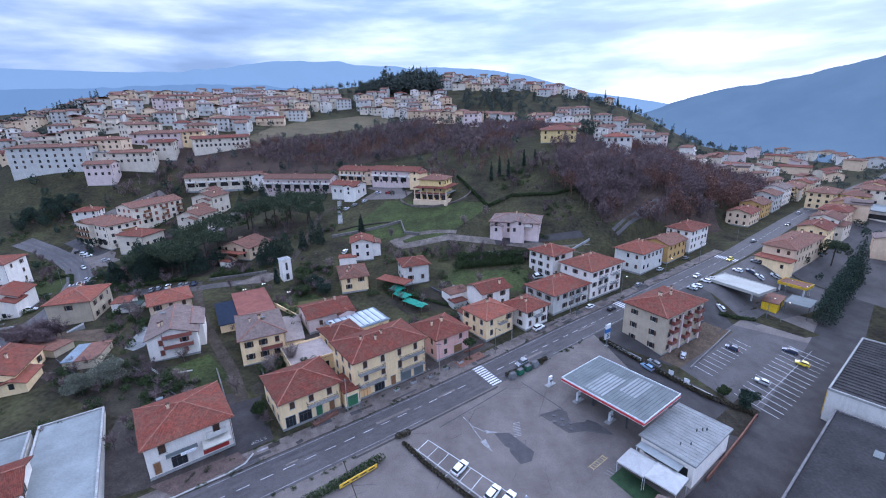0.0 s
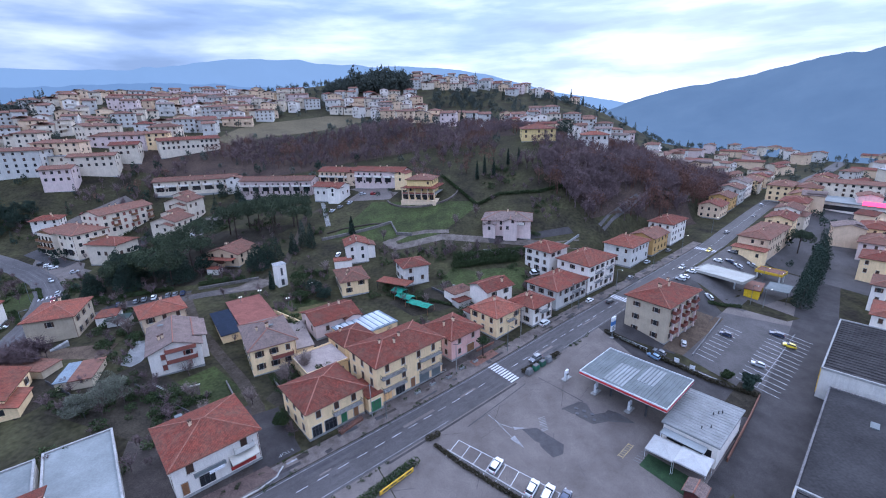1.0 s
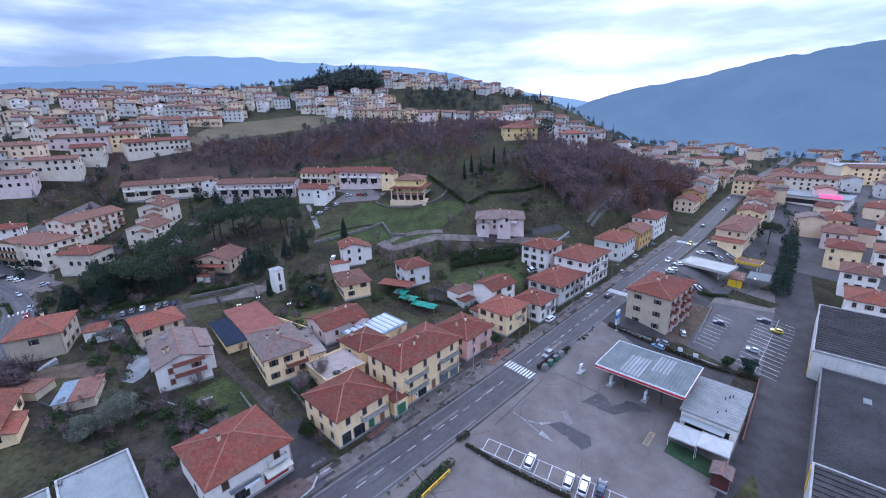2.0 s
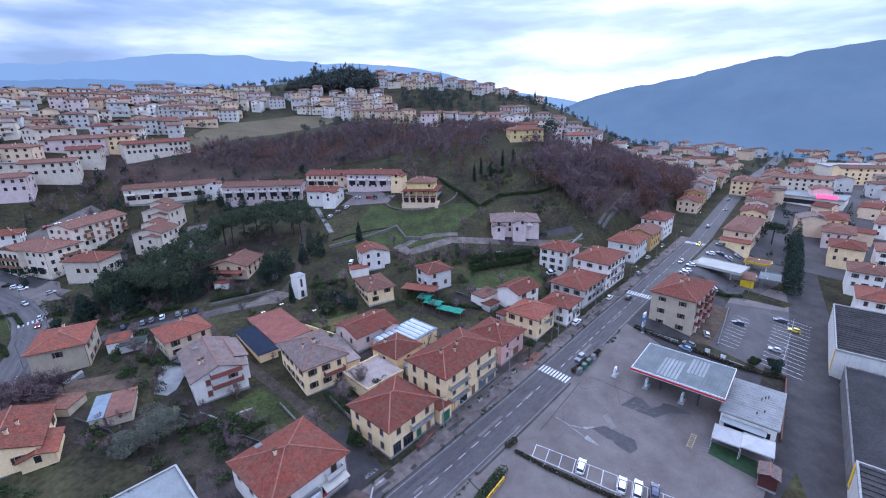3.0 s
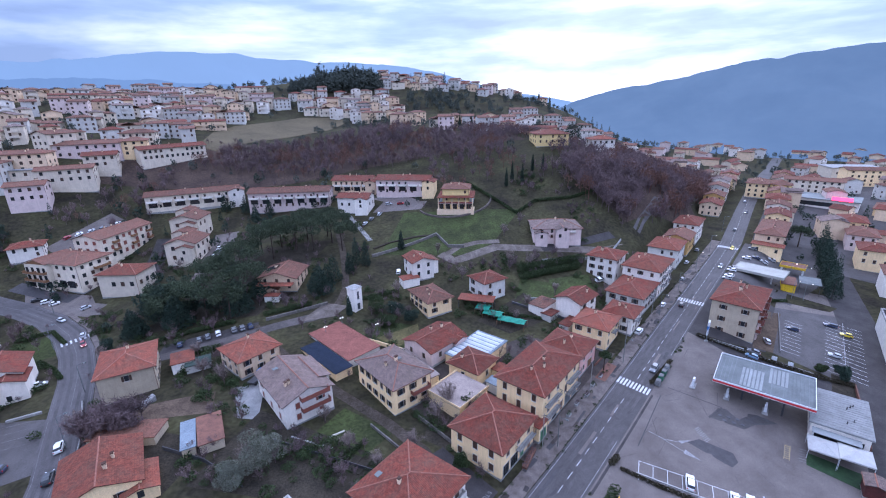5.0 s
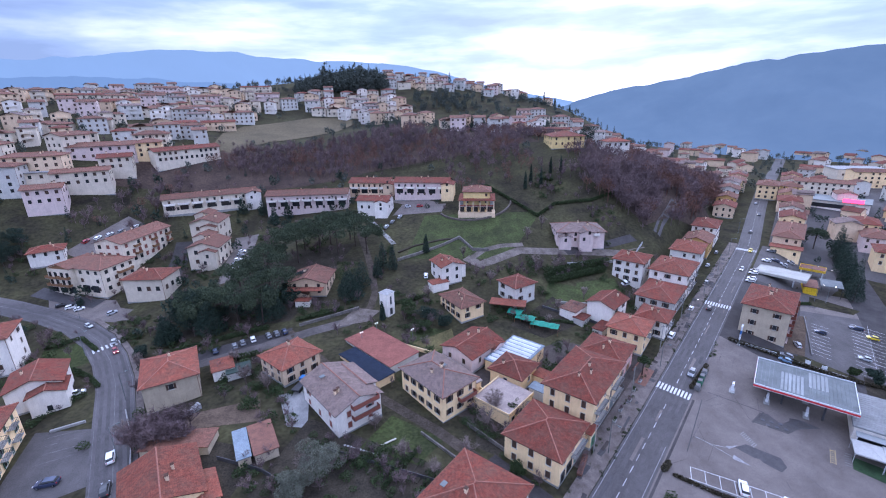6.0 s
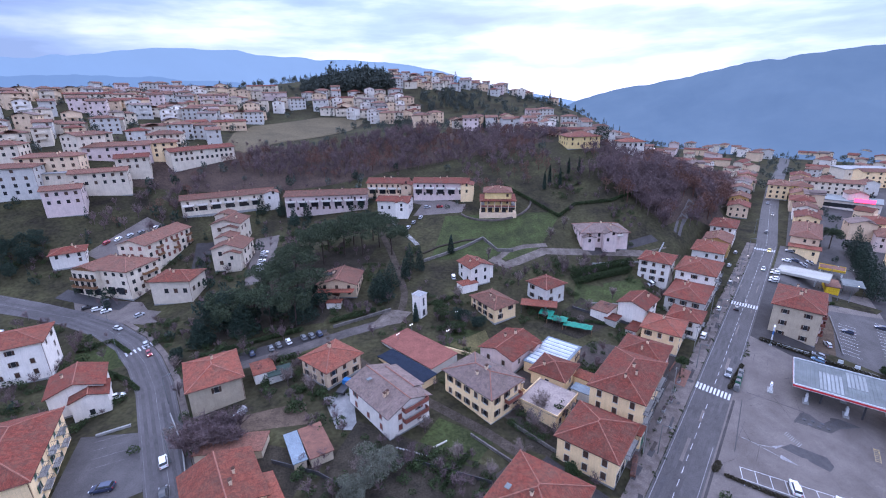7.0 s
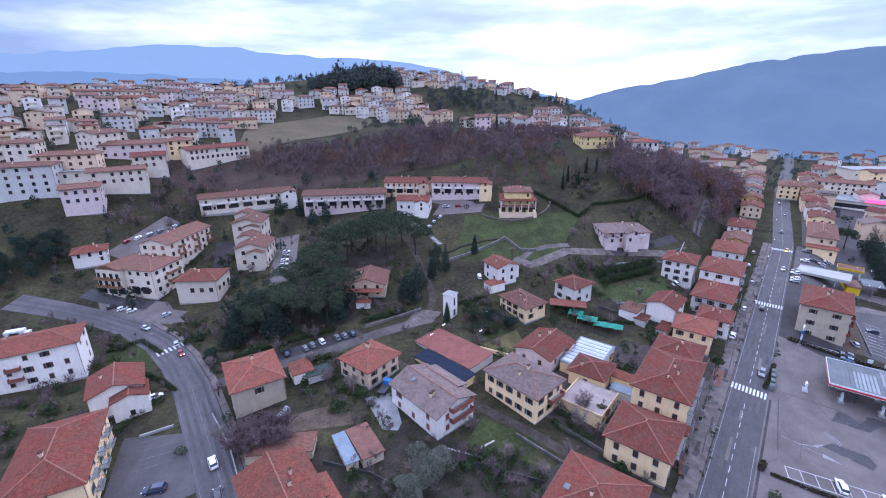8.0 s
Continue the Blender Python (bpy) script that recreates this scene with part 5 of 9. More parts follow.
for i, (pts, w, h) in enumerate(HEDGES):
    if i in (0, 1, 2, 4):
        hedge_row(pts, w * 0.8, h * (0.55 if i == 1 else 0.85), 400 + i, BROWN_HEDGE, "brownish winter hedge beside the filling station")
    else:
        hedge_row(pts, w, h, 400 + i)

# undergrowth, bushes and bare shrubs between the houses
ROUTES = [along(s, 0) for s in range(-75, 180, 4)] + [along(s, 5.5) for s in range(-75, 140, 4)] + [(a[0] + (b[0] - a[0]) * k / 6, a[1] + (b[1] - a[1]) * k / 6) for line in (VIA, LANE, CLIMB, ALLEY, TRACK) for a, b in zip(line, line[1:]) for k in range(6)]
ROUTES = np.array(ROUTES)


def off_road(x, y, gap=4.6):
    s, d = (x - 4.0) * EX + (y - 88.0) * EY, (y - 88.0) * EX - (x - 4.0) * EY
    return d > 8 and ((ROUTES[:, 0] - x) ** 2 + (ROUTES[:, 1] - y) ** 2).min() > gap * gap


SHRUB = [leaf_cloud(np.random.default_rng(80 + i), [(0, 0, 0.7, 1.0, 1.0, 0.8), (0.6, 0.3, 0.9, 0.7, 0.7, 0.7), (-0.5, 0.5, 0.6, 0.7, 0.8, 0.6)], 150, 0.36) for i in range(4)]
green_spots, brown_spots = [], []
for i in range(5600):
    x, y = rng0.uniform(-215, 45), rng0.uniform(60, 215)
    if off_road(x, y) and clear_of_houses(x, y, -0.5) and noise.noise(Vector((x / 16, y / 16, 2.0))) > (-0.05 if y < 165 else 0.12) and not (-56 < x < 10 and y > 158):
        (green_spots if rng0.random() < 0.6 else brown_spots).append((x, y, rng0.uniform(0.5, 1.5)))
for i in range(260):
    x, y = rng0.uniform(-104, -60), rng0.uniform(58, 90)
    if off_road(x, y, 3.5) and (x + 75.5) * 0.8 + (y - 69.5) * 0.6 > 2.5 and clear_of_houses(x, y, -0.5) and noise.noise(Vector((x / 7, y / 7, 5.0))) > 0.0 and not (-74 < x < -60 and 76 < y < 90):
        (green_spots if rng0.random() < 0.45 else brown_spots).append((x, y, rng0.uniform(0.7, 1.6)))
for i in range(46):
    brown_spots.append((rng0.uniform(-119, -108), rng0.uniform(91.5, 97.5), rng0.uniform(1.4, 2.4)))
for spots in (green_spots, brown_spots):
    spots[:] = [q for q in spots if not (abs((q[0] + 68) * 0.545 - (q[1] - 114.5) * 0.839) < 12 and abs((q[0] + 68) * 0.839 + (q[1] - 114.5) * 0.545) < 9.5 or -190 < q[0] < -154 and 166 < q[1] < 196)]
scatter("shrubs", "dark evergreen garden shrubs between the houses", "shrubs", green_spots, SHRUB, HEDGE, 21)
scatter("brush", "bare brown garden brush and saplings", "brush", [(x, y, s * 0.4) for x, y, s in brown_spots], BARE, TWIGS, 22)

# ---- far town: houses of the hill and valley ----
def town_house(seed, row=False):
    """A house of the town or, as a row, several under stepped roofs; its windows are too small to pick apart, so they share one mesh."""
    rng = random.Random(seed)
    L, W, st = (rng.uniform(20, 31), rng.uniform(8, 9.5), 2) if row else (rng.uniform(8.5, 14.5), rng.uniform(8, 10.5), rng.choice((2, 2, 3, 3)))
    sh = 2.65
    he = sh * st
    wall = rng.choice(("grey", "pale", "pale_pink", "peach", "pale", "white", "peach", "grey"))
    kind = "gable" if row else rng.choice(("hip", "gable", "hip", "gable_y"))
    lab = {"white": "white", "pale": "pale", "grey": "grey", "pale_pink": "pink", "peach": "peach"}[wall]
    root = thing("terrace_house" if row else "town_house", "%s-walled %s with a red-brown tile roof" % (lab, "terrace of small houses" if row else "town house"), "terrace" if row else "house", pose(0, 0, 0), "town houses")
    wx, wy = L / 2 - 0.5, W / 2 - 0.5
    pitch = radians(17)
    rise = math.tan(pitch) * (L / 2 if kind == "gable_y" else W / 2 if kind == "gable" else min(L, W) / 2)
    bm = bmesh.new()
    add_box(bm, -wx, -wy, -5.0, wx, wy, he - 0.08)
    if kind == "gable":
        for sx in (-1, 1):
            v = [bm.verts.new((sx * wx, -wy, he - 0.08)), bm.verts.new((sx * wx, wy, he - 0.08)), bm.verts.new((sx * wx, 0, he - 0.17 + rise))]
            bm.faces.new(v if sx > 0 else v[::-1])
    if kind == "gable_y":
        for sy in (-1, 1):
            v = [bm.verts.new((-wx, sy * wy, he - 0.08)), bm.verts.new((wx, sy * wy, he - 0.08)), bm.verts.new((0, sy * wy, he - 0.17 + rise))]
            bm.faces.new(v if sy < 0 else v[::-1])
    if row or rng.random() < 0.5:
        # porches and balconies stand out from the front
        units = int(L / 6) if row else 1
        for i in range(units):
            u = 2 * wx * ((i + 0.5) / units - 0.5) + rng.uniform(-0.6, 0.6)
            w = rng.uniform(1.4, 2.4)
            for fl in range(1, st):
                add_box(bm, u - w, -wy - 1.2, fl * sh - 0.2, u + w, -wy, fl * sh + 0.75)
    part("wall", bm, WALLS[wall], root)
    tiles = ROOFS[rng.choice(("old", "old", "red", "old", "brown"))]
    solid_roof("roof", L, W, he, rise, kind, tiles, root, ridge=False)
    if not row and rng.random() < 0.4:
        solid_roof("wing_roof", L * 0.45, W * 0.8, he + 0.9, rise * 0.5, "gable_y", tiles, root, ridge=False)[0].location = (rng.uniform(-0.2, 0.2) * L, -W * 0.12, 0)
    bm = bmesh.new()
    n = max(2, int(L / 3.4))
    for fl in range(st):
        for i in range(n):
            if rng.random() < 0.25:
                continue
            u = 2 * wx * ((i + 0.5) / n - 0.5)
            add_box(bm, u - 0.55, -wy - 0.05, fl * sh + 0.7, u + 0.55, -wy + 0.02, fl * sh + rng.choice((2.0, 2.0, 2.2)))
        for sx in (-1, 1):
            for u in (-wy * 0.45, wy * 0.45):
                if rng.random() < 0.4:
                    add_box(bm, sx * wx - 0.04, u - 0.5, fl * sh + 0.8, sx * wx + 0.04, u + 0.5, fl * sh + 2.0)
    tagged(part("glazing", bm, SHUTTER if rng.random() < 0.6 else DARK_GLASS, root), kind="stuff")
    return root


VARIANTS = [town_house(900 + i) for i in range(14)] + [town_house(950 + i, True) for i in range(5)]
trng = random.Random(77)
HOMES = []


PLOTS = []


def settle(x, y, heading, k):
    PLOTS.append((x, y, heading, k))
    HOMES.append((x, y))


def room_for(x, y, gap):
    return all((x - a) ** 2 + (y - b) ** 2 > gap * gap for a, b in HOMES) and clear_of_houses(x, y, gap - 8)


def inside(x, y, ring):
    odd = False
    for (x0, y0), (x1, y1) in zip(ring, ring[1:] + ring[:1]):
        if (y0 > y) != (y1 > y) and x < x0 + (y - y0) * (x1 - x0) / (y1 - y0):
            odd = not odd
    return odd


def facing(x, y):
    return -math.degrees(math.atan2(x + 45, y)) * 0.8


QUARTERS = [  # outline, spacing, share of rows, share of plots built on
    ([(-420, 420), (-300, 520), (-210, 515), (-122, 478), (-110, 412), (-138, 398), (-156, 340), (-152, 298), (-186, 262), (-200, 250), (-250, 252), (-420, 300)], 12.4, 0.24, 0.86),
    ([(-113, 466), (-27, 472), (-8, 424), (-20, 396), (-45, 384), (-92, 411)], 10.0, 0.1, 0.95),
    ([(-24, 486), (-4, 478), (60, 484), (95, 492), (100, 520), (0, 540), (-22, 530)], 10.5, 0.15, 0.95),
    ([(50, 478), (95, 462), (140, 445), (156, 470), (98, 512)], 12.5, 0.0, 0.6),
    ([(0, 300), (20, 340), (60, 380), (100, 400), (150, 345), (128, 292), (95, 262), (74, 268), (40, 290)], 15.0, 0.15, 0.85),
    ([(-30, 318), (0, 302), (20, 342), (40, 372), (-8, 405), (-24, 392)], 14.0, 0.2, 0.7),
]
for ring, gap, rows_, built in QUARTERS:
    xs, ys = [q[0] for q in ring], [q[1] for q in ring]
    y = min(ys)
    while y < max(ys):
        x = min(xs) + trng.uniform(0, gap)
        while x < max(xs):
            px, py = x + trng.gauss(0, gap * 0.14), y + trng.gauss(0, gap * 0.16) + 6 * math.sin(x / 31.0)
            as_row = trng.random() < rows_
            if inside(px, py, ring) and trng.random() < built and room_for(px, py, gap * (0.86 if not as_row else 1.15)):
                settle(px, py, facing(px, py) + trng.gauss(8 * math.sin(px / 40.0 + py / 55.0), 11), 14 + trng.randrange(5) if as_row else trng.randrange(14))
                if as_row:
                    a = radians(facing(px, py))
                    HOMES.append((px + 9 * math.cos(a), py + 9 * math.sin(a)))
                    HOMES.append((px - 9 * math.cos(a), py - 9 * math.sin(a)))
                    x += gap
            x += gap
        y += gap * 1.02
for tries in range(2600):
    s, d = trng.uniform(165, 620), trng.uniform(-230, 110)
    if -8 < d < 24:
        continue
    x, y = along(s, d)
    if wooded(x, y) > 0 or y > 470:
        continue
    if room_for(x, y, 18.0):
        settle(x, y, math.degrees(STREET) + trng.gauss(0, 14) + trng.choice((0, 0, 90)), trng.randrange(19))
# the nearer houses stand as things of their own; the rest, too far to tell apart, are one mesh
PLOTS.sort(key=lambda q: math.hypot(q[0] + 45, q[1]))
placed = set()
verts, faces, slots, coords, mats = [], [], [], [], []
for i, (x, y, heading, k) in enumerate(PLOTS):
    m = pose(x, y, ground_z(x, y) + 0.2, 0, 0, heading)
    if k not in placed:
        placed.add(k)
        VARIANTS[k].matrix_world = m
    elif i < 265:
        copy_thing(VARIANTS[k], m)
    else:
        for ch in VARIANTS[k].children:
            me, w = ch.data, m @ Matrix.Translation(ch.location)
            if me.materials[0] not in mats:
                mats.append(me.materials[0])
            o = len(verts)
            verts += [tuple(w @ q.co) for q in me.vertices]
            layer = me.uv_layers.active
            for f in me.polygons:
                faces.append([o + q for q in f.vertices])
                slots.append(mats.index(me.materials[0]))
                coords += [tuple(layer.data[q].uv) if layer else (0.0, 0.0) for q in f.loop_indices]
me = bpy.data.meshes.new("distant_houses")
me.from_pydata(verts, [], faces)
for q in mats:
    me.materials.append(q)
me.polygons.foreach_set("material_index", slots)
me.uv_layers.new(name="UVMap").data.foreach_set("uv", np.array(coords, np.float32).ravel())
tagged(new("distant_houses", me), "crowded pale houses with red-brown roofs on the far hill", "houses", kind="stuff")
# dark trees between the town's houses
TREES_FAR = [leaf_cloud(np.random.default_rng(50 + i), [(0, 0, 3.4, 2.4, 2.4, 2.2), (0.8, 0.4, 5.2, 1.7, 1.7, 1.8), (-0.9, -0.6, 4.4, 1.6, 1.8, 1.6)], 105, 1.2) for i in range(4)]
SPIRES = [leaf_cloud(np.random.default_rng(60 + i), [(0, 0, 1.5 + 1.25 * k, 1.7 - 0.27 * k, 1.7 - 0.27 * k, 0.9) for k in range(6)], 170, 0.8) for i in range(3)]
far_spots = []
for i in range(6400):
    x, y = trng.uniform(-420, 480), trng.uniform(240, 600)
    if room_for(x, y, 7) and wooded(x, y) == 0 and not inside(x, y, field) and trng.random() < 0.3:
        far_spots.append((x, y, trng.uniform(0.5, 1.0)))
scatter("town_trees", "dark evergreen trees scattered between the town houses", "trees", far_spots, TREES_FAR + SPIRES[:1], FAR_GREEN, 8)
yard_trees = []
for i in range(900):
    x, y = trng.uniform(-235, 260), trng.uniform(120, 262)
    if not (x < -118 or x > 125 or (y > 205 and x < -30)) or (x > 100 and y < 118 + 0.2 * x):
        continue
    s_, d_ = (x - 4.0) * EX + (y - 88.0) * EY, (y - 88.0) * EX - (x - 4.0) * EY
    if room_for(x, y, 8) and ((ROUTES[:, 0] - x) ** 2 + (ROUTES[:, 1] - y) ** 2).min() > 49 and not -8 < d_ < 30 * (x > 0) and trng.random() < 0.55:
        yard_trees.append((x, y, trng.uniform(0.45, 0.95)))
scatter("yard_trees", "dark evergreen trees among the outlying houses", "trees", yard_trees, TREES_FAR + SPIRES[:1], CYPRESS, 12)
grove = []
for i in range(420):
    k = trng.random()
    x = -112 + 88 * k
    grove.append((x, 474 + 30 * trng.random(), (0.9 + 1.15 * min(1.0, 1.6 * k)) * trng.uniform(0.8, 1.12) * (0.75 if x > -32 else 1.0)))
grove += [(x, 492, 2.9) for x in (-82, -56, -51, -47)]
grove += [(trng.uniform(-2, 52), trng.uniform(420, 470), trng.uniform(0.7, 1.2)) for i in range(70)] + [(trng.uniform(95, 140), trng.uniform(440, 472), trng.uniform(0.5, 0.9)) for i in range(50)]
grove += [(trng.uniform(-430, -300), trng.uniform(340, 430), trng.uniform(0.9, 1.6)) for i in range(130)]
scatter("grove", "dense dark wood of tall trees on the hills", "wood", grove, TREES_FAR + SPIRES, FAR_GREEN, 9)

# ---- mountains behind the valley ----
def mountain(name, label, crest, depth, material, foot=6.0, seed=1, bumps=3.0):
    """A ridge with spurs: crest points (x, y, z); the slope runs towards the viewer over depth metres."""
    noise.seed_set(seed)
    xs = np.array(crest, float)
    t = np.linspace(0, 1, len(xs))
    n, m = 150, 26
    u = np.linspace(0, 1, n)
    line = np.stack([np.interp(u, t, xs[:, k]) for k in range(3)], 1)
    wide = np.hanning(27)[1:-1]
    smooth = np.stack([np.convolve(np.pad(line[:, k], 12, mode="edge"), wide / wide.sum(), mode="valid") for k in range(3)], 1)
    line = smooth
    line[:, 2] += [bumps * noise.fractal(Vector((i / 9.0, seed, 0.5)), 1.0, 2.0, 4) for i in range(n)]
    verts, faces = [], []
    for i in range(n):
        tx, ty = line[min(i + 14, n - 1), :2] - line[max(i - 14, 0), :2]
        ln = math.hypot(tx, ty)
        nx_, ny_ = ty / ln, -tx / ln
        for j in range(m):
            k = j / (m - 1)
            x, y = line[i, 0] + nx_ * depth * k, line[i, 1] + ny_ * depth * k
            z = foot + (line[i, 2] - foot) * (1 - k) ** 1.25
            z += noise.fractal(Vector((x / 70, y / 70, 3.0)), 0.9, 2.0, 5) * 7 * math.sin(math.pi * min(1, k + 0.06))
            verts.append((x, y, z))
    for i in range(n - 1):
        for j in range(m - 1):
            a = i * m + j
            faces.append((a, a + 1, a + m + 1, a + m))
    me = raw_mesh(name, verts, faces, material)
    me.polygons.foreach_set("use_smooth", [True] * len(me.polygons))
    return tagged(new(name, me), label, "mountain", kind="structure")


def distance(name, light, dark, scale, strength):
    """Far slopes with haze painted in: bluish base tones, and emission that the slopes don't have."""
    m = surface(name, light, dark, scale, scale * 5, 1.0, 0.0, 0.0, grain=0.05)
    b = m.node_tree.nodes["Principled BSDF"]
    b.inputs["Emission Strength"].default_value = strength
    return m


NEAR_MT = distance("slope_with_painted_haze", (0.046, 0.058, 0.062), (0.026, 0.036, 0.042), 0.012, 0.0)
FAR_MT = distance("mountain_with_painted_haze", (0.05, 0.07, 0.10), (0.045, 0.065, 0.095), 0.004, 0.0)
# blue emission stands in for the haze in front of these slopes
for far_m, haze_glow in ((NEAR_MT, (0.104, 0.163, 0.272)), (FAR_MT, (0.215, 0.315, 0.465))):
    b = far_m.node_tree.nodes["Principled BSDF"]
    b.inputs["Emission Color"].default_value, b.inputs["Emission Strength"].default_value = (*haze_glow, 1), 1.0
mountain("mountain_side", "wooded mountain side closing the valley, blue with painted haze", [(240, 760, 30), (286, 718, 54), (359, 674, 82), (421, 627, 90), (458, 594, 103), (490, 562, 112), (526, 521, 119), (570, 461, 125), (640, 380, 132), (720, 240, 140), (760, 60, 130)], 240, NEAR_MT, 5.0, 3)
MID_MT = distance("ridge_with_painted_haze", (0.045, 0.065, 0.09), (0.04, 0.055, 0.08), 0.006, 1.0)
# the low ridge gets its haze as emission too
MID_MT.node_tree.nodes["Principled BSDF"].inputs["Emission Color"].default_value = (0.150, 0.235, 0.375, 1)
mountain("mountain_side", "low ridge behind the town plateau, blue with painted haze", [(-760, 360, 90), (-600, 480, 94), (-484, 569, 97), (-432, 606, 101), (-394, 629, 103), (-341, 655, 102), (-285, 678, 100), (-220, 698, 97), (-163, 710, 90), (-110, 716, 70)], 130, MID_MT, 20.0, 9, 2.5)
mountain("mountain_side", "far mountain range under the clouds, pale blue with painted haze", [(-1300, 100, 140), (-900, 460, 134), (-700, 620, 130), (-524, 761, 133), (-494, 779, 132), (-466, 795, 134), (-432, 812, 142), (-402, 825, 146), (-338, 851, 153), (-257, 874, 153), (-214, 884, 149), (-150, 894, 142), (-80, 898, 138), (-9, 899, 137), (50, 895, 133), (106, 888, 126), (160, 876, 106), (230, 857, 85), (330, 820, 66), (430, 780, 50)], 200, FAR_MT, 20.0, 5, 3.5)

# ---- cars ----
def loft(bm, sections):
    """Closed skin through rounded cross-sections (x, half width, z low, z high, inset at top)."""
    rings = []
    for x, w, z0, z1, ins in sections:
        r = min(0.12, (z1 - z0) * 0.3)
        pts = [(-w + 0.05, z0), (-w, z0 + r), (-w, z0 + (z1 - z0) * 0.55), (-w + ins, z1 - r * 0.3), (-w + ins + 0.12, z1), (w - ins - 0.12, z1), (w - ins, z1 - r * 0.3), (w, z0 + (z1 - z0) * 0.55), (w, z0 + r), (w - 0.05, z0)]
        rings.append([bm.verts.new((x, y, z)) for y, z in pts])
    n = len(rings[0])
    for a, b in zip(rings, rings[1:]):
        for i in range(n):
            k = (i + 1) % n
            bm.faces.new((a[i], b[i], b[k], a[k]))
    bm.faces.new(rings[0])
    bm.faces.new(rings[-1][::-1])
    bmesh.ops.recalc_face_normals(bm, faces=bm.faces[:])


PAINTS = {}


def paint(name, colour):
    if name not in PAINTS:
        m = bpy.data.materials.new(name + "_car_paint")
        m.use_nodes = True
        b = m.node_tree.nodes["Principled BSDF"]
        b.inputs["Base Color"].default_value, b.inputs["Roughness"].default_value, b.inputs["Coat Weight"].default_value = (*colour, 1), 0.35, 0.6
        PAINTS[name] = m
    return PAINTS[name]


COLOURS = {"white": (0.75, 0.75, 0.74), "silver": (0.42, 0.43, 0.45), "grey": (0.16, 0.165, 0.175), "dark blue": (0.025, 0.035, 0.075), "black": (0.02, 0.02, 0.022), "red": (0.28, 0.02, 0.025), "light blue": (0.16, 0.26, 0.38), "yellow": (0.72, 0.55, 0.04)}
TYRE = surface("black_rubber", (0.025, 0.025, 0.026), (0.018, 0.018, 0.018), 3, 20, 0.9)
RIM = surface("alloy_rim", (0.45, 0.46, 0.48), (0.35, 0.36, 0.38), 3, 20, 0.35, 0.0, 0.5, 0.6)
LAMP_WHITE = glow("headlamp_glass", (0.8, 0.82, 0.85), 0.0)
LAMP_LIT = glow("lit_headlamp", (1.0, 0.93, 0.8), 5.0)
LAMP_RED = glow("tail_lamp_glass", (0.35, 0.01, 0.01), 0.0)
LAMP_RED_LIT = glow("lit_tail_lamp", (1.0, 0.06, 0.05), 5.0)
CAR_SHAPES = {
    "hatchback": ([(-1.9, 0.62, 0.42, 0.72, 0.03), (-1.8, 0.80, 0.26, 0.92, 0.05), (-0.8, 0.86, 0.22, 0.97, 0.05), (0.7, 0.86, 0.22, 0.96, 0.05), (1.5, 0.83, 0.24, 0.84, 0.06), (1.9, 0.72, 0.28, 0.74, 0.08), (2.0, 0.55, 0.36, 0.62, 0.08)],
                  [(-1.72, 0.70, 0.90, 0.98, 0.02), (-1.45, 0.72, 0.90, 1.36, 0.12), (-0.6, 0.74, 0.90, 1.47, 0.16), (0.25, 0.74, 0.90, 1.43, 0.16), (0.95, 0.72, 0.90, 1.00, 0.05)]),
    "estate": ([(-2.3, 0.65, 0.42, 0.75, 0.03), (-2.2, 0.82, 0.26, 0.95, 0.05), (-1.0, 0.88, 0.22, 0.98, 0.05), (0.8, 0.88, 0.22, 0.97, 0.05), (1.7, 0.85, 0.24, 0.86, 0.06), (2.15, 0.74, 0.28, 0.74, 0.08), (2.25, 0.55, 0.36, 0.62, 0.08)],
               [(-2.15, 0.70, 0.92, 1.0, 0.02), (-1.95, 0.73, 0.92, 1.38, 0.12), (-0.8, 0.76, 0.92, 1.48, 0.16), (0.2, 0.76, 0.92, 1.45, 0.16), (1.05, 0.74, 0.92, 1.02, 0.05)]),
    "van": ([(-2.5, 0.8, 0.4, 1.0, 0.03), (-2.45, 0.95, 0.3, 1.2, 0.03), (0.8, 0.96, 0.28, 1.2, 0.03), (1.9, 0.94, 0.3, 1.12, 0.05), (2.4, 0.8, 0.34, 0.9, 0.08)],
            [(-2.44, 0.90, 1.15, 1.9, 0.06), (-2.3, 0.92, 1.15, 2.1, 0.1), (0.6, 0.92, 1.15, 2.1, 0.12), (1.1, 0.92, 1.15, 1.95, 0.14), (1.95, 0.88, 1.1, 1.2, 0.05)]),
}


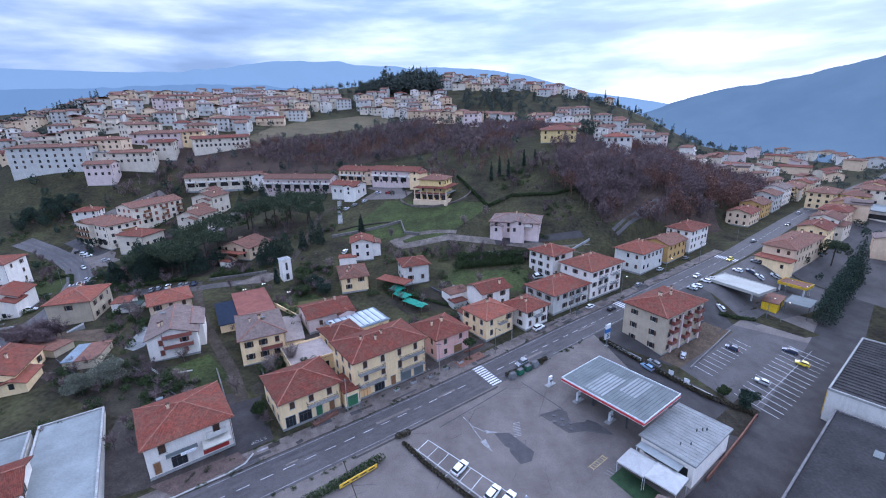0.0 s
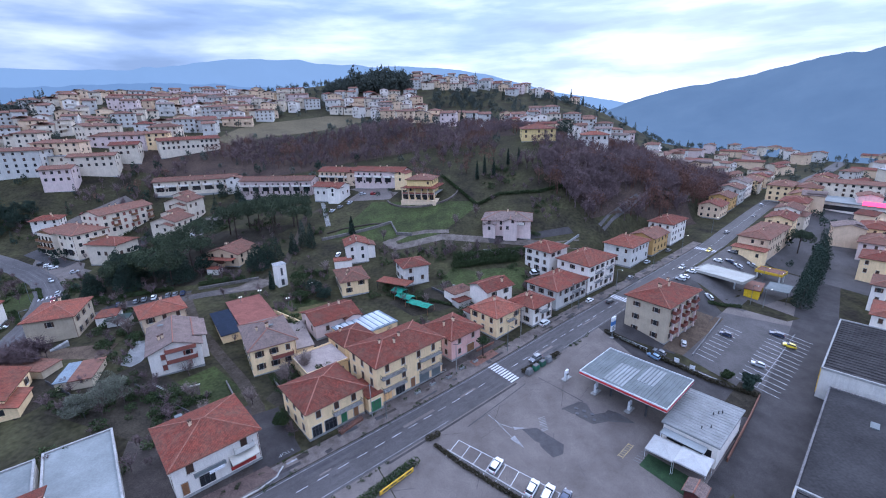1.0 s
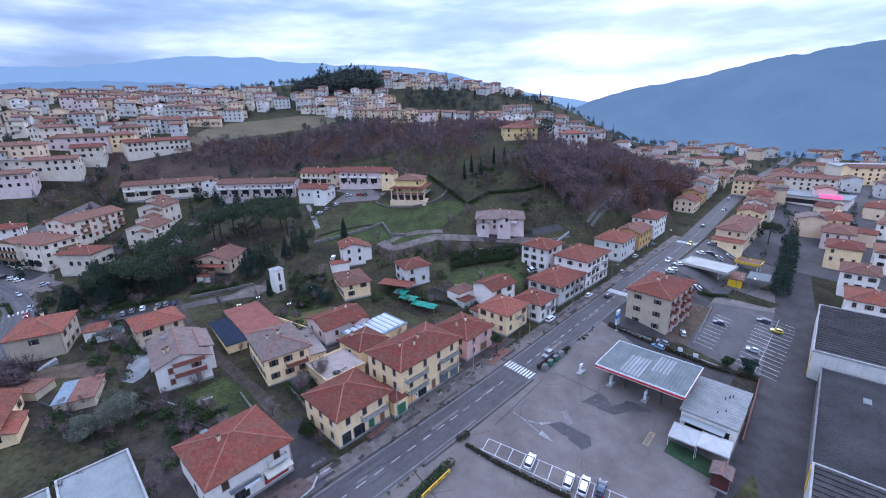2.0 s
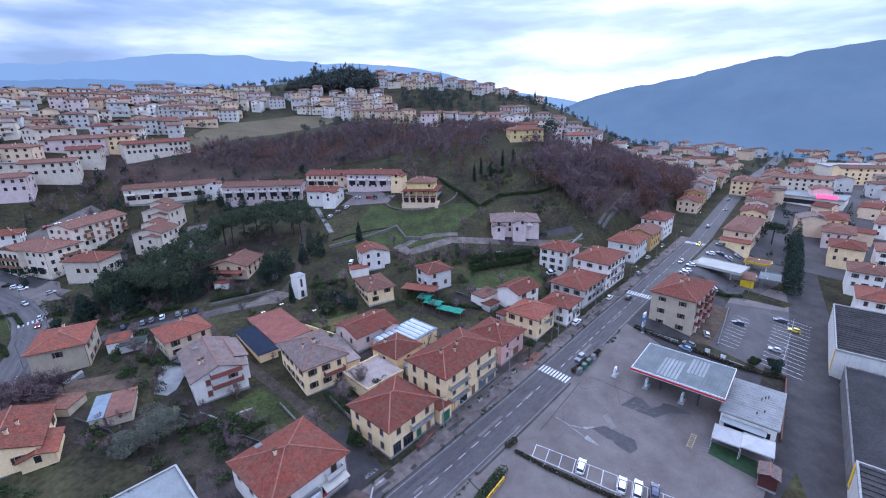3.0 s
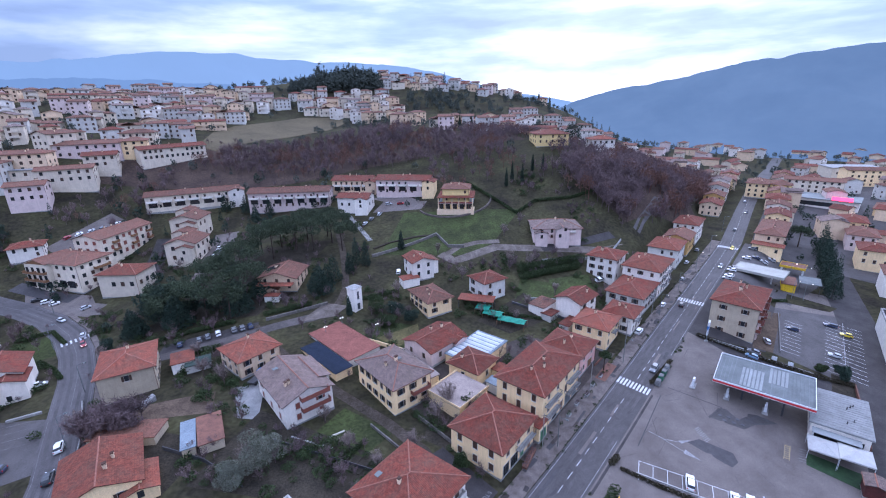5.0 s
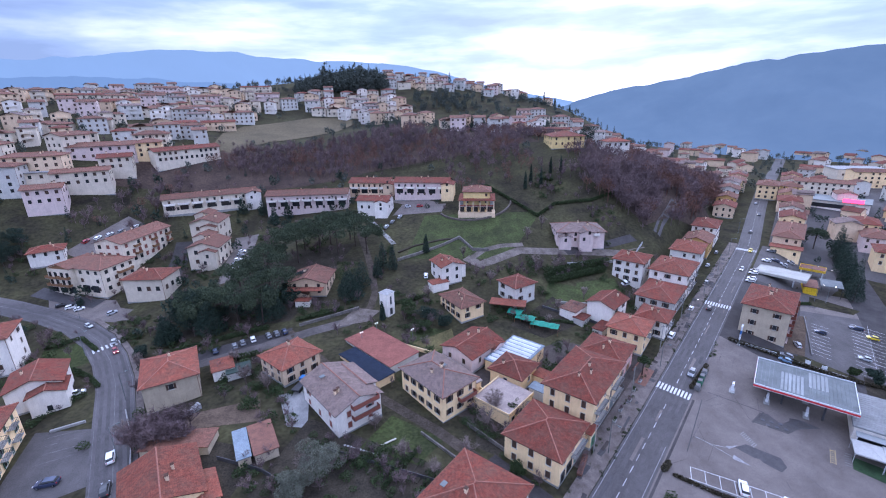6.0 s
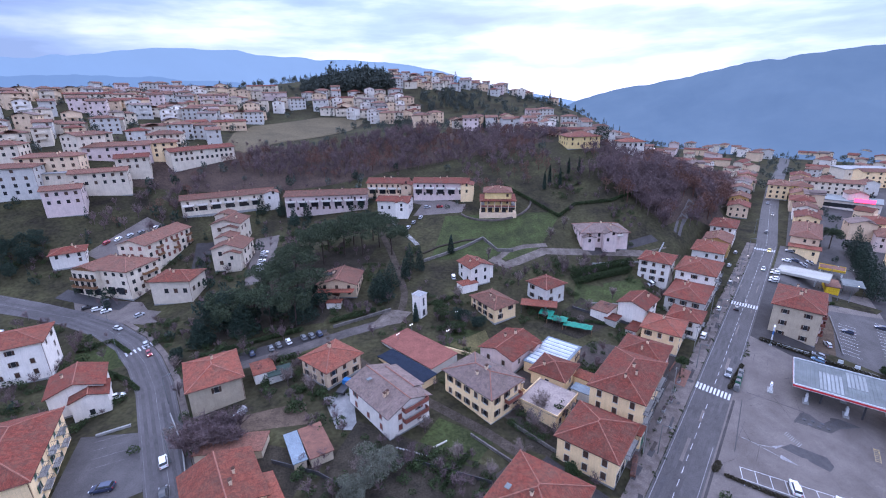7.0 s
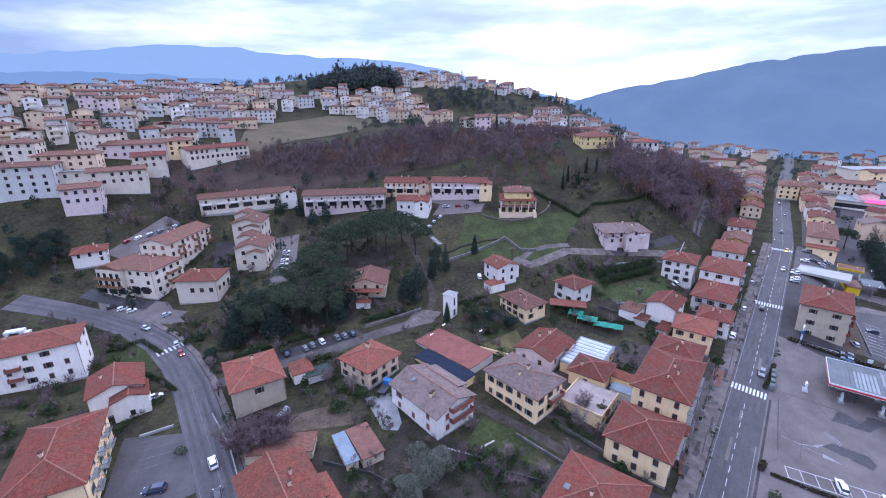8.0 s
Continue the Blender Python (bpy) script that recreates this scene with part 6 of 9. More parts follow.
def build_car(colour, shape, lit=False, far=False):
    root = thing({"hatchback": "car", "estate": "car", "van": "van"}[shape], "%s %s with dark windows on the asphalt" % (colour, {"hatchback": "hatchback car", "estate": "estate car", "van": "delivery van"}[shape]), "van" if shape == "van" else "car", pose(0, 0, 0), "cars")
    low, top = CAR_SHAPES[shape]
    m = paint(colour, COLOURS[colour])
    bm = bmesh.new()
    loft(bm, low)
    part("body", bm, m, root, smooth=False)
    bm = bmesh.new()
    loft(bm, top)
    part("window_band", bm, DARK_GLASS, root, "dark glass windows")
    bm = bmesh.new()
    a, b = top[1], top[-2]
    w = top[2][1] - top[2][4] + 0.03
    loft(bm, [(a[0] + 0.05, w - 0.05, a[3] - 0.03, a[3] + 0.015, 0.02), ((a[0] + b[0]) / 2, w, top[2][3] - 0.03, top[2][3] + 0.02, 0.02), (b[0] + 0.06, w - 0.03, b[3] - 0.03, b[3] + 0.015, 0.02)])
    part("roof_panel", bm, m, root)
    x0, x1 = low[0][0], low[-1][0]
    for wx_ in (x0 + 0.75, x1 - 0.8):
        for sy in (-1, 1):
            bm = bmesh.new()
            tube(bm, (wx_, sy * 0.70, 0.31), (wx_, sy * 0.90, 0.31), 0.31, 0.31, 14)
            wheel = part("wheel", bm, TYRE, root)
            if far:
                continue
            bm = bmesh.new()
            tube(bm, (wx_, sy * 0.86, 0.31), (wx_, sy * 0.915, 0.31), 0.19, 0.17, 10)
            part("rim", bm, RIM, wheel)
    for sy in (-1, 1) if lit or not far else ():
        bm = box(x1 - 0.2, sy * 0.58 - 0.14, 0.60, x1 - 0.02, sy * 0.58 + 0.14, 0.74)
        part("headlight", bm, LAMP_LIT if lit else LAMP_WHITE, root)
        bm = box(x0 - 0.01, sy * 0.62 - 0.12, 0.66, x0 + 0.14, sy * 0.62 + 0.12, 0.86)
        part("tail_light", bm, LAMP_RED_LIT if lit else LAMP_RED, root)
    return root


CAR_KIT = {}


def car(x, y, heading, colour="silver", shape="hatchback", lit=False):
    key = (colour, shape, lit, y > 125)
    size = 0.82 if x > 40 or y > 120 else 0.95
    kit = (*key, size)
    e = 1.2
    a = radians(heading)
    zf, zb = ground_z(x + e * math.cos(a), y + e * math.sin(a)), ground_z(x - e * math.cos(a), y - e * math.sin(a))
    zl, zr = ground_z(x - 0.7 * math.sin(a), y + 0.7 * math.cos(a)), ground_z(x + 0.7 * math.sin(a), y - 0.7 * math.cos(a))
    m = pose(x, y, ground_z(x, y) + 0.07, 0, 0, heading) @ pose(0, 0, 0, math.degrees(math.atan2(zl - zr, 1.4)), -math.degrees(math.atan2(zf - zb, 2 * e)), 0)
    if kit not in CAR_KIT:
        CAR_KIT[kit] = build_car(*key)
        CAR_KIT[kit].matrix_world = m @ Matrix.Scale(size, 4)
        return CAR_KIT[kit]
    return copy_thing(CAR_KIT[kit], m)


ST = math.degrees(STREET)
for x, y, a, c, sh in [
    (-1.8, 60.9, 53, "white", "hatchback"), (3.9, 56.1, 53, "white", "hatchback"), (6.3, 54.9, 53, "white", "estate"), (9.1, 54.0, 53, "dark blue", "hatchback"),
    (87.3, 105.6, 142, "dark blue", "estate"), (86.9, 100.2, 142, "yellow", "hatchback"), (71.3, 91.4, 142, "silver", "hatchback"), (71.4, 104.8, 142, "dark blue", "hatchback"), (55.8, 99.3, 60, "silver", "hatchback"),
    (44.4, 93.3, 128, "light blue", "hatchback"), (46.8, 95.0, 128, "grey", "hatchback"), (20.0, 109.2, ST, "white", "hatchback"), (38.0, 122.4, ST, "white", "hatchback"), (58.5, 138.6, ST, "grey", "hatchback"),
    (-111.2, 128.0, 110, "dark blue", "hatchback"), (-106.2, 128.7, 110, "grey", "hatchback"), (-104.2, 129.6, 110, "grey", "hatchback"), (-101.6, 130.5, 110, "white", "hatchback"), (-97.4, 131.1, 110, "grey", "hatchback"), (-95.2, 131.4, 110, "grey", "hatchback"), (-93.0, 131.8, 110, "dark blue", "hatchback"),
    (-169.2, 174.2, 30, "white", "estate"), (-166.0, 172.3, 30, "white", "hatchback"), (-173.2, 175.6, 30, "black", "hatchback"), (-153.5, 166.5, 40, "silver", "hatchback"), (-142.2, 120.6, 22, "white", "estate"), (-131.8, 88.9, 175, "dark blue", "estate"), (-144.8, 146.6, 115, "silver", "hatchback"),
    (-116.4, 181.5, 5, "white", "hatchback"), (-116.5, 185.5, 5, "silver", "hatchback"), (-116.5, 189.5, 5, "white", "hatchback"), (-116.4, 193.4, 5, "grey", "hatchback"), (-116.4, 197.3, 5, "white", "hatchback"),
    (-180.5, 214.5, 60, "red", "hatchback"), (-177.0, 217.0, 60, "white", "hatchback"), (-173.5, 219.5, 60, "silver", "hatchback"), (-170.0, 222.0, 60, "grey", "hatchback"), (-165.5, 225.5, 60, "white", "hatchback"),
    (74.6, 134.9, 130, "silver", "hatchback"), (77.0, 136.6, 130, "white", "hatchback"), (81.9, 140.7, 130, "white", "hatchback"), (84.2, 142.4, 130, "grey", "hatchback"), (78.7, 124.9, 100, "silver", "hatchback"), (97.3, 149.4, 128, "white", "hatchback"),
    (103.5, 146.9, 128, "silver", "hatchback"), (101.6, 149.2, 128, "dark blue", "hatchback"), (110.9, 150.1, 150, "silver", "hatchback"), (116.1, 155.3, 128, "white", "van"), (108.2, 157.5, 128, "grey", "hatchback"), (112.4, 160.6, ST, "dark blue", "hatchback"),
    (71.4, 152.4, ST, "silver", "hatchback"), (85.5, 163.4, ST, "grey", "hatchback"), (24.6, 139.9, 25, "white", "van"), (-42.0, 159.0, 60, "silver", "hatchback"), (-46.5, 154.5, 80, "white", "hatchback"), (-49.0, 204.5, 60, "silver", "hatchback"), (-53.0, 200.5, 60, "grey", "hatchback"), (-56.0, 196.5, 60, "silver", "hatchback"), (-38.5, 212.0, -15, "red", "hatchback"), (-44.0, 214.0, -15, "silver", "hatchback"),
]:
    car(x, y, a, c, sh)
# cars under way, standing where they are seen most
for s, d, turn, c in [(10.5, -1.9, 180, "grey"), (52, 1.7, 0, "black"), (96, -1.8, 180, "silver"), (150, 1.8, 0, "grey"), (121, -1.7, 180, "yellow"), (188, 2.3, 180, "dark blue"), (215, 6.8, 0, "silver")]:
    x, y = along(s, d)
    car(x, y, ST + turn, c, "hatchback", turn == 180 and s > 90)
for x, y, a, c in [(-157.5, 159.6, -38, "silver"), (-141.8, 140.4, -60, "red"), (-122.2, 92.0, 112, "white"), (-119.5, 83.5, 108, "black")]:
    car(x, y, a, c, "hatchback", c == "red")


# ---- road markings ----
def stripe(name, a, b, width, parent, lift=0.085, mat=PAINT):
    """One painted stripe from a to b, laid just over the asphalt."""
    a, b = Vector((*a, 0)), Vector((*b, 0))
    t = (b - a).normalized()
    nrm = Vector((-t.y, t.x, 0)) * width / 2
    n = max(1, int((b - a).length / 2.5))
    bm = bmesh.new()
    prev = None
    for i in range(n + 1):
        p = a.lerp(b, i / n)
        row = []
        for q in (p - nrm, p + nrm):
            row.append(bm.verts.new((q.x, q.y, ground_z(q.x, q.y) + lift)))
        if prev:
            bm.faces.new((prev[0], row[0], row[1], prev[1]))
        prev = row
    return part(name, bm, mat, parent)


def marking(label):
    return tagged(new("road_marking"), label, "road marking", kind="structure")


def zebra(s0, n=10):
    root = marking("white zebra crossing stripes across the street")
    for i in range(n):
        d = -4.0 + i * 8.0 / n + 0.4
        stripe("stripe", along(s0 - 1.4, d), along(s0 + 1.4, d), 0.45, root)


zebra(0.6)
zebra(57.0)
zebra(122.0)
lines = marking("worn white centre dashes along the street")
for s in range(-60, 300, 4):
    if any(abs(s + 1 - q) < 4 for q in (0.6, 57, 122)):
        continue
    d = float(np.interp(s, [130, 200, 260, 363], [0, 4.5, 7.5, 9]))
    stripe("dash", along(s, d + 0.1), along(s + 2.2, d + 0.1), 0.15, lines, 0.085, DASH_PAINT)
edges = marking("faded white edge lines along the street")
for s in range(-60, 130, 10):
    stripe("line", along(s, 3.55), along(s + 9.9, 3.55), 0.11, edges, 0.085, FAINT_PAINT)
    if not -30 < s < 20:
        stripe("line", along(s, -3.55), along(s + 9.9, -3.55), 0.11, edges, 0.085, FAINT_PAINT)
curve = marking("faded white centre line of the curving road")
for a, b in zip(VIA, VIA[1:]):
    stripe("line", a, b, 0.12, curve, 0.085, GHOST_PAINT)
side_lines = marking("faded white edge lines of the curving road")
for a, b in zip(VIA, VIA[1:]):
    t = (Vector(b) - Vector(a)).normalized()
    for k in (-3.7, 3.7):
        stripe("line", (a[0] - t.y * k, a[1] + t.x * k), (b[0] - t.y * k, b[1] + t.x * k), 0.1, side_lines, 0.085, GHOST_PAINT)
cz = marking("white zebra crossing stripes on the curving road")
for i in range(7):
    k = -3.4 + i * 1.13
    c0 = Vector((-146.0, 144.6))
    t = Vector((-0.55, 0.835))
    nrm = Vector((-t.y, t.x))
    p = c0 + nrm * k
    stripe("stripe", tuple(p - t * 1.3), tuple(p + t * 1.3), 0.5, cz)
bays = marking("white parking bay lines of the filling station")
e1 = Vector((18.8, -13.6)).normalized()
e2 = Vector((-e1.y, e1.x))
b0 = Vector((-8.2, 67.6))
stripe("line", tuple(b0), tuple(b0 + e1 * 27), 0.12, bays, 0.06)
for i in range(11):
    p = b0 + e1 * (0.1 + 2.6 * i)
    stripe("line", tuple(p), tuple(p - e2 * 4.8), 0.12, bays, 0.06)
lot = marking("white bay lines of the car park")
l1 = Vector((27, 22)).normalized()
l2 = Vector((l1.y, -l1.x))
for row, n, start in (((56.0, 95.0), 10, 1.5), ((64.6, 82.8), 15, 0.5)):
    r0 = Vector(row)
    stripe("line", tuple(r0 + l1 * start), tuple(r0 + l1 * (start + n * 2.5)), 0.1, lot, 0.06, DASH_PAINT) if row[0] > 60 else None
    for i in range(n):
        p = r0 + l1 * (start + i * 2.5)
        stripe("line", tuple(p if row[0] < 60 else p - l2 * 4.6), tuple(p + l2 * 4.6), 0.13, lot, 0.062, PAINT)
lotc = marking("white bay lines of the roadside parking")
for i in range(4):
    p = Vector((-140.0, 104.0)) + Vector((2.0, -5.6)) * i * 0.5
    stripe("line", tuple(p), tuple(p + Vector((6.0, 0.6))), 0.1, lotc, 0.06, GHOST_PAINT)
fore = marking("white painted arrows on the forecourt")


def flat_shape(name, pts, mat, parent, lift=0.065):
    bm = bmesh.new()
    bm.faces.new([bm.verts.new((x, y, ground_z(x, y) + lift)) for x, y in pts])
    bmesh.ops.recalc_face_normals(bm, faces=bm.faces[:])
    if next(iter(bm.faces)).normal.z < 0:
        bmesh.ops.reverse_faces(bm, faces=bm.faces[:])
    return part(name, bm, mat, parent)


stripe("arrow_shaft", (-1.2, 74.2), (0.8, 71.6), 0.16, fore, 0.065, FAINT_PAINT)
stripe("arrow_shaft", (0.8, 71.6), (3.4, 70.3), 0.16, fore, 0.065, FAINT_PAINT)
stripe("arrow_shaft", (0.3, 72.0), (2.6, 68.0), 0.16, fore, 0.065, FAINT_PAINT)
flat_shape("arrow_head", [(3.4, 70.7), (6.2, 70.3), (3.5, 69.9)], FAINT_PAINT, fore)
flat_shape("arrow_head", [(2.2, 67.6), (4.6, 65.2), (3.3, 68.4)], FAINT_PAINT, fore)
letters = marking("worn unreadable white lettering on the forecourt")
for i in range(9):
    p = Vector((9.2, 72.8)) + Vector((-0.02, -0.44)) * i
    stripe("bar", tuple(p), tuple(p + Vector((1.5, 0.5))), 0.13, letters, 0.075, FAINT_PAINT)
flat_shape("asphalt_patch", [(5.1, 70.0), (8.2, 70.3), (12.6, 65.8), (11.8, 63.6), (9.6, 62.8)], PATCH, fore, 0.055)
flat_shape("asphalt_patch", [(15.0, 75.6), (19.6, 77.6), (27.0, 74.0), (29.5, 71.0), (24.0, 71.6), (20.3, 70.9)], LOT, fore, 0.052)
flat_shape("asphalt_patch", [(22.6, 73.4), (27.0, 74.0), (29.5, 71.0), (24.0, 71.6)], PATCH, fore, 0.056)
seam = marking("dark sealed joints across the forecourt asphalt")
for a, b in [((12.5, 86.0), (20.5, 77.5)), ((20.5, 77.5), (15.0, 75.2)), ((-6, 71), (9, 84))]:
    stripe("joint", a, b, 0.22, seam, 0.058, PATCH)
gutter = marking("dark damp gutter between the street and the forecourt")
for s in range(-36, -2, 4):
    stripe("gutter", along(s, -4.7), along(s + 4, -4.7), 0.5, gutter, 0.07, DARK_ASPHALT)
covers = marking("round dark tank covers set in the forecourt")
for i in range(6):
    x, y = 18.2 + 1.5 * (i % 3) - 0.2 * (i // 3), 75.6 - 0.95 * (i % 3) - 1.6 * (i // 3)
    bm = bmesh.new()
    tube(bm, (x, y, ground_z(x, y)), (x, y, ground_z(x, y) + 0.085), 0.45, 0.43, 12)
    part("cover", bm, METAL_DARK, covers)
tar = marking("dark tar repairs and stains on the street")
prng = random.Random(3)
for i in range(26):
    s, d = prng.uniform(-55, 120), prng.uniform(-3.6, 3.6)
    stripe("repair", along(s, d), along(s + prng.uniform(2, 9), d + prng.uniform(-0.1, 0.1)), prng.uniform(0.15, 0.8), tar, 0.068 + 0.0004 * i, PATCH if i % 3 else ASPHALT)


# ---- filling station ----
PALE_SHEET = surface("pale_translucent_sheet", (0.27, 0.285, 0.285), (0.21, 0.22, 0.22), 0.5, 5, 0.7, 0.03, 0.2, grain=0.1)
def column(bm, x, y, z0, z1, w=0.18):
    add_box(bm, x - w, y - w, z0, x + w, y + w, z1)


def canopy(label, c, heading, w, d, z, fascia, stripe_mat, deck, cols, ribs=True):
    g = ground_z(*c)
    root = thing("canopy", label, "canopy", pose(c[0], c[1], g, 0, 0, heading))
    h = z - g
    part("deck", box(-w / 2 + 0.1, -d / 2 + 0.1, h - 0.45, w / 2 - 0.1, d / 2 - 0.1, h - 0.12), deck, root)
    for side, (x0, y0, x1, y1) in enumerate(((-w / 2, -d / 2, w / 2, -d / 2 + 0.12), (-w / 2, d / 2 - 0.12, w / 2, d / 2), (-w / 2, -d / 2 + 0.121, -w / 2 + 0.12, d / 2 - 0.121), (w / 2 - 0.12, -d / 2 + 0.121, w / 2, d / 2 - 0.121))):
        f = part("fascia", box(x0, y0, h - 0.85, x1, y1, h + 0.1), fascia, root)
        if stripe_mat:
            e = 0.012
            part("stripe", box(x0 - e, y0 - e, h - 0.72, x1 + e, y1 + e, h - 0.22), stripe_mat, f)
    if ribs:
        n = int(d / 0.75)
        me = None
        for i in range(n):
            y = -d / 2 + 0.5 + (d - 1.0) * i / (n - 1)
            if me is None:
                ob = part("rib", box(-w / 2 + 0.25, -0.06, h - 0.12, w / 2 - 0.25, 0.06, h - 0.04), deck, root)
                me = ob.data
            else:
                ob = new("rib", me)
                ob.parent = root
            ob.location = (0, y, 0)
        for y0, n_, x0, x1 in ((d * 0.02, 6, -w * 0.42, w * 0.2), (-d * 0.22, 5, -w * 0.1, w * 0.42)):
            for i in range(n_):
                part("skylight", box(x0, y0 + i * 0.78 - 0.26, h - 0.11, x1, y0 + i * 0.78 + 0.26, h - 0.06), PALE_SHEET, root)
    for x, y in cols:
        gx_, gy_ = (pose(c[0], c[1], 0, 0, 0, heading) @ Vector((x, y, 0))).xy
        bm = bmesh.new()
        column(bm, x, y, ground_z(gx_, gy_) - g, h - 0.4, 0.2)
        part("column", bm, METAL_DARK if stripe_mat else WHITE_METAL, root)
    return root


canopy("grey metal filling station canopy with a red and white fascia", (32.4, 78.8), 40, 14.2, 19.4, 3.9, WHITE_METAL, RED_METAL, METAL, [(-3.5, 3.5), (-3.5, -4.5), (3.5, 3.5), (3.5, -4.5)])


def pump(x, y, heading):
    root = thing("fuel_pump", "white fuel pump with a dark display panel", "fuel pump", pose(x, y, ground_z(x, y) + 0.05, 0, 0, heading), "pumps")
    part("island", box(-1.4, -0.6, 0, 1.4, 0.6, 0.16), CONCRETE, root)
    part("cabinet", box(-0.45, -0.28, 0.16, 0.45, 0.28, 1.75), WHITE_METAL, root)
    part("display", box(-0.36, -0.30, 1.0, 0.36, 0.30, 1.5), METAL_DARK, root)
    part("top_sign", box(-0.55, -0.2, 1.9, 0.55, 0.2, 2.3), WHITE_METAL, root)
    bm = bmesh.new()
    tube(bm, (0.47, 0, 1.4), (0.62, 0, 0.5), 0.03, 0.03, 6)
    part("hose", bm, TYRE, root)


for x, y in ((19.1, 85.4), (24.4, 80.4), (29.8, 74.8), (29.2, 84.5), (34.6, 79.0)):
    pump(x, y, 40)


def kiosk():
    c, g = (42.0, 68.2), -3.3
    root = thing("kiosk", "low filling station shop with a grey sheet metal roof", "kiosk", pose(c[0], c[1], g, 0, 0, 40))
    part("wall", box(-7.4, -4.9, -1.5, 7.4, 4.9, 3.9), WALLS["white"], root)
    deck = part("roof", box(-7.8, -5.3, 3.9, 7.8, 5.3, 4.25), METAL_LIGHT, root)
    me = None
    for i in range(17):
        x = -7.5 + i * 0.94
        if me is None:
            ob = part("rib", box(-0.05, -5.2, 4.25, 0.05, 5.2, 4.33), METAL_LIGHT, root)
            me = ob.data
        else:
            ob = new("rib", me)
            ob.parent = root
        ob.location = (x, 0, 0)
    for x, y in ((-4.5, -1), (-3, -2.2), (1.5, -1.2), (2.6, -1.8), (3.3, -2.3)):
        bm = bmesh.new()
        tube(bm, (x, y, 4.2), (x, y, 4.9), 0.12, 0.12, 8)
        part("roof_vent", bm, METAL_DARK, root)
    part("shop_window", box(-7.46, -4.0, 0.6, -7.4, 4.0, 2.6), DARK_GLASS, root)
    part("front_roof", box(-9.9, -3.4, 3.05, -7.8, 4.6, 3.2), PALE_SHEET, root, "pale sheet roof over the shop entrance")
    for y in (-3.2, 4.4):
        part("roof_post", box(-9.8, y - 0.06, -0.8, -9.68, y + 0.06, 3.05), WHITE_METAL, root)
    part("side_lamp", box(7.5, -3.2, 2.4, 7.9, -2.8, 2.7), glow("warm_lamp", (1.0, 0.62, 0.25), 14.0), root)


kiosk()


CANVAS = surface("grey_white_tent_cloth", (0.44, 0.43, 0.41), (0.34, 0.33, 0.32), 0.5, 6, grain=0.1)


def marquee(x, y, heading, w, d, top):
    g = ground_z(x, y)
    root = thing("marquee", "white fabric party tent on thin poles", "tent", pose(x, y, g, 0, 0, heading), "tents")
    h = top - g
    bm = bmesh.new()
    v = [bm.verts.new(p) for p in ((-w / 2, -d / 2, h - 0.8), (w / 2, -d / 2, h - 0.8), (w / 2, d / 2, h - 0.8), (-w / 2, d / 2, h - 0.8), (0, 0, h))]
    lo = [bm.verts.new((a.co.x, a.co.y, a.co.z - 0.3)) for a in v[:4]]
    for i in range(4):
        bm.faces.new((v[i], v[(i + 1) % 4], v[4]))
        bm.faces.new((lo[i], lo[(i + 1) % 4], v[(i + 1) % 4], v[i]))
    part("canvas", bm, CANVAS, root)
    for sx in (-1, 1):
        for sy in (-1, 1):
            bm = bmesh.new()
            tube(bm, (sx * (w / 2 - 0.1), sy * (d / 2 - 0.1), -0.6), (sx * (w / 2 - 0.1), sy * (d / 2 - 0.1), h - 0.9), 0.04, 0.04, 6)
            part("pole", bm, WHITE_METAL, root)


marquee(30.6, 62.2, 43, 5.2, 5.0, -0.1)
marquee(34.4, 58.6, 43, 5.2, 5.4, 0.0)
WORN_YELLOW = surface("worn_yellow_paint", (0.42, 0.30, 0.12), (0.20, 0.17, 0.13), 1.3, 10, 0.8, 0.05)
GREEN_MAT = surface("green_turf_carpet", (0.030, 0.062, 0.024), (0.016, 0.034, 0.014), 0.6, 8)
tagged(patch("turf", [(25.5, 60.8), (28.6, 63.4), (35.0, 57.0), (31.2, 53.6)], 0.07, GREEN_MAT), "dark green turf beside the tents", "turf", kind="structure")
ladder = marking("worn yellow ladder-shaped paint on the forecourt")
for (ax_, ay_), (bx_, by_), n_ in (((22.2, 62.9), (25.8, 65.9), 7), ((22.9, 62.3), (26.6, 65.4), 0)):
    stripe("line", (ax_, ay_), (bx_, by_), 0.12, ladder, 0.066, WORN_YELLOW)
    for i in range(n_):
        k = (i + 0.5) / n_
        x, y = ax_ + (bx_ - ax_) * k, ay_ + (by_ - ay_) * k
        stripe("rung", (x, y), (x + 0.75, y - 0.55), 0.2, ladder, 0.07, WORN_YELLOW)
faded = marking("almost worn off white ladder paint beside the turf")
for i in range(6):
    x, y = 24.9 + 0.6 * i, 62.0 + 0.5 * i
    stripe("rung", (x, y), (x + 1.1, y - 0.8), 0.22, faded, 0.066, GHOST_PAINT)
hut = house("hut", "small dark shed with a brown roof behind the tents", (31.6, 53.0), 43, 3.9, 3.4, -1.4, "gable", 16, "oxblood", "brown", 1, (0, 0), None, 0, chimneys=0, over=0.3, category="shed")


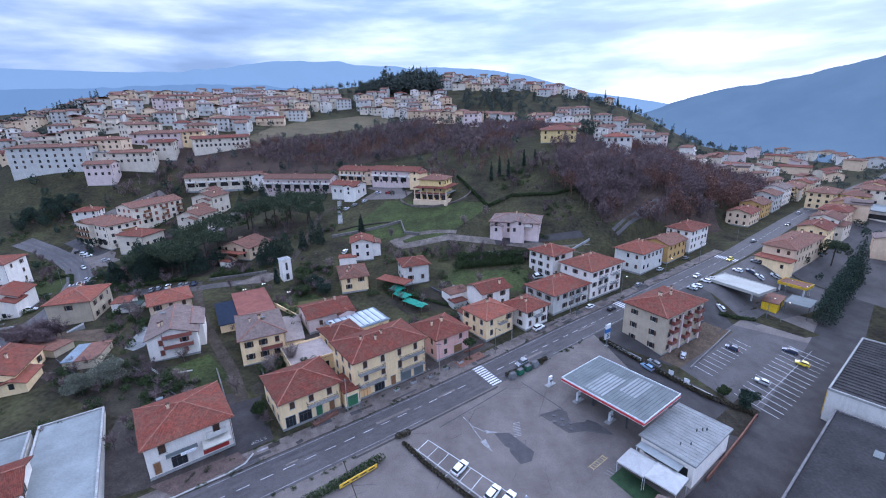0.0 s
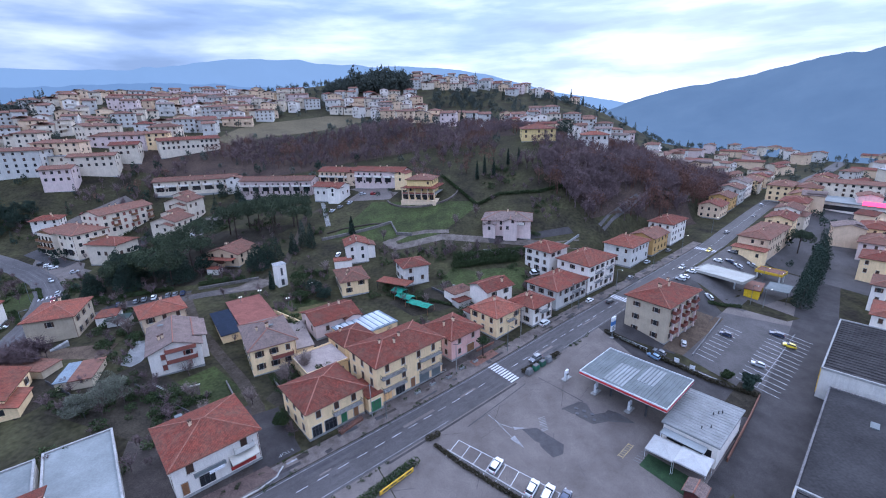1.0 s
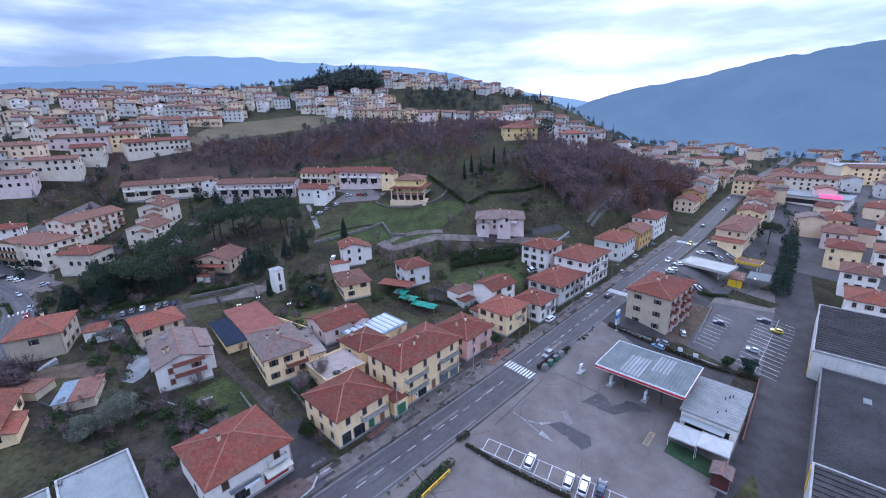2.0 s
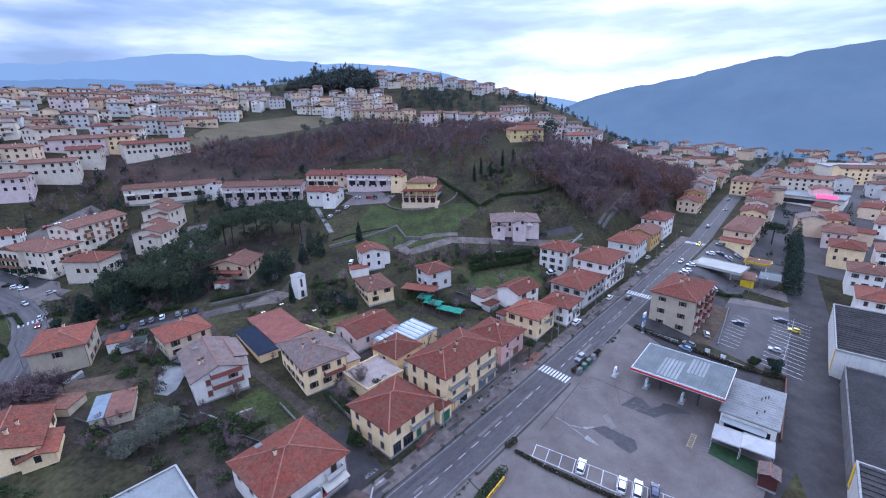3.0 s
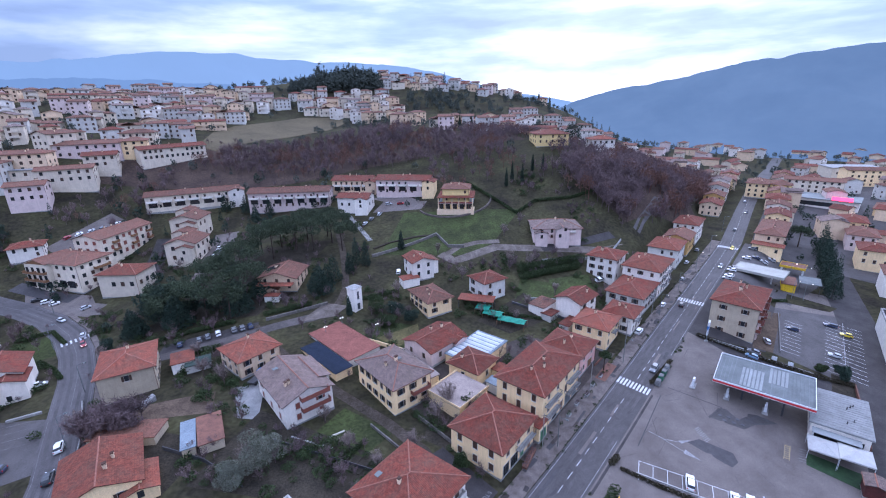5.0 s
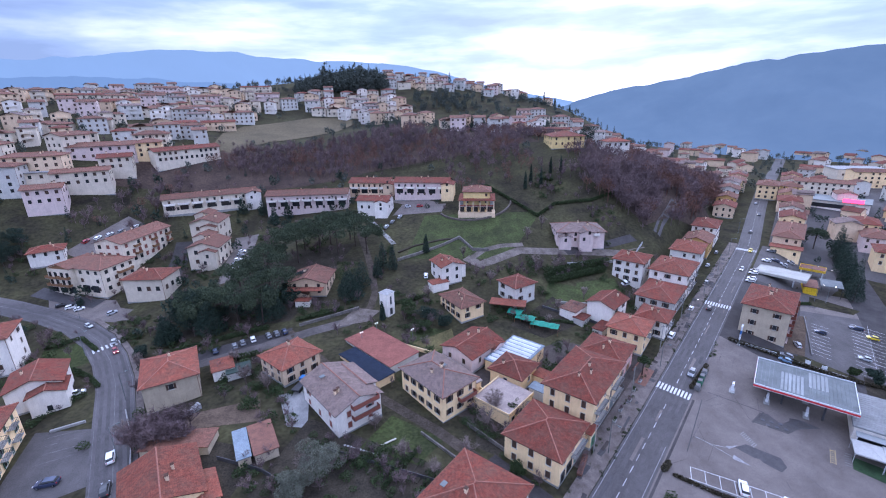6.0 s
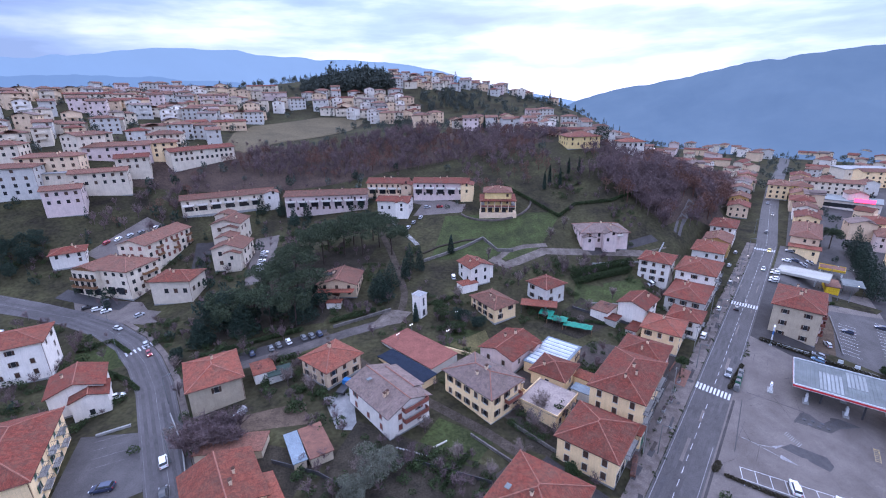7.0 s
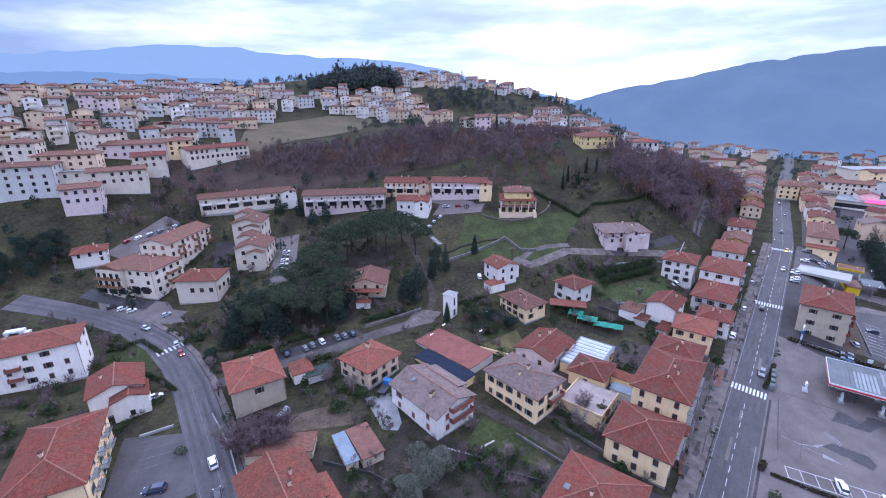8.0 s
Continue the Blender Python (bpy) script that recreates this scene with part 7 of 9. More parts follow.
def pylon_sign(x, y):
    root = thing("price_sign", "tall white filling station sign with blue panels", "sign", pose(x, y, ground_z(x, y), 0, 0, 38))
    part("foot", box(-0.5, -0.4, -0.2, 0.5, 0.4, 0.25), CONCRETE, root)
    part("mast", box(-0.16, -0.12, 0.2, 0.16, 0.12, 2.6), METAL, root)
    part("panel", box(-0.95, -0.18, 2.2, 0.95, 0.18, 6.4), WHITE_METAL, root)
    part("panel_band", box(-0.97, -0.2, 4.0, 0.97, 0.2, 5.2), BLUE_METAL, root)
    for i in range(3):
        part("price_bar", box(-0.6, -0.2, 2.6 + 0.42 * i, 0.6, 0.2, 2.85 + 0.42 * i), METAL_DARK, root)


pylon_sign(36.8, 101.6)
part_bins = [("grey", (0.2, 0.2, 0.2)), ("green", (0.03, 0.13, 0.075)), ("dark green", (0.03, 0.09, 0.06)), ("grey", (0.22, 0.23, 0.24))]
for i, (nm, colr) in enumerate(part_bins):
    x, y = 10.6 + 2.0 * i, 87.4 + 1.55 * i
    root = thing("recycling_bin", "large %s street recycling bin beside the hedge" % nm, "bin", pose(x, y, ground_z(x, y), 0, 0, ST), "recycling bins")
    bm = bmesh.new()
    loft(bm, [(-0.85, 0.55, 0.15, 1.2, 0.1), (-0.7, 0.62, 0.12, 1.45, 0.15), (0.7, 0.62, 0.12, 1.45, 0.15), (0.85, 0.55, 0.15, 1.2, 0.1)])
    part("body", bm, surface(nm.replace(" ", "_") + "_bin_plastic", colr, tuple(k * 0.75 for k in colr), 2, 15, 0.5), root)
    part("lid", box(-0.75, -0.5, 1.44, 0.75, 0.5, 1.55), METAL_DARK, root)

# ---- large sheds and flat roofs ----
def warehouse(label, a, heading, L, D, top, wall, roof, ribs, edge=KERB, name="warehouse"):
    """a: its corner nearest the road; L along heading, D to the right of it."""
    x, y = a
    root = thing(name, label, "warehouse", pose(x, y, -5.0, 0, 0, heading))
    h = top + 5.0
    part("wall", box(0.1, -D + 0.1, -3, L - 0.1, -0.1, h - 0.3), wall, root)
    part("roof", box(0.2, -D + 0.2, h - 0.3, L - 0.2, -0.2, h - 0.05), roof, root)
    for x0, y0, x1, y1 in ((0, -0.35, L, 0), (0, -D, L, -D + 0.35), (0, -D + 0.351, 0.35, -0.351), (L - 0.35, -D + 0.351, L, -0.351)):
        part("parapet", box(x0, y0, h - 0.3, x1, y1, h + 0.25), edge, root)
    me = None
    for i in range(ribs):
        ob = part("rib", box(-0.22, -D + 0.5, h - 0.05, 0.22, -0.5, h + 0.13), roof, root) if me is None else new("rib", me)
        me = me or ob.data
        ob.parent = root
        ob.location = (0.9 + (L - 1.8) * i / max(1, ribs - 1), 0, 0)
    return root


SLATE = surface("dark_fibre_cement", (0.066, 0.060, 0.060), (0.034, 0.031, 0.031), 0.25, 4, 0.9, 0.15, 0.15)
FELT = surface("grey_roofing_felt", (0.052, 0.049, 0.050), (0.026, 0.024, 0.025), 0.12, 2, 0.9, 0.1, 0.15, grain=0.2)
WHITE_MEMBRANE = surface("white_roof_membrane", (0.235, 0.25, 0.245), (0.15, 0.16, 0.158), 0.14, 3, 0.8, 0.1, 0.2, grain=0.1)
wa = warehouse("warehouse with a ribbed dark roof and yellow corner trim", (77.6, 81.0), 41.5, 34, 40, 2.0, WALLS["grey"], SLATE, 22)
part("corner_trim", box(0.1, -0.09, 0.5, 1.1, 0.06, 6.6), YELLOW_PAINT, wa)
wc = warehouse("nearer warehouse with a ribbed dark roof and yellow trim", (23.6, 30.2), 41.5, 30, 40, 1.0, WALLS["grey"], SLATE, 20)
part("corner_trim", box(28.6, -0.09, 0.5, 30.06, 0.06, 5.6), YELLOW_PAINT, wc)
DARK_WALL = surface("dark_grey_render", (0.20, 0.19, 0.19), (0.13, 0.12, 0.12), 0.4, 6, streak=0.35)
wb = warehouse("low warehouse with a flat grey felt roof", (46.2, 50.3), 41.5, 41.5, 40, -0.9, DARK_WALL, FELT, 0, DARK_WALL)
part("skylight", box(30.0, -9.0, 4.05, 32.4, -7.6, 4.25), METAL, wb)
part("vent_box", box(29.2, -15.5, 4.05, 31.8, -12.8, 4.7), METAL, wb)
part("duct", box(30.5, -20.0, 4.05, 31.1, -15.5, 4.4), METAL, wb)
bl = warehouse("workshop with a white membrane roof beside the white house", (-75.5, 69.5), -53, 34, 10.5, 4.0, WALLS["grey"], WHITE_MEMBRANE, 0)
bl.location.z = -1.0
bl2 = warehouse("workshop with a white membrane roof and raised edge", (-83.5, 61.5), -53, 30, 10.0, 4.5, WALLS["white"], WHITE_MEMBRANE, 0)
bl2.location.z = -0.4
for ob in (bl, bl2):
    for ch in ob.children:
        ch.location.z += -4.0 if ob is bl else -4.6
br2 = house("house", "brick-red tiled house at the workshop yard", (-77.5, 45.5), 37, 14.0, 10.0, 6.2, "gable", 18, "white", "red", 2, (3, 2), SHUTTER, 0.5, seed=91, chimneys=0)

# ---- shops and houses across the street ----
sx_, sy_ = along(146, -13.2)
house("restaurant", "street block with a red tile roof and a red awning roof", (sx_, sy_), ST, 30, 11.5, 10.0, "hip", 18, "peach", "old", 2, (8, 3), SHUTTER, 0.4, seed=93, category="restaurant", base=3.2)
ax, ay = along(128.2, -13.6)
house("porch", "low shop porch with a bright red tile roof", (ax, ay), ST, 6.5, 12.0, 6.6, "shed", 3, "cream", "orange", 1, (0, 3), None, 0, seed=94, chimneys=0, category="porch", base=2.2)
for s, d, L, W, e, wl_, tl in ((172, -12.5, 16, 11, 11.5, "cream", "red"), (190, -11, 14, 11, 12.5, "white", "old"), (209, -9, 16, 12, 13.0, "peach", "red"), (228, -8, 15, 12, 13.5, "cream", "old"), (247, -7.0, 16, 12, 15, "yellow", "old"), (270, -6, 18, 12, 15, "white", "old"), (292, -5, 16, 12, 15, "cream", "red"),
                               (178, 18, 15, 11, 12, "peach", "red"), (196, 20, 15, 11, 13.5, "ochre", "old"), (214, 22, 14, 12, 15.5, "grey", "old"), (232, 24, 15, 12, 16.5, "white", "brown"), (252, 24, 16, 12, 15, "cream", "old"), (274, 25, 16, 12, 15, "peach", "red")):
    x, y = along(s, d)
    house("street_house", "%s street house with a tiled roof" % {"ochre": "ochre", "cream": "cream", "white": "white", "peach": "peach", "yellow": "yellow", "grey": "grey"}[wl_], (x, y), ST + 4, L, W, e, "hip" if s % 2 else "gable", 18, wl_, tl, 3 if e > 12 else 2, (4, 3), SHUTTER, 0.4, seed=int(s), category="house", base=ground_z(x, y) - 0.2)
sm_root = thing("supermarket", "long low white shop building with a red lit sign", "shop", pose(190, 221, 6.5, 0, 0, -56.5))
part("wall", box(-1, -1, -3, 36, 16, 4.2), WALLS["white"], sm_root)
part("roof", box(-1.5, -2, 4.2, 36.5, 16.5, 4.7), WHITE_MEMBRANE, sm_root)
part("shop_window", box(2, -1.08, 0.5, 30, -1.0, 2.8), DARK_GLASS, sm_root)
part("lit_sign", box(24, -2.2, 4.6, 33, -1.9, 6.6), glow("red_sign_light", (1.0, 0.05, 0.12), 3.0), sm_root)
for x, y, a, L, W, e, wl_, tl in ((137, 121, 41, 13, 11, 4.5, "white", "old"), (121, 104, 41, 14, 12, 3.0, "white", "orange"), (155, 143, 41, 14, 12, 5.5, "cream", "red"), (168, 135, 41, 15, 12, 5, "white", "old"), (172, 161, 41, 18, 12, 6, "pale_pink", "old"), (186, 176, 41, 16, 12, 7.5, "cream", "red"), (200, 160, 30, 20, 12, 8, "white", "old"), (222, 185, 30, 20, 12, 9, "cream", "old"), (152, 112, 41, 14, 12, 3.5, "white", "red")):
    house("house", "%s two-storey house with a tiled roof behind the back road" % wl_.replace("_", " "), (x, y), a, L, W, e, "hip", 19, wl_, tl, 2, (3, 3), SHUTTER, 0.4, seed=int(x + y), base=e - 6.4)
CREAM_SHEET = surface("cream_painted_sheet", (0.40, 0.385, 0.34), (0.30, 0.29, 0.26), 0.3, 4, 0.7, 0.05, 0.2, grain=0.12)
canopy("slim cream flat canopy of a second filling station", (91.0, 136.6), -59, 16.5, 10, 4.3, CREAM_SHEET, None, CREAM_SHEET, [(-4, 0), (4, 0)], False)
YELLOW_FASCIA = surface("yellow_fascia", (0.72, 0.47, 0.03), (0.58, 0.37, 0.03), 0.6, 6, 0.5)
canopy("small wash canopy with a yellow fascia", (112.6, 141.8), -55, 8.5, 6, ground_z(112.6, 141.8) + 3.9, YELLOW_FASCIA, None, RUST, [(-3.5, -2.3), (3.5, -2.3), (-3.5, 2.3), (3.5, 2.3)], False)
k2 = thing("kiosk", "small yellow filling station kiosk with a flat roof", "kiosk", pose(98.8, 131.3, ground_z(98.8, 131.3), 0, 0, 44))
part("wall", box(-4.4, -2.1, -1.5, 4.4, 2.1, 2.8), surface("bright_yellow_panel", (0.75, 0.5, 0.02), (0.62, 0.4, 0.02), 0.6, 6), k2)
part("roof", box(-4.7, -2.4, 2.8, 4.7, 2.4, 3.05), RUST, k2)
part("door", box(-0.5, -2.16, -0.1, 0.5, -2.1, 2.0), DARK_GLASS, k2)
tagged(patch("verge", [(86.5, 121), (96.9, 113.4), (102.6, 115.2), (93.8, 126.8)], 0.06, GRASS), "grass bank below the second filling station", "verge", kind="structure")
tagged(patch("forecourt", [along(88, -5), along(132, -5), along(132, -38), along(84, -26)], 0.04, LOT), "asphalt forecourt of the second filling station", "forecourt", kind="structure")


# ---- street lamps ----
BULB = glow("lamp_bulb", (1.0, 0.86, 0.66), 7.0)
GLOBE = glow("frosted_lamp_globe", (1.0, 0.93, 0.82), 1.2)


def street_lamp(x, y, h, heading, lit=True, globe=False):
    root = thing("street_lamp", "grey metal street lamp with a lit head" if lit else "grey metal street lamp on the verge", "street lamp", pose(x, y, ground_z(x, y), 0, 0, heading), "street lamps")
    bm = bmesh.new()
    tube(bm, (0, 0, -0.3), (0, 0, h), 0.09, 0.05, 8)
    part("pole", bm, METAL, root)
    if globe:
        for sx in (-0.35, 0.35):
            bm = bmesh.new()
            bmesh.ops.create_icosphere(bm, subdivisions=2, radius=0.17, matrix=Matrix.Translation((sx, 0, h)))
            part("globe", bm, GLOBE, root, smooth=True)
    else:
        bm = bmesh.new()
        tube(bm, (0, 0, h - 0.05), (0, -1.3, h + 0.15), 0.05, 0.04, 6)
        part("arm", bm, METAL, root)
        head = part("lamp_head", box(-0.14, -1.9, h + 0.08, 0.14, -1.2, h + 0.24), METAL, root)
        part("bulb", box(-0.1, -1.8, h + 0.03, 0.1, -1.3, h + 0.075), BULB if lit else WHITE_METAL, head)


for s, d, lit in [(-30, 5.2, 0), (8, 5.3, 0), (40, 5.3, 1), (62, 5.3, 1), (88, 5.3, 1), (112, 5.3, 1), (146, 6.5, 1)]:
    x, y = along(s, d)
    street_lamp(x, y, 7.5, ST, bool(lit))
for x, y in ((106.5, 137.5), (108.7, 133.6), (92.2, 123.6), (95.3, 121.8)):
    street_lamp(x, y, 7, 20)
for x, y in ((-66.5, 127), (-56.5, 122.5), (-51.5, 131.5), (-71, 123)):
    street_lamp(x, y, 2.6, 30, True, True)
for x, y in ((-150, 141), (-128, 113), (-121, 92), (-163, 166)):
    street_lamp(x, y, 7.5, 120, False)

# ---- details of the street houses ----
GREEN_DOOR = surface("green_painted_door", (0.06, 0.20, 0.09), (0.045, 0.15, 0.07), 1, 10, 0.5)
SHOP_LIT = glow("lit_shop_interior", (0.55, 0.33, 0.15), 0.22)
SHOP_DARK = DARK_GLASS
WOOD = surface("brown_wood_boards", (0.26, 0.13, 0.06), (0.18, 0.09, 0.045), 1.5, 12, 0.6)
RED_CLOTH = surface("red_awning_cloth", (0.42, 0.05, 0.04), (0.33, 0.04, 0.035), 1, 10, 0.8)


def flat_uv(ob):
    """UVs in metres over a flat roof, so that its tiles lie in rows."""
    layer = ob.data.uv_layers.new(name="UVMap")
    for loop in ob.data.loops:
        layer.data[loop.index].uv = ob.data.vertices[loop.vertex_index].co.xy


def front_panel(h, side, u, z, w, hgt, name, mat, label="", depth=0.07):
    root, wx, wy, he, sh = h
    ob = part(name, box(-w / 2, -depth, -hgt / 2, w / 2, 0.02, hgt / 2), mat, root, label)
    ob.matrix_local = side_pose(side, wx, wy, u, z)
    bm = bmesh.new()
    for x0, z0, x1, z1 in ((-w / 2 - 0.1, hgt / 2, w / 2 + 0.1, hgt / 2 + 0.12), (-w / 2 - 0.1, -hgt / 2, -w / 2, hgt / 2), (w / 2, -hgt / 2, w / 2 + 0.1, hgt / 2)):
        add_box(bm, x0, -depth - 0.03, z0, x1, 0.02, z1)
    part("surround", bm, STONE, ob)
    if name == "shop_window":
        bm = bmesh.new()
        for k in range(1, 3):
            add_box(bm, -w / 2 + w * k / 3 - 0.035, -depth - 0.03, -hgt / 2, -w / 2 + w * k / 3 + 0.035, -depth + 0.01, hgt / 2)
        add_box(bm, -w / 2, -depth - 0.032, hgt * 0.22, w / 2, -depth + 0.01, hgt * 0.22 + 0.07)
        part("glazing_bar", bm, METAL_DARK, ob)
    return ob


def house_balcony(h, side, u, z, w, rail=METAL_DARK, depth=1.1):
    root, wx, wy, he, sh = h
    return balcony(root, side_pose(side, wx, wy, u, z), w, depth, rail)


for u, w, n, m in ((-5.6, 1.0, "door", WOOD), (-2.2, 2.4, "shop_window", SHOP_DARK), (3.2, 3.0, "shop_window", SHOP_DARK)):
    front_panel(w1, "front", u, 1.35, w, 2.4, n, m)
AWNING = surface("cream_awning_cloth", (0.50, 0.46, 0.39), (0.40, 0.37, 0.32), 0.8, 8, 0.8, grain=0.12)
ob = part("sign_canopy", box(-2.5, -1.1, -0.12, 2.5, 0, 0.1), CONCRETE, w1[0], "grey concrete canopy over the shop door")
ob.matrix_local = side_pose("front", w1[1], w1[2], -1.6, 3.2)
part("railing", box(-2.5, -1.08, 0.1, 2.5, -1.02, 0.7), METAL, ob)
part("sign_board", box(-0.3, -1.2, -0.55, 2.2, -1.12, 0.05), WHITE_METAL, ob)
bm = bmesh.new()
rim = [(0.0, 0.0), (-1.7, -0.75), (-1.7, -0.95), (0.0, -0.06)]
ends = [[bm.verts.new((x, y, z)) for y, z in rim] for x in (-2.4, 2.4)]
for i in range(4):
    k = (i + 1) % 4
    bm.faces.new((ends[0][i], ends[0][k], ends[1][k], ends[1][i]))
bm.faces.new(ends[0][::-1])
bm.faces.new(ends[1])
bmesh.ops.recalc_face_normals(bm, faces=bm.faces[:])
ob = part("awning", bm, AWNING, w1[0], "cream cloth awning over the shop window")
ob.matrix_local = side_pose("front", w1[1], w1[2], 4.0, 3.2)
ob = part("shop_panel", box(-2.2, -0.12, 0, 2.2, 0.02, 0.8), RED_CLOTH, w1[0], "red shop front panel")
ob.matrix_local = side_pose("front", w1[1], w1[2], 3.8, 0.2)
house_balcony(w1, "front", 4.2, 3.75, 3.4, WALLS["grey"], 1.0)
for u, w, n, m in ((-4.6, 2.0, "shop_window", SHOP_DARK), (-1.6, 2.6, "shop_window", SHOP_DARK), (1.4, 1.3, "door", GREEN_DOOR), (4.2, 1.1, "door", WOOD)):
    front_panel(y1, "front", u, 1.35, w, 2.4, n, m)
house_balcony(y1, "front", 2.2, 3.25, 6.5)
gs = house("shop", "small green-fronted shop between two cream houses", (-27.4, 79.0), 38.5, 4.0, 7.5, 3.9, "shed", 6, "cream", "red", 1, (0, 0), None, 0, chimneys=0, over=0.2, category="shop")
front_panel(gs, "front", 0, 1.4, 2.4, 2.5, "shop_window", GREEN_DOOR)
for u in (-7.0, -3.4):
    front_panel(y2, "front", u, 1.35, 2.5, 2.4, "shop_window", SHOP_LIT if u < -5 else SHOP_DARK)
for u, w in ((0.2, 1.2), (3.6, 2.8), (7.2, 2.6)):
    front_panel(y2, "front", u, 1.35, w, 2.4, "door" if w < 2 else "roller_shutter", WOOD if w < 2 else METAL)
for z in (3.05, 6.1):
    house_balcony(y2, "front", -5.2, z, 6.4)
    house_balcony(y2, "front", 5.4, z, 6.4)
front_panel(pk, "front", 1.5, 1.2, 2.6, 2.2, "garage_door", WOOD)
house_balcony(ye, "front", 0.5, 3.6, 3.0)
house_balcony(w4, "front", 0.0, 3.3, 3.0)
house_balcony(l7, "front", 2.0, 3.4, 3.2)
for z in (3.4, 6.6):
    house_balcony(h8, "front", -2.5, z, 3.4)
    house_balcony(h8, "front", 3.8, z, 3.4)
for z in (2.75, 5.4):
    house_balcony(gr, "front", 1.2, z, 6.4, SHUTTER_RED, 1.3)
for z in (3.0,):
    house_balcony(gh, "front", 1.8, z + 0.3, 5.0, SHUTTER_RED, 1.3)
for z in (3.0, 6.2, 8.6):
    for u in (-5.6, 0.4, 6.0):
        house_balcony(pal, "front", u, z, 2.6, SHUTTER_RED, 1.2)
for u in (-5.8, -1.8, 2.6, 7.4):
    ob = part("pier", box(-0.3, -0.5, -4.5, 0.3, 0, 5.2), WALLS["pale_pink"], pal[0])
    ob.matrix_local = side_pose("front", pal[1], pal[2], u, 4.8)
for z in (2.9, 5.8):
    for u in (-8.6, -3.2):
        balcony(sa[0], pose(u, -8.91, z), 5.0, 1.2, WOOD)
        for k in (-1.3, 1.3):
            far_window(sa[0], pose(u + k, -8.91, z + 1.15), (1.3, 2.1, "", None))
    house_balcony(sa, "right", 2.0, z, 6.0, WOOD, 1.3)
    for u in (-12, -8, 3):
        house_balcony(wl, "front", u, z, 3.0, SHUTTER_RED, 1.2)
for z in (3.0, 6.0):
    for u in (-6, 0, 6):
        house_balcony(rl, "right", u, z, 3.0, METAL_DARK, 1.2)
pr, pwx, pwy, phe, psh = og
skirt, pts_ = solid_roof("porch_roof", 2 * pwx + 4.6, 2 * pwy + 4.6, 5.5, 1.9, "hip", ROOFS["red"], pr)
part("loggia_floor", box(-pwx - 1.9, -pwy - 1.9, 2.6, pwx + 1.9, pwy + 0.4, 2.85), CONCRETE, pr)
for y in (-pwy - 1.95,):
    part("parapet", box(-pwx - 1.9, y, 2.85, pwx + 1.9, y + 0.1, 3.55), SHUTTER_RED, pr)
part("podium", box(-pwx - 2.3, -pwy - 2.3, -4.0, pwx + 2.3, pwy + 0.5, 0.0), WALLS["peach"], pr, "peach podium under the porch")
for i in range(6):
    x = -pwx - 1.9 + i * (2 * pwx + 3.4) / 5
    part("porch_column", box(x, -pwy - 2.0, 0.0, x + 0.4, -pwy - 1.6, 5.5), WALLS["peach"], pr)
for i in range(5):
    x = -pwx - 1.5 + i * (2 * pwx + 3.4) / 5
    part("dark_arch", box(x, -pwy - 0.06, 0.0, x + 1.9, -pwy + 0.02, 2.3), DARK_GLASS, pr)


def wing(h, x, y, L, W, top, pitch, wall, tiles, kind="gable_y", windows=(), opening=None):
    """A lower or higher roofed part of a house, beside or before its main block; windows are (u, z) on its front."""
    root = h[0]
    rise = math.tan(radians(pitch)) * (L / 2 if kind == "gable_y" else W / 2)
    wx, wy = L / 2 - 0.4, W / 2 - 0.4
    bm = bmesh.new()
    add_box(bm, -wx, -wy, -3.0, wx, wy, top - 0.08)
    for s in (-1, 1):
        if kind == "gable_y":
            v = [bm.verts.new((-wx, s * wy, top - 0.08)), bm.verts.new((wx, s * wy, top - 0.08)), bm.verts.new((0, s * wy, top - 0.17 + rise))]
            bm.faces.new(v if s < 0 else v[::-1])
        elif kind == "gable":
            v = [bm.verts.new((s * wx, -wy, top - 0.08)), bm.verts.new((s * wx, wy, top - 0.08)), bm.verts.new((s * wx, 0, top - 0.17 + rise))]
            bm.faces.new(v if s > 0 else v[::-1])
    ob = part("wing", bm, WALLS[wall], root)
    ob.location = (x, y, 0)
    roof, pts = solid_roof("wing_roof", L, W, top, rise, kind, ROOFS[tiles], root)
    roof.location = (x, y, 0)
    for u, z in windows:
        far_window(ob, pose(u, -wy - 0.001, z), (1.0, 1.4, "", None))
    return ob


def terrace_front(h, n, z, depth=1.4):
    """Dark panels for the shade in the ground-floor porches, and board-fronted balconies above, one for each dwelling.
    """
    root, wx, wy, he, sh = h
    for i in range(n):
        u = 2 * wx * ((i + 0.5) / n - 0.5)
        w = 2 * wx / n
        # no recess is cut: a flat dark panel paints the porch's shade
        ob = part("porch_opening", box(-w * 0.3, -0.1, 0.1, w * 0.3, 0.02, 2.3), DARK_GLASS, root)
        ob.matrix_local = side_pose("front", wx, wy, u, z - 2.6)
        balcony(root, side_pose("front", wx, wy, u, z), w * 0.8, depth, WALLS["white"])


for h, n in ((r3, 7), (r4, 7), (r5, 4), (r6, 5)):
    terrace_front(h, n, h[3] - 2.9)
wing(r6, 13.0, -3.0, 6.5, 9.0, r6[3] - 0.6, 17, "cream", "red", "gable_y", ((0, 4.0), (0, 7.0)))
wing(r5, 10.0, -3.0, 6.0, 9.0, r5[3] - 0.6, 17, "peach", "red", "gable_y", ((0, 4.0), (0, 6.5)))
wing(r3, 19.0, -2.5, 8.0, 9.0, r3[3] - 0.2, 17, "white", "old", "gable_y", ((-1, 4.2), (1, 6.6)))
wing(sm, 4.5, -4.0, 6.5, 6.0, sm[3] - 0.4, 17, "white", "red", "gable_y", ((0, 3.4), (0, 5.4)))
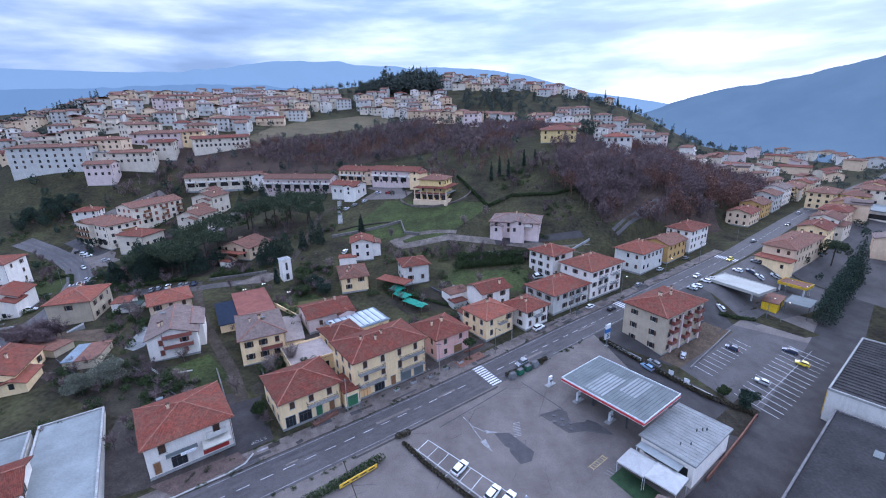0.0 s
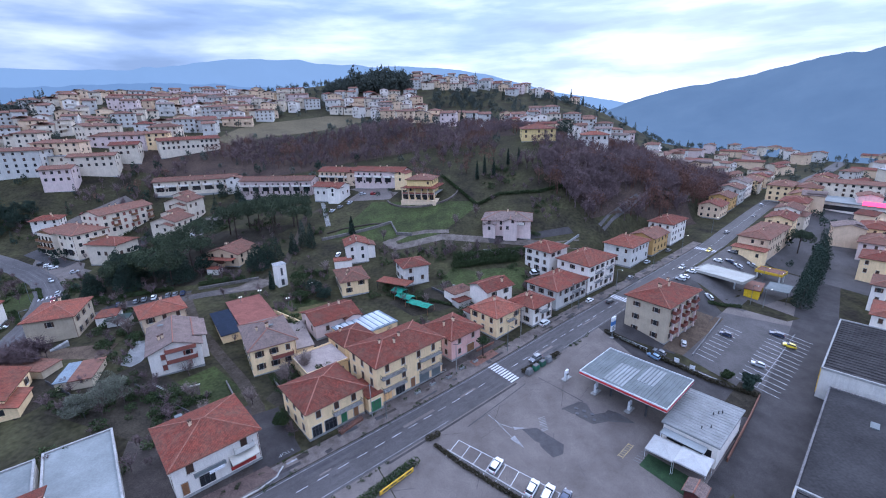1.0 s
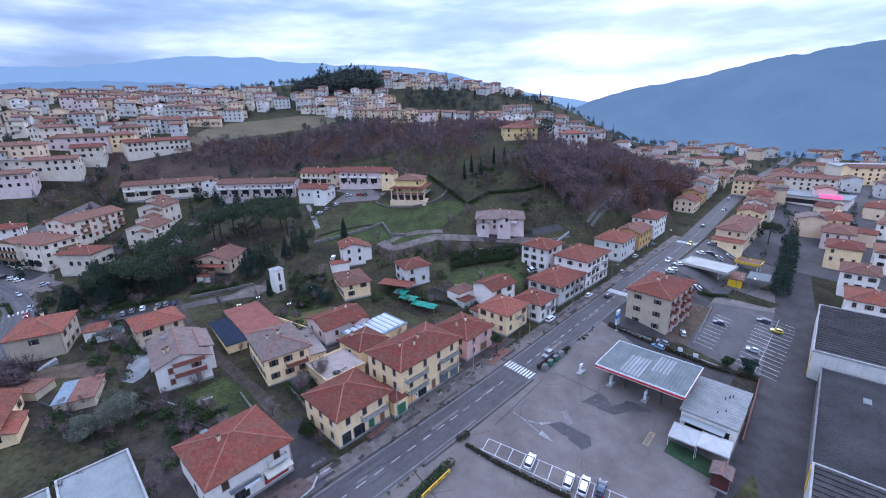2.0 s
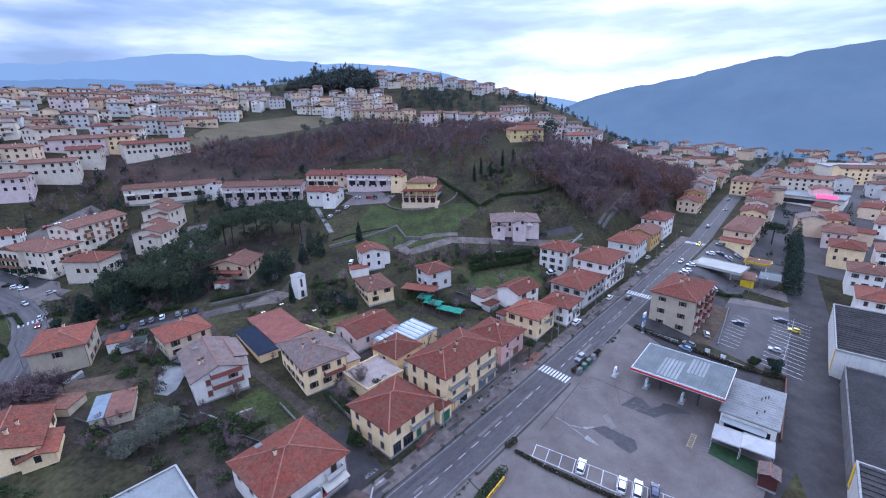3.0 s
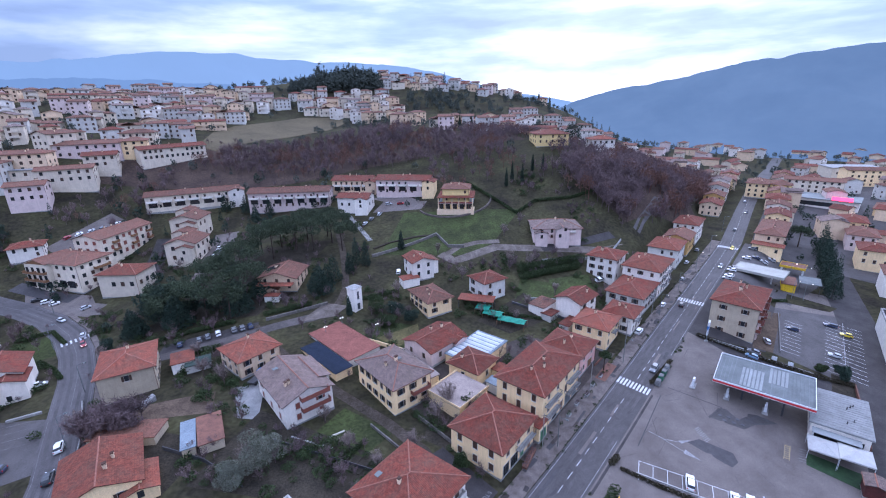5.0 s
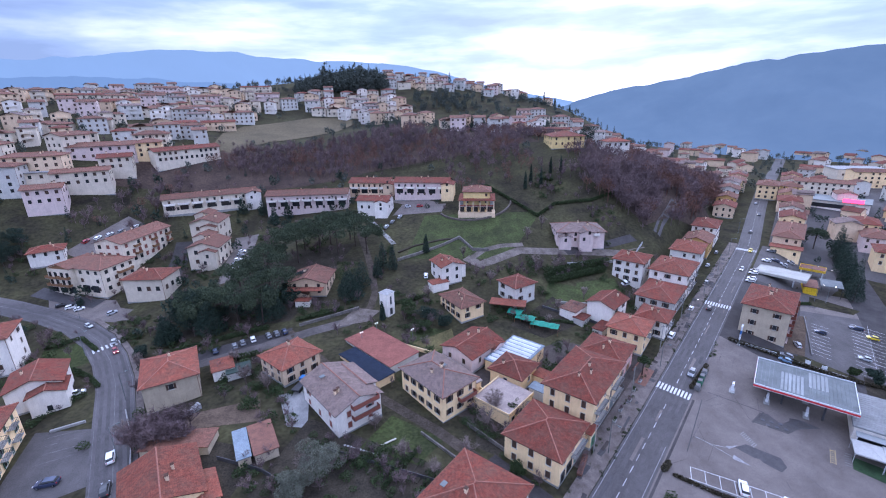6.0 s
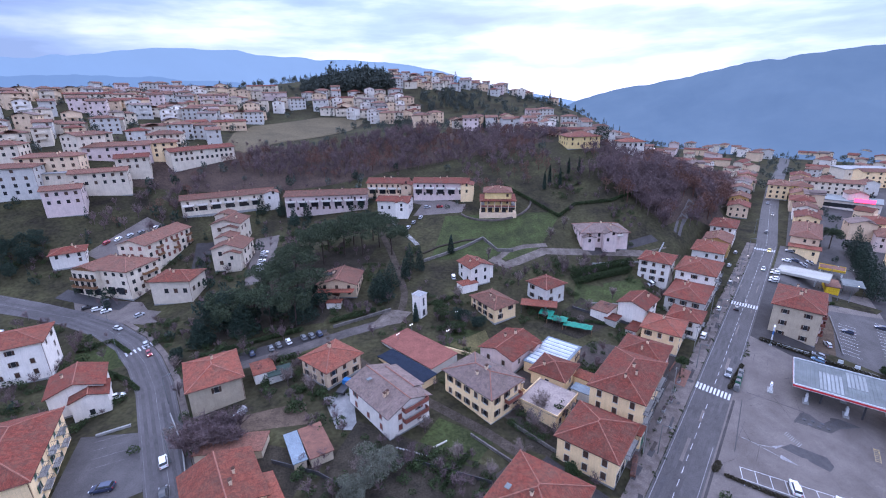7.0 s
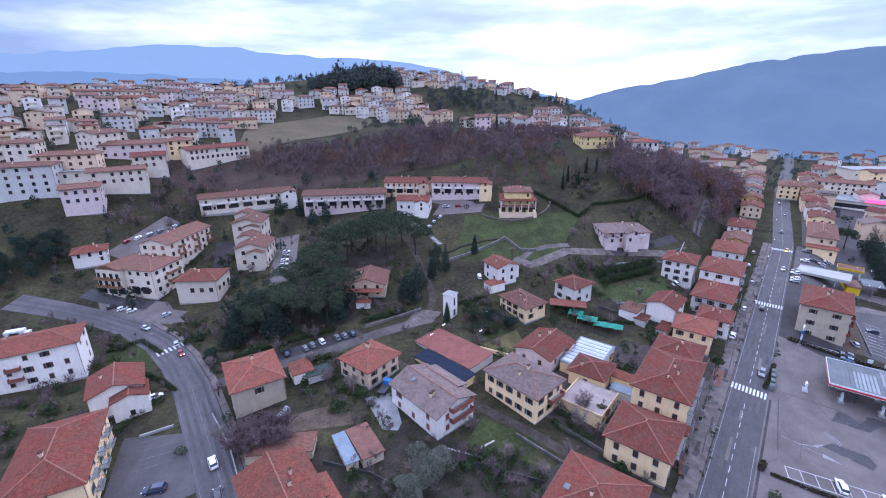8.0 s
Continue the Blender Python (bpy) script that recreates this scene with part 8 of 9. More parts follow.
wing(pv, 1.5, -6.0, 6.0, 7.0, pv[3] + 0.2, 20, "pale_pink", "brown", "gable_y", ((-1, 2.2), (1, 4.8)))
wing(pv, -6.6, -6.2, 5.5, 6.0, pv[3] - 1.4, 18, "pale_pink", "brown", "gable_y", ((0, 1.8), (0, 4.0)))
balcony(pv[0], side_pose("front", pv[1], pv[2], 4.6, 3.2), 4.4, 1.6, WALLS["white"])
wing(gr, 4.2, 1.2, 6.0, 11.0, gr[3] + 0.1, 15, "white", "brown", "gable_y")
wing(t1, 2.2, -6.0, 7.0, 6.0, t1[3] - 1.3, 18, "pale", "old", "gable_y", ((0, 4.8), (-1.2, 2.2)))
wing(t2, 2.2, -6.0, 7.0, 6.0, t2[3] - 1.3, 18, "pale", "old", "gable_y", ((0, 4.8), (-1.2, 2.2)))
wing(t1, -4.0, 6.5, 8.0, 8.0, t1[3] + 1.6, 18, "pale", "old", "gable_y")
wing(t2, -4.0, 6.5, 8.0, 8.0, t2[3] + 1.6, 18, "pale", "old", "gable_y")
wing(sa, -5.8, -6.8, 11.0, 5.0, sa[3] + 0.1, 17, "pale", "old", "gable_y")
bm = bmesh.new()
gable = [(-4.6, 0.0), (4.6, 0.0), (0.0, 1.45)]
rims = [[bm.verts.new((x, y, z)) for x, z in gable] for y in (-0.08, 0.02)]
bm.faces.new(rims[0])
bm.faces.new(rims[1][::-1])
for i in range(3):
    bm.faces.new((rims[0][i], rims[1][i], rims[1][(i + 1) % 3], rims[0][(i + 1) % 3]))
bmesh.ops.recalc_face_normals(bm, faces=bm.faces[:])
ob = part("gable_boarding", bm, WOOD, sa[0], "brown boarded gable over the balconies")
ob.location = (-5.8, -8.92, sa[3] - 0.05)
for i in range(5):
    ob = part("shop_window", box(-1.5, -0.12, 0, 1.5, 0.02, 2.6), DARK_GLASS, sa[0])
    ob.matrix_local = pose(-9.4 + 4.1 * i, -8.92 if i < 3 else -sa[2] - 0.01, 0.3)
wing(ph, -3.5, -5.5, 9.0, 5.0, ph[3] - 3.2, 16, "peach", "old", "gable_y", ((0, 2.0),))
for z in (al[3] * 0.34, al[3] * 0.67):
    for u in (-6.0, 3.0, 11.0):
        house_balcony(al, "front", u, z, 2.8, WOOD)
wing(sp, 4.4, -4.4, 5.6, 4.0, sp[3] - 0.6, 18, "pale_pink", "red", "gable_y", ((0, 1.6),))
wing(wh, 5.0, 1.0, 4.2, 7.0, wh[3] - 1.4, 17, "white", "old", "gable_y")
wing(rw, 2.6, -5.2, 8.0, 7.5, rw[3] - 1.0, 19, "white", "red", "gable_y", ((0, 1.6),))
wing(br, 5.5, -4.0, 6.0, 8.0, br[3] - 1.6, 16, "cream", "orange", "gable_y", ((0, 1.8),))
flat_uv(part("porch", box(-6, -9.5, 2.6, 6, -6.4, 2.8), ROOFS["orange"], ph[0], "terracotta porch roof"))
# roof lights and dormers
ob = part("roof_window", box(-2.2, -1.7, 0.0, 2.2, 1.7, 0.16), DARK_GLASS, ph[0], "large dark glass roof light")
ob.matrix_local = pose(-3.6, 0.6, ph[3] + 1.22, 0, -17, 0)
for h, x, y in ((gr, -2.5, 3.5), (w1, -3.0, 4.2), (gh, 1.0, -1.0)):
    root, wx, wy, he, sh = h
    ob = part("roof_window", box(-0.6, -0.45, 0.0, 0.6, 0.45, 0.12), METAL, root)
    ob.matrix_local = pose(x, y, he + 2.05, 0, 0, 0)


# ---- outbuildings ----
tower = thing("transformer_tower", "white square transformer tower with a low roof", "tower", pose(-62.3, 135.6, 7.2, 0, 0, 40))
part("wall", box(-1.6, -1.6, -1.5, 1.6, 1.6, 6.9), WALLS["white"], tower)
bm = bmesh.new()
v = [bm.verts.new(p) for p in ((-1.9, -1.9, 6.9), (1.9, -1.9, 6.9), (1.9, 1.9, 6.9), (-1.9, 1.9, 6.9), (0, 0, 7.6))]
for i in range(4):
    bm.faces.new((v[i], v[(i + 1) % 4], v[4]))
bm.faces.new(v[3::-1])
part("roof", bm, CONCRETE, tower)
part("louvre", box(-0.35, -1.66, 3.2, 0.35, -1.6, 5.8), METAL_DARK, tower)
part("door", box(-0.5, -1.66, -0.2, 0.5, -1.6, 1.9), METAL_DARK, tower)


def slab(name, label, category, c, heading, L, W, top, mat, wallmat=None, thick=0.18):
    g = ground_z(*c)
    root = thing(name, label, category, pose(c[0], c[1], g, 0, 0, heading))
    flat_uv(part("roof", box(-L / 2, -W / 2, top - g - thick, L / 2, W / 2, top - g), mat, root))
    if wallmat:
        part("wall", box(-L / 2 + 0.25, -W / 2 + 0.25, -1.2, L / 2 - 0.25, W / 2 - 0.25, top - g - thick), wallmat, root)
    else:
        for sx in (-1, 1):
            for sy in (-1, 1):
                part("post", box(sx * (L / 2 - 0.3) - 0.07, sy * (W / 2 - 0.3) - 0.07, -0.6, sx * (L / 2 - 0.3) + 0.07, sy * (W / 2 - 0.3) + 0.07, top - g - thick), METAL_DARK, root)
    return root


BLUE_SLATE = surface("dark_blue_roofing", (0.022, 0.030, 0.050), (0.014, 0.020, 0.034), 0.5, 6, 0.85, 0.15, 0.1)
TERRACE = surface("pinkish_terrace_tiles", (0.33, 0.265, 0.235), (0.23, 0.185, 0.165), 0.5, 8)
GREEN_NET = surface("green_shade_net", (0.03, 0.26, 0.17), (0.02, 0.18, 0.12), 1.2, 10, 0.7)
BLUE_SHEET = surface("blue_grey_sheet", (0.21, 0.25, 0.28), (0.14, 0.17, 0.20), 0.6, 6, 0.7, 0.1, 0.2)
slab("shed", "long lean-to with a dark blue flat roof", "shed", (-70.6, 110.2), -57, 17.5, 5.2, 6.1, BLUE_SLATE, WALLS["cream"])
RED_FELT = surface("faded_red_roofing", (0.265, 0.105, 0.080), (0.175, 0.070, 0.056), 0.35, 4, 0.9, 0.15, 0.1)
slab("shed", "large low shed with a faded red flat roof", "shed", (-66.1, 117.6), -57, 20.5, 10.2, 6.35, RED_FELT, WALLS["grey"])
tr = slab("terrace_block", "cream outbuilding with a pinkish roof terrace", "outbuilding", (-40.0, 90.8), 36, 10.5, 10.0, 4.7, TERRACE, WALLS["cream"], 0.3)
for x0, y0, x1, y1 in ((-5.2, -5.0, 5.2, -4.9), (-5.2, 4.9, 5.2, 5.0), (-5.25, -4.9, -5.15, 4.9)):
    part("parapet", box(x0, y0, 3.0, x1, y1, 3.9), WALLS["cream"], tr)
for i in range(3):
    ob = add_window(tr, pose(-3.2 + 3.2 * i, -4.76, 1.2), (1.1, 1.6, "", None))
slab("roof_terrace", "pinkish paved roof terrace between the yellow and pink houses", "terrace", (-49.2, 103.6), 115, 16.0, 6.4, 4.66, TERRACE, WALLS["cream"], 0.3)
CORRUGATED = surface("weathered_pale_sheet", (0.50, 0.52, 0.53), (0.38, 0.40, 0.41), 0.6, 5, 0.6, 0.05, 0.3, grain=0.1)
cn = slab("glazed_canopy", "pale striped canopy of curved translucent sheets", "canopy", (-31.0, 106.6), 39, 15.5, 10.0, 5.4, BLUE_SHEET, WALLS["cream"])
gz_ = 5.4 - ground_z(-31.4, 107.0)
for i in range(8):
    bm = bmesh.new()
    n = 6
    x = -7.0 + i * 1.8
    lower = [bm.verts.new((x + 1.6 * k / n, -4.4, gz_ + 0.28 * math.sin(math.pi * k / n))) for k in range(n + 1)]
    upper = [bm.verts.new((x + 1.6 * k / n, 4.4, gz_ + 0.28 * math.sin(math.pi * k / n))) for k in range(n + 1)]
    for k in range(n):
        bm.faces.new((lower[k], lower[k + 1], upper[k + 1], upper[k]))
    part("sheet", bm, CORRUGATED, cn)
slab("lean_to", "small blue-grey lean-to roof beside the apartment house", "shed", (-29.5, 92.5), 38, 3.2, 6.0, 3.6, BLUE_SHEET, WALLS["grey"])
slab("lean_to", "orange tiled lean-to roof behind the garage", "shed", (-26.5, 97.0), 38, 4.0, 5.5, 4.0, ROOFS["orange"], WALLS["cream"])
slab("awning", "long orange garden shelter roof on posts", "shelter", (-24.0, 131.0), -28, 11.5, 5.0, 8.2, ROOFS["orange"])
slab("shed", "small shed with a red roof in the vegetable garden", "shed", (-3.0, 121.5), 35, 5.0, 4.0, 5.2, ROOFS["red"], WALLS["grey"])
slab("lean_to", "dark red lean-to below the white gabled house", "shed", (0.5, 115.5), 35, 7.0, 3.5, 4.6, ROOFS["red"], WALLS["grey"])
slab("outbuilding", "low white outbuilding with a red roof behind gardens", "outbuilding", (-3.5, 126.0), 33, 8.0, 6.0, 6.6, ROOFS["old"], WALLS["white"])
slab("garage", "small white garage with an orange roof by the lane", "garage", (-43.5, 147.0), 14, 6.5, 4.5, 11.2, ROOFS["orange"], WALLS["white"])
slab("annex", "low white annex with an orange tile roof", "annex", (-106.6, 116.8), 18, 5.5, 6.5, 7.4, ROOFS["orange"], WALLS["white"])
slab("shed", "rusty brown sheet metal shed in a garden", "shed", (-92.6, 88.0), 18, 4.8, 9.6, 6.4, RUST, WALLS["tan"])
slab("shed", "corrugated grey metal lean-to in a garden", "shed", (-96.5, 87.2), 17, 2.8, 9.2, 6.2, BLUE_SHEET, WALLS["tan"])
slab("shed", "low shed with a red-brown tile roof behind the house", "shed", (-109.0, 91.2), -8, 13.5, 5.6, 6.4, ROOFS["old"], WALLS["tan"])
slab("shed", "dark green flat garden shed beside the parking lane", "shed", (-102.4, 114.8), 15, 6.0, 4.2, 6.9, surface("dark_green_felt", (0.03, 0.05, 0.04), (0.02, 0.033, 0.028), 0.6, 6), WALLS["grey"])
slab("car_wash", "open car wash with a grey sheet roof", "car wash", (105.2, 128.4), 42, 8.5, 6.6, 1.4, METAL, None)
slab("porch", "brick-red tiled entrance porch beside the pines", "porch", (-88.5, 146.0), -14, 5.0, 3.0, 10.0, ROOFS["orange"], WALLS["white"])
for i, (x, y, a, L, W) in enumerate(((-20.5, 124.5, -40, 6.0, 3.6), (-16.0, 120.0, -38, 8.5, 3.4), (-22.5, 128.0, -40, 4.5, 4.0))):
    g = ground_z(x, y)
    root = thing("net_shelter", "bright green shade net over a garden frame", "shelter", pose(x, y, g, 0, 0, a), "net shelters")
    bm = bmesh.new()
    n = 8
    rows = [[bm.verts.new((-L / 2 + L * k / n, yy, 2.1 + hh_ + 0.12 * math.sin(k * 2.1 + yy))) for k in range(n + 1)] for yy, hh_ in ((-W / 2, -0.3), (0, 0.25), (W / 2, -0.3))]
    for r0, r1 in zip(rows, rows[1:]):
        for k in range(n):
            bm.faces.new((r0[k], r0[k + 1], r1[k + 1], r1[k]))
    part("net", bm, GREEN_NET, root)
    for sx in (-1, 1):
        for sy in (-1, 1):
            part("post", box(sx * L / 2 - 0.05, sy * W / 2 - 0.05, -0.4, sx * L / 2 + 0.05, sy * W / 2 + 0.05, 1.8), WOOD, root)
# blue lorry beside the peach house
lorry = thing("lorry", "small blue tipper lorry parked in a yard", "lorry", pose(-86.6, 105.0, ground_z(-86.6, 105.0), 0, 0, 60))
part("cab", box(0.9, -0.9, 0.5, 2.4, 0.9, 2.2), paint("blue", (0.03, 0.16, 0.42)), lorry)
part("windscreen", box(2.36, -0.75, 1.3, 2.43, 0.75, 2.0), DARK_GLASS, lorry)
part("load_bed", box(-2.3, -0.95, 0.7, 0.8, 0.95, 1.15), METAL_DARK, lorry)
for x in (-1.5, 1.6):
    for sy in (-1, 1):
        bm = bmesh.new()
        tube(bm, (x, sy * 0.7, 0.4), (x, sy * 0.95, 0.4), 0.4, 0.4, 12)
        part("wheel", bm, TYRE, lorry)
logs = thing("log", "pale felled trunk lying on the lawn", "log", pose(-67.6, 84.0, ground_z(-67.6, 84.0) + 0.2, 0, 0, 20))
bm = bmesh.new()
tube(bm, (-1.7, 0, 0), (1.7, 0, 0.05), 0.22, 0.17, 10)
part("trunk", bm, surface("peeled_pale_wood", (0.6, 0.56, 0.48), (0.45, 0.41, 0.35), 2, 15), logs)
# low camper standing on the verge behind the white apartments
camper = thing("camper", "pale camper van parked on a verge", "camper", pose(-192, 160, ground_z(-192, 160), 0, 0, 10))
part("body", box(-2.8, -1.05, 0.5, 2.0, 1.05, 2.8), WHITE_METAL, camper)
part("cab", box(2.0, -0.95, 0.5, 3.2, 0.95, 1.9), WHITE_METAL, camper)
part("window_band", box(-1.6, -1.08, 1.5, 0.8, -1.04, 2.2), DARK_GLASS, camper)
for x in (-1.8, 2.2):
    for sy in (-1, 1):
        bm = bmesh.new()
        tube(bm, (x, sy * 0.75, 0.35), (x, sy * 1.0, 0.35), 0.35, 0.35, 10)
        part("wheel", bm, TYRE, camper)
# yellow advertising barrier beside the hedge
bar = thing("barrier", "long yellow advertising barrier along the hedge", "barrier", pose(-19.9, 57.9, ground_z(-19.9, 57.9), 0, 0, 42))
part("board", box(-3.8, -0.07, 0.25, 3.8, 0.07, 1.05), YELLOW_PAINT, bar)
for i in range(5):
    part("post", box(-3.6 + i * 1.8, 0.07, -0.2, -3.5 + i * 1.8, 0.17, 1.1), METAL_DARK, bar)
for i in range(4):
    part("text_bar", box(-3.2 + i * 1.75, -0.08, 0.5, -1.95 + i * 1.75, -0.07, 0.8), METAL_DARK, bar)


# ---- walls, fences and gardens ----
OLD_STONE = surface("old_grey_stone", (0.20, 0.18, 0.165), (0.10, 0.09, 0.082), 0.6, 5, 0.9, 0.4)
tagged(ribbon("road", [(11, 160.6), (22, 162), (33, 164), (46, 167.5)], 4.0, 0.08, DARK_ASPHALT), "black asphalt drive beside the pink villa", "road", kind="structure")
tagged(ribbon("road", [(60, 171), (66, 177), (76, 185), (86, 194)], 3.0, 0.16, LOT), "narrow grey drive climbing into the wood", "road", kind="structure")
tagged(ribbon("path", [(-27, 163), (-21, 167.5), (-13, 169), (-4, 168)], 2.6, 0.07, GRAVEL), "gravel fork climbing above the track", "path", kind="structure")
stair = thing("garden_steps", "pale concrete outside steps beside the tan house", "steps", pose(-110.2, 102.3, ground_z(-110.2, 102.3), 0, 0, 44))
for i in range(8):
    part("step", box(-2.0 + i * 0.5, -0.7, -0.4, -1.5 + i * 0.5, 0.7, 0.17 * (i + 1)), CONCRETE, stair)
steps = thing("garden_steps", "long flight of pale garden steps down the meadow edge", "steps", pose(-59, 196, 0))
for i in range(24):
    k = i / 23
    x, y = -63 + 8 * k, 210 - 29 * k
    ob = part("step", box(-1.0, -0.5, -0.5, 1.0, 0.5, 0.14), KERB, steps)
    ob.matrix_local = pose(x + 59, y - 196, ground_z(x, y), 0, 0, 15)
def wall_line(name, label, pts, h, w, mat, category="wall"):
    ob = ribbon(name, pts, w, -0.4, mat, 2.0, None, h + 0.4)
    return tagged(ob, label, category, kind="structure")


for pts, h, w, mat, lab in [
    ([(63, 79.6), (56, 73), (43.2, 61.5)], 1.0, 0.25, RUST, "rusty brick wall beside the back road"),
    ([(55.5, 94.5), (64, 102.5), (76, 114)], 0.6, 0.25, DARK_WALL, "low dark concrete wall of the car park"),
    ([(36.5, 104), (48, 91.5), (56, 84.8)], 0.5, 0.3, KERB, "low kerb wall under the forecourt hedge"),
    ([(-10.5, 65.0), (3.0, 54.5)], 0.35, 0.25, KERB, "low wall behind the parking bays"),
    ([(-89, 134.2), (-80, 136.6), (-71, 139.5)], 0.9, 0.35, OLD_STONE, "stone wall beside the lane"),
    ([(-60, 118.5), (-50, 112), (-47, 106)], 1.1, 0.25, WALLS["cream"], "cream garden wall"),
    ([(-50, 86.5), (-44, 77.5)], 0.9, 0.25, OLD_STONE, "grey garden wall beside the alley"),
    ([(-60.5, 85.5), (-52.5, 74.5), (-48, 66)], 0.7, 0.25, OLD_STONE, "dark concrete wall beside the alley"),
    ([(-53, 106), (-47, 103), (-43, 96.5)], 1.2, 0.25, WALLS["cream"], "cream courtyard wall"),
    ([(-126, 108), (-120, 96), (-115, 82)], 0.7, 0.25, KERB, "low stone wall along the curving road"),
    ([(-140.5, 106), (-134, 107.2)], 0.6, 0.4, KERB, "low white wall of the roadside parking"),
    ([(-28, 178), (-25, 168), (-19, 166.5)], 1.2, 0.4, OLD_STONE, "stone retaining wall of the meadow"),
    ([(-55, 167), (-46, 170), (-36, 174), (-28, 178)], 1.1, 0.4, OLD_STONE, "stone retaining wall below the meadow"),
    ([(48, 164), (34, 152), (8, 153)], 0.8, 0.3, CONCRETE, "low wall beside the track"),
    ([(-12, 131), (2, 119)], 0.8, 0.15, METAL_DARK, "dark garden fence"),
    ([(-5, 132), (10, 128)], 0.7, 0.15, KERB, "low garden wall"),
    ([(-80, 84), (-60, 73)], 0.8, 0.12, METAL_DARK, "wire garden fence on posts"),
    ([(-101, 86), (-92, 81), (-84, 74)], 0.9, 0.12, METAL_DARK, "dark garden fence beside the orchard"),
    ([(-1, 97.5), (4, 101)], 0.6, 0.2, RUST, "low brick wall before the pink house"),
]:
    wall_line("garden_wall", lab, pts, h, w, mat)
ring = [(-14 + 17 * math.cos(radians(a)), 203 + 13 * math.sin(radians(a))) for a in range(190, 366, 11)]
wall_line("garden_wall", "curved pale stone wall round the orange villa", ring, 0.7, 0.7, GRAVEL)
wall_line("hedge_bank", "low dark bank below the villa garden", [(-54, 173), (-47, 176.5), (-36, 178.5), (-29, 178)], 0.5, 0.8, EARTH, "bank")
# white rail fence by the price sign
rail = thing("rail_fence", "white wooden rail fence beside the forecourt", "fence", pose(38.5, 101.0, ground_z(38.5, 101), 0, 0, -48))
for i in range(6):
    part("post", box(i * 1.5 - 0.06, -0.06, -0.6, i * 1.5 + 0.06, 0.06, 1.0 - 0.14 * i), WHITE_METAL, rail)
for z in (0.4, 0.85):
    bm = box(-0.1, -0.03, z, 7.6, 0.03, z + 0.12)
    for vv in bm.verts:
        vv.co.z -= 0.093 * vv.co.x
    part("rail", bm, WHITE_METAL, rail)
tagged(patch("courtyard", [(-37, 68.2), (7.5, 101.4), (-14, 114), (-58, 100)], 0.012, COURT), "dirty paved courtyards behind the street houses", "courtyard", kind="structure")
DRY_LAWN = surface("yellowish_winter_lawn", (0.150, 0.128, 0.058), (0.078, 0.070, 0.034), 0.2, 2.0, 0.95, 0.6, 0.05)
tagged(patch("lawn", [(-57.0, 119.6), (-44.2, 125), (-44.6, 118.2), (-52, 114.6)], 0.05, DRY_LAWN), "yellowish winter lawn beside the globe lamps", "lawn", kind="structure")
tagged(patch("yard", [(-91.5, 103.5), (-84.6, 104.2), (-84.2, 91), (-88.6, 92.4)], 0.03, CONCRETE), "grey concrete yard beside the white gabled house", "yard", kind="structure")
tagged(patch("courtyard", [(-66, 48), (-40, 61), (-51, 79), (-72, 68)], 0.012, COURT), "dark ground round the corner shop house", "courtyard", kind="structure")
tagged(patch("apron", [(-182, 186), (-156, 176), (-146, 160), (-172, 166)], 0.045, ASPHALT), "asphalt apron before the apartment house", "yard", kind="structure")
tagged(patch("yard", [(-184, 188), (-160, 177), (-162, 172.4), (-186, 183)], 0.2, PATCH), "dark fresh asphalt parking before the apartment house", "parking", kind="structure")
tagged(patch("lane", [(-143, 182), (-137, 181), (-139, 216), (-147, 216)], 0.05, DARK_ASPHALT), "dark asphalt lane between the apartment blocks", "lane", kind="structure")
tagged(patch("yard", [(-52, 225), (-36, 208), (-29, 212), (-40, 226)], 0.07, ASPHALT), "asphalt turning place before the terraces", "yard", kind="structure")
DIRT = surface("sandy_dirt", (0.128, 0.094, 0.068), (0.066, 0.048, 0.036), 0.25, 3.0, 0.95, 0.4, 0.05)
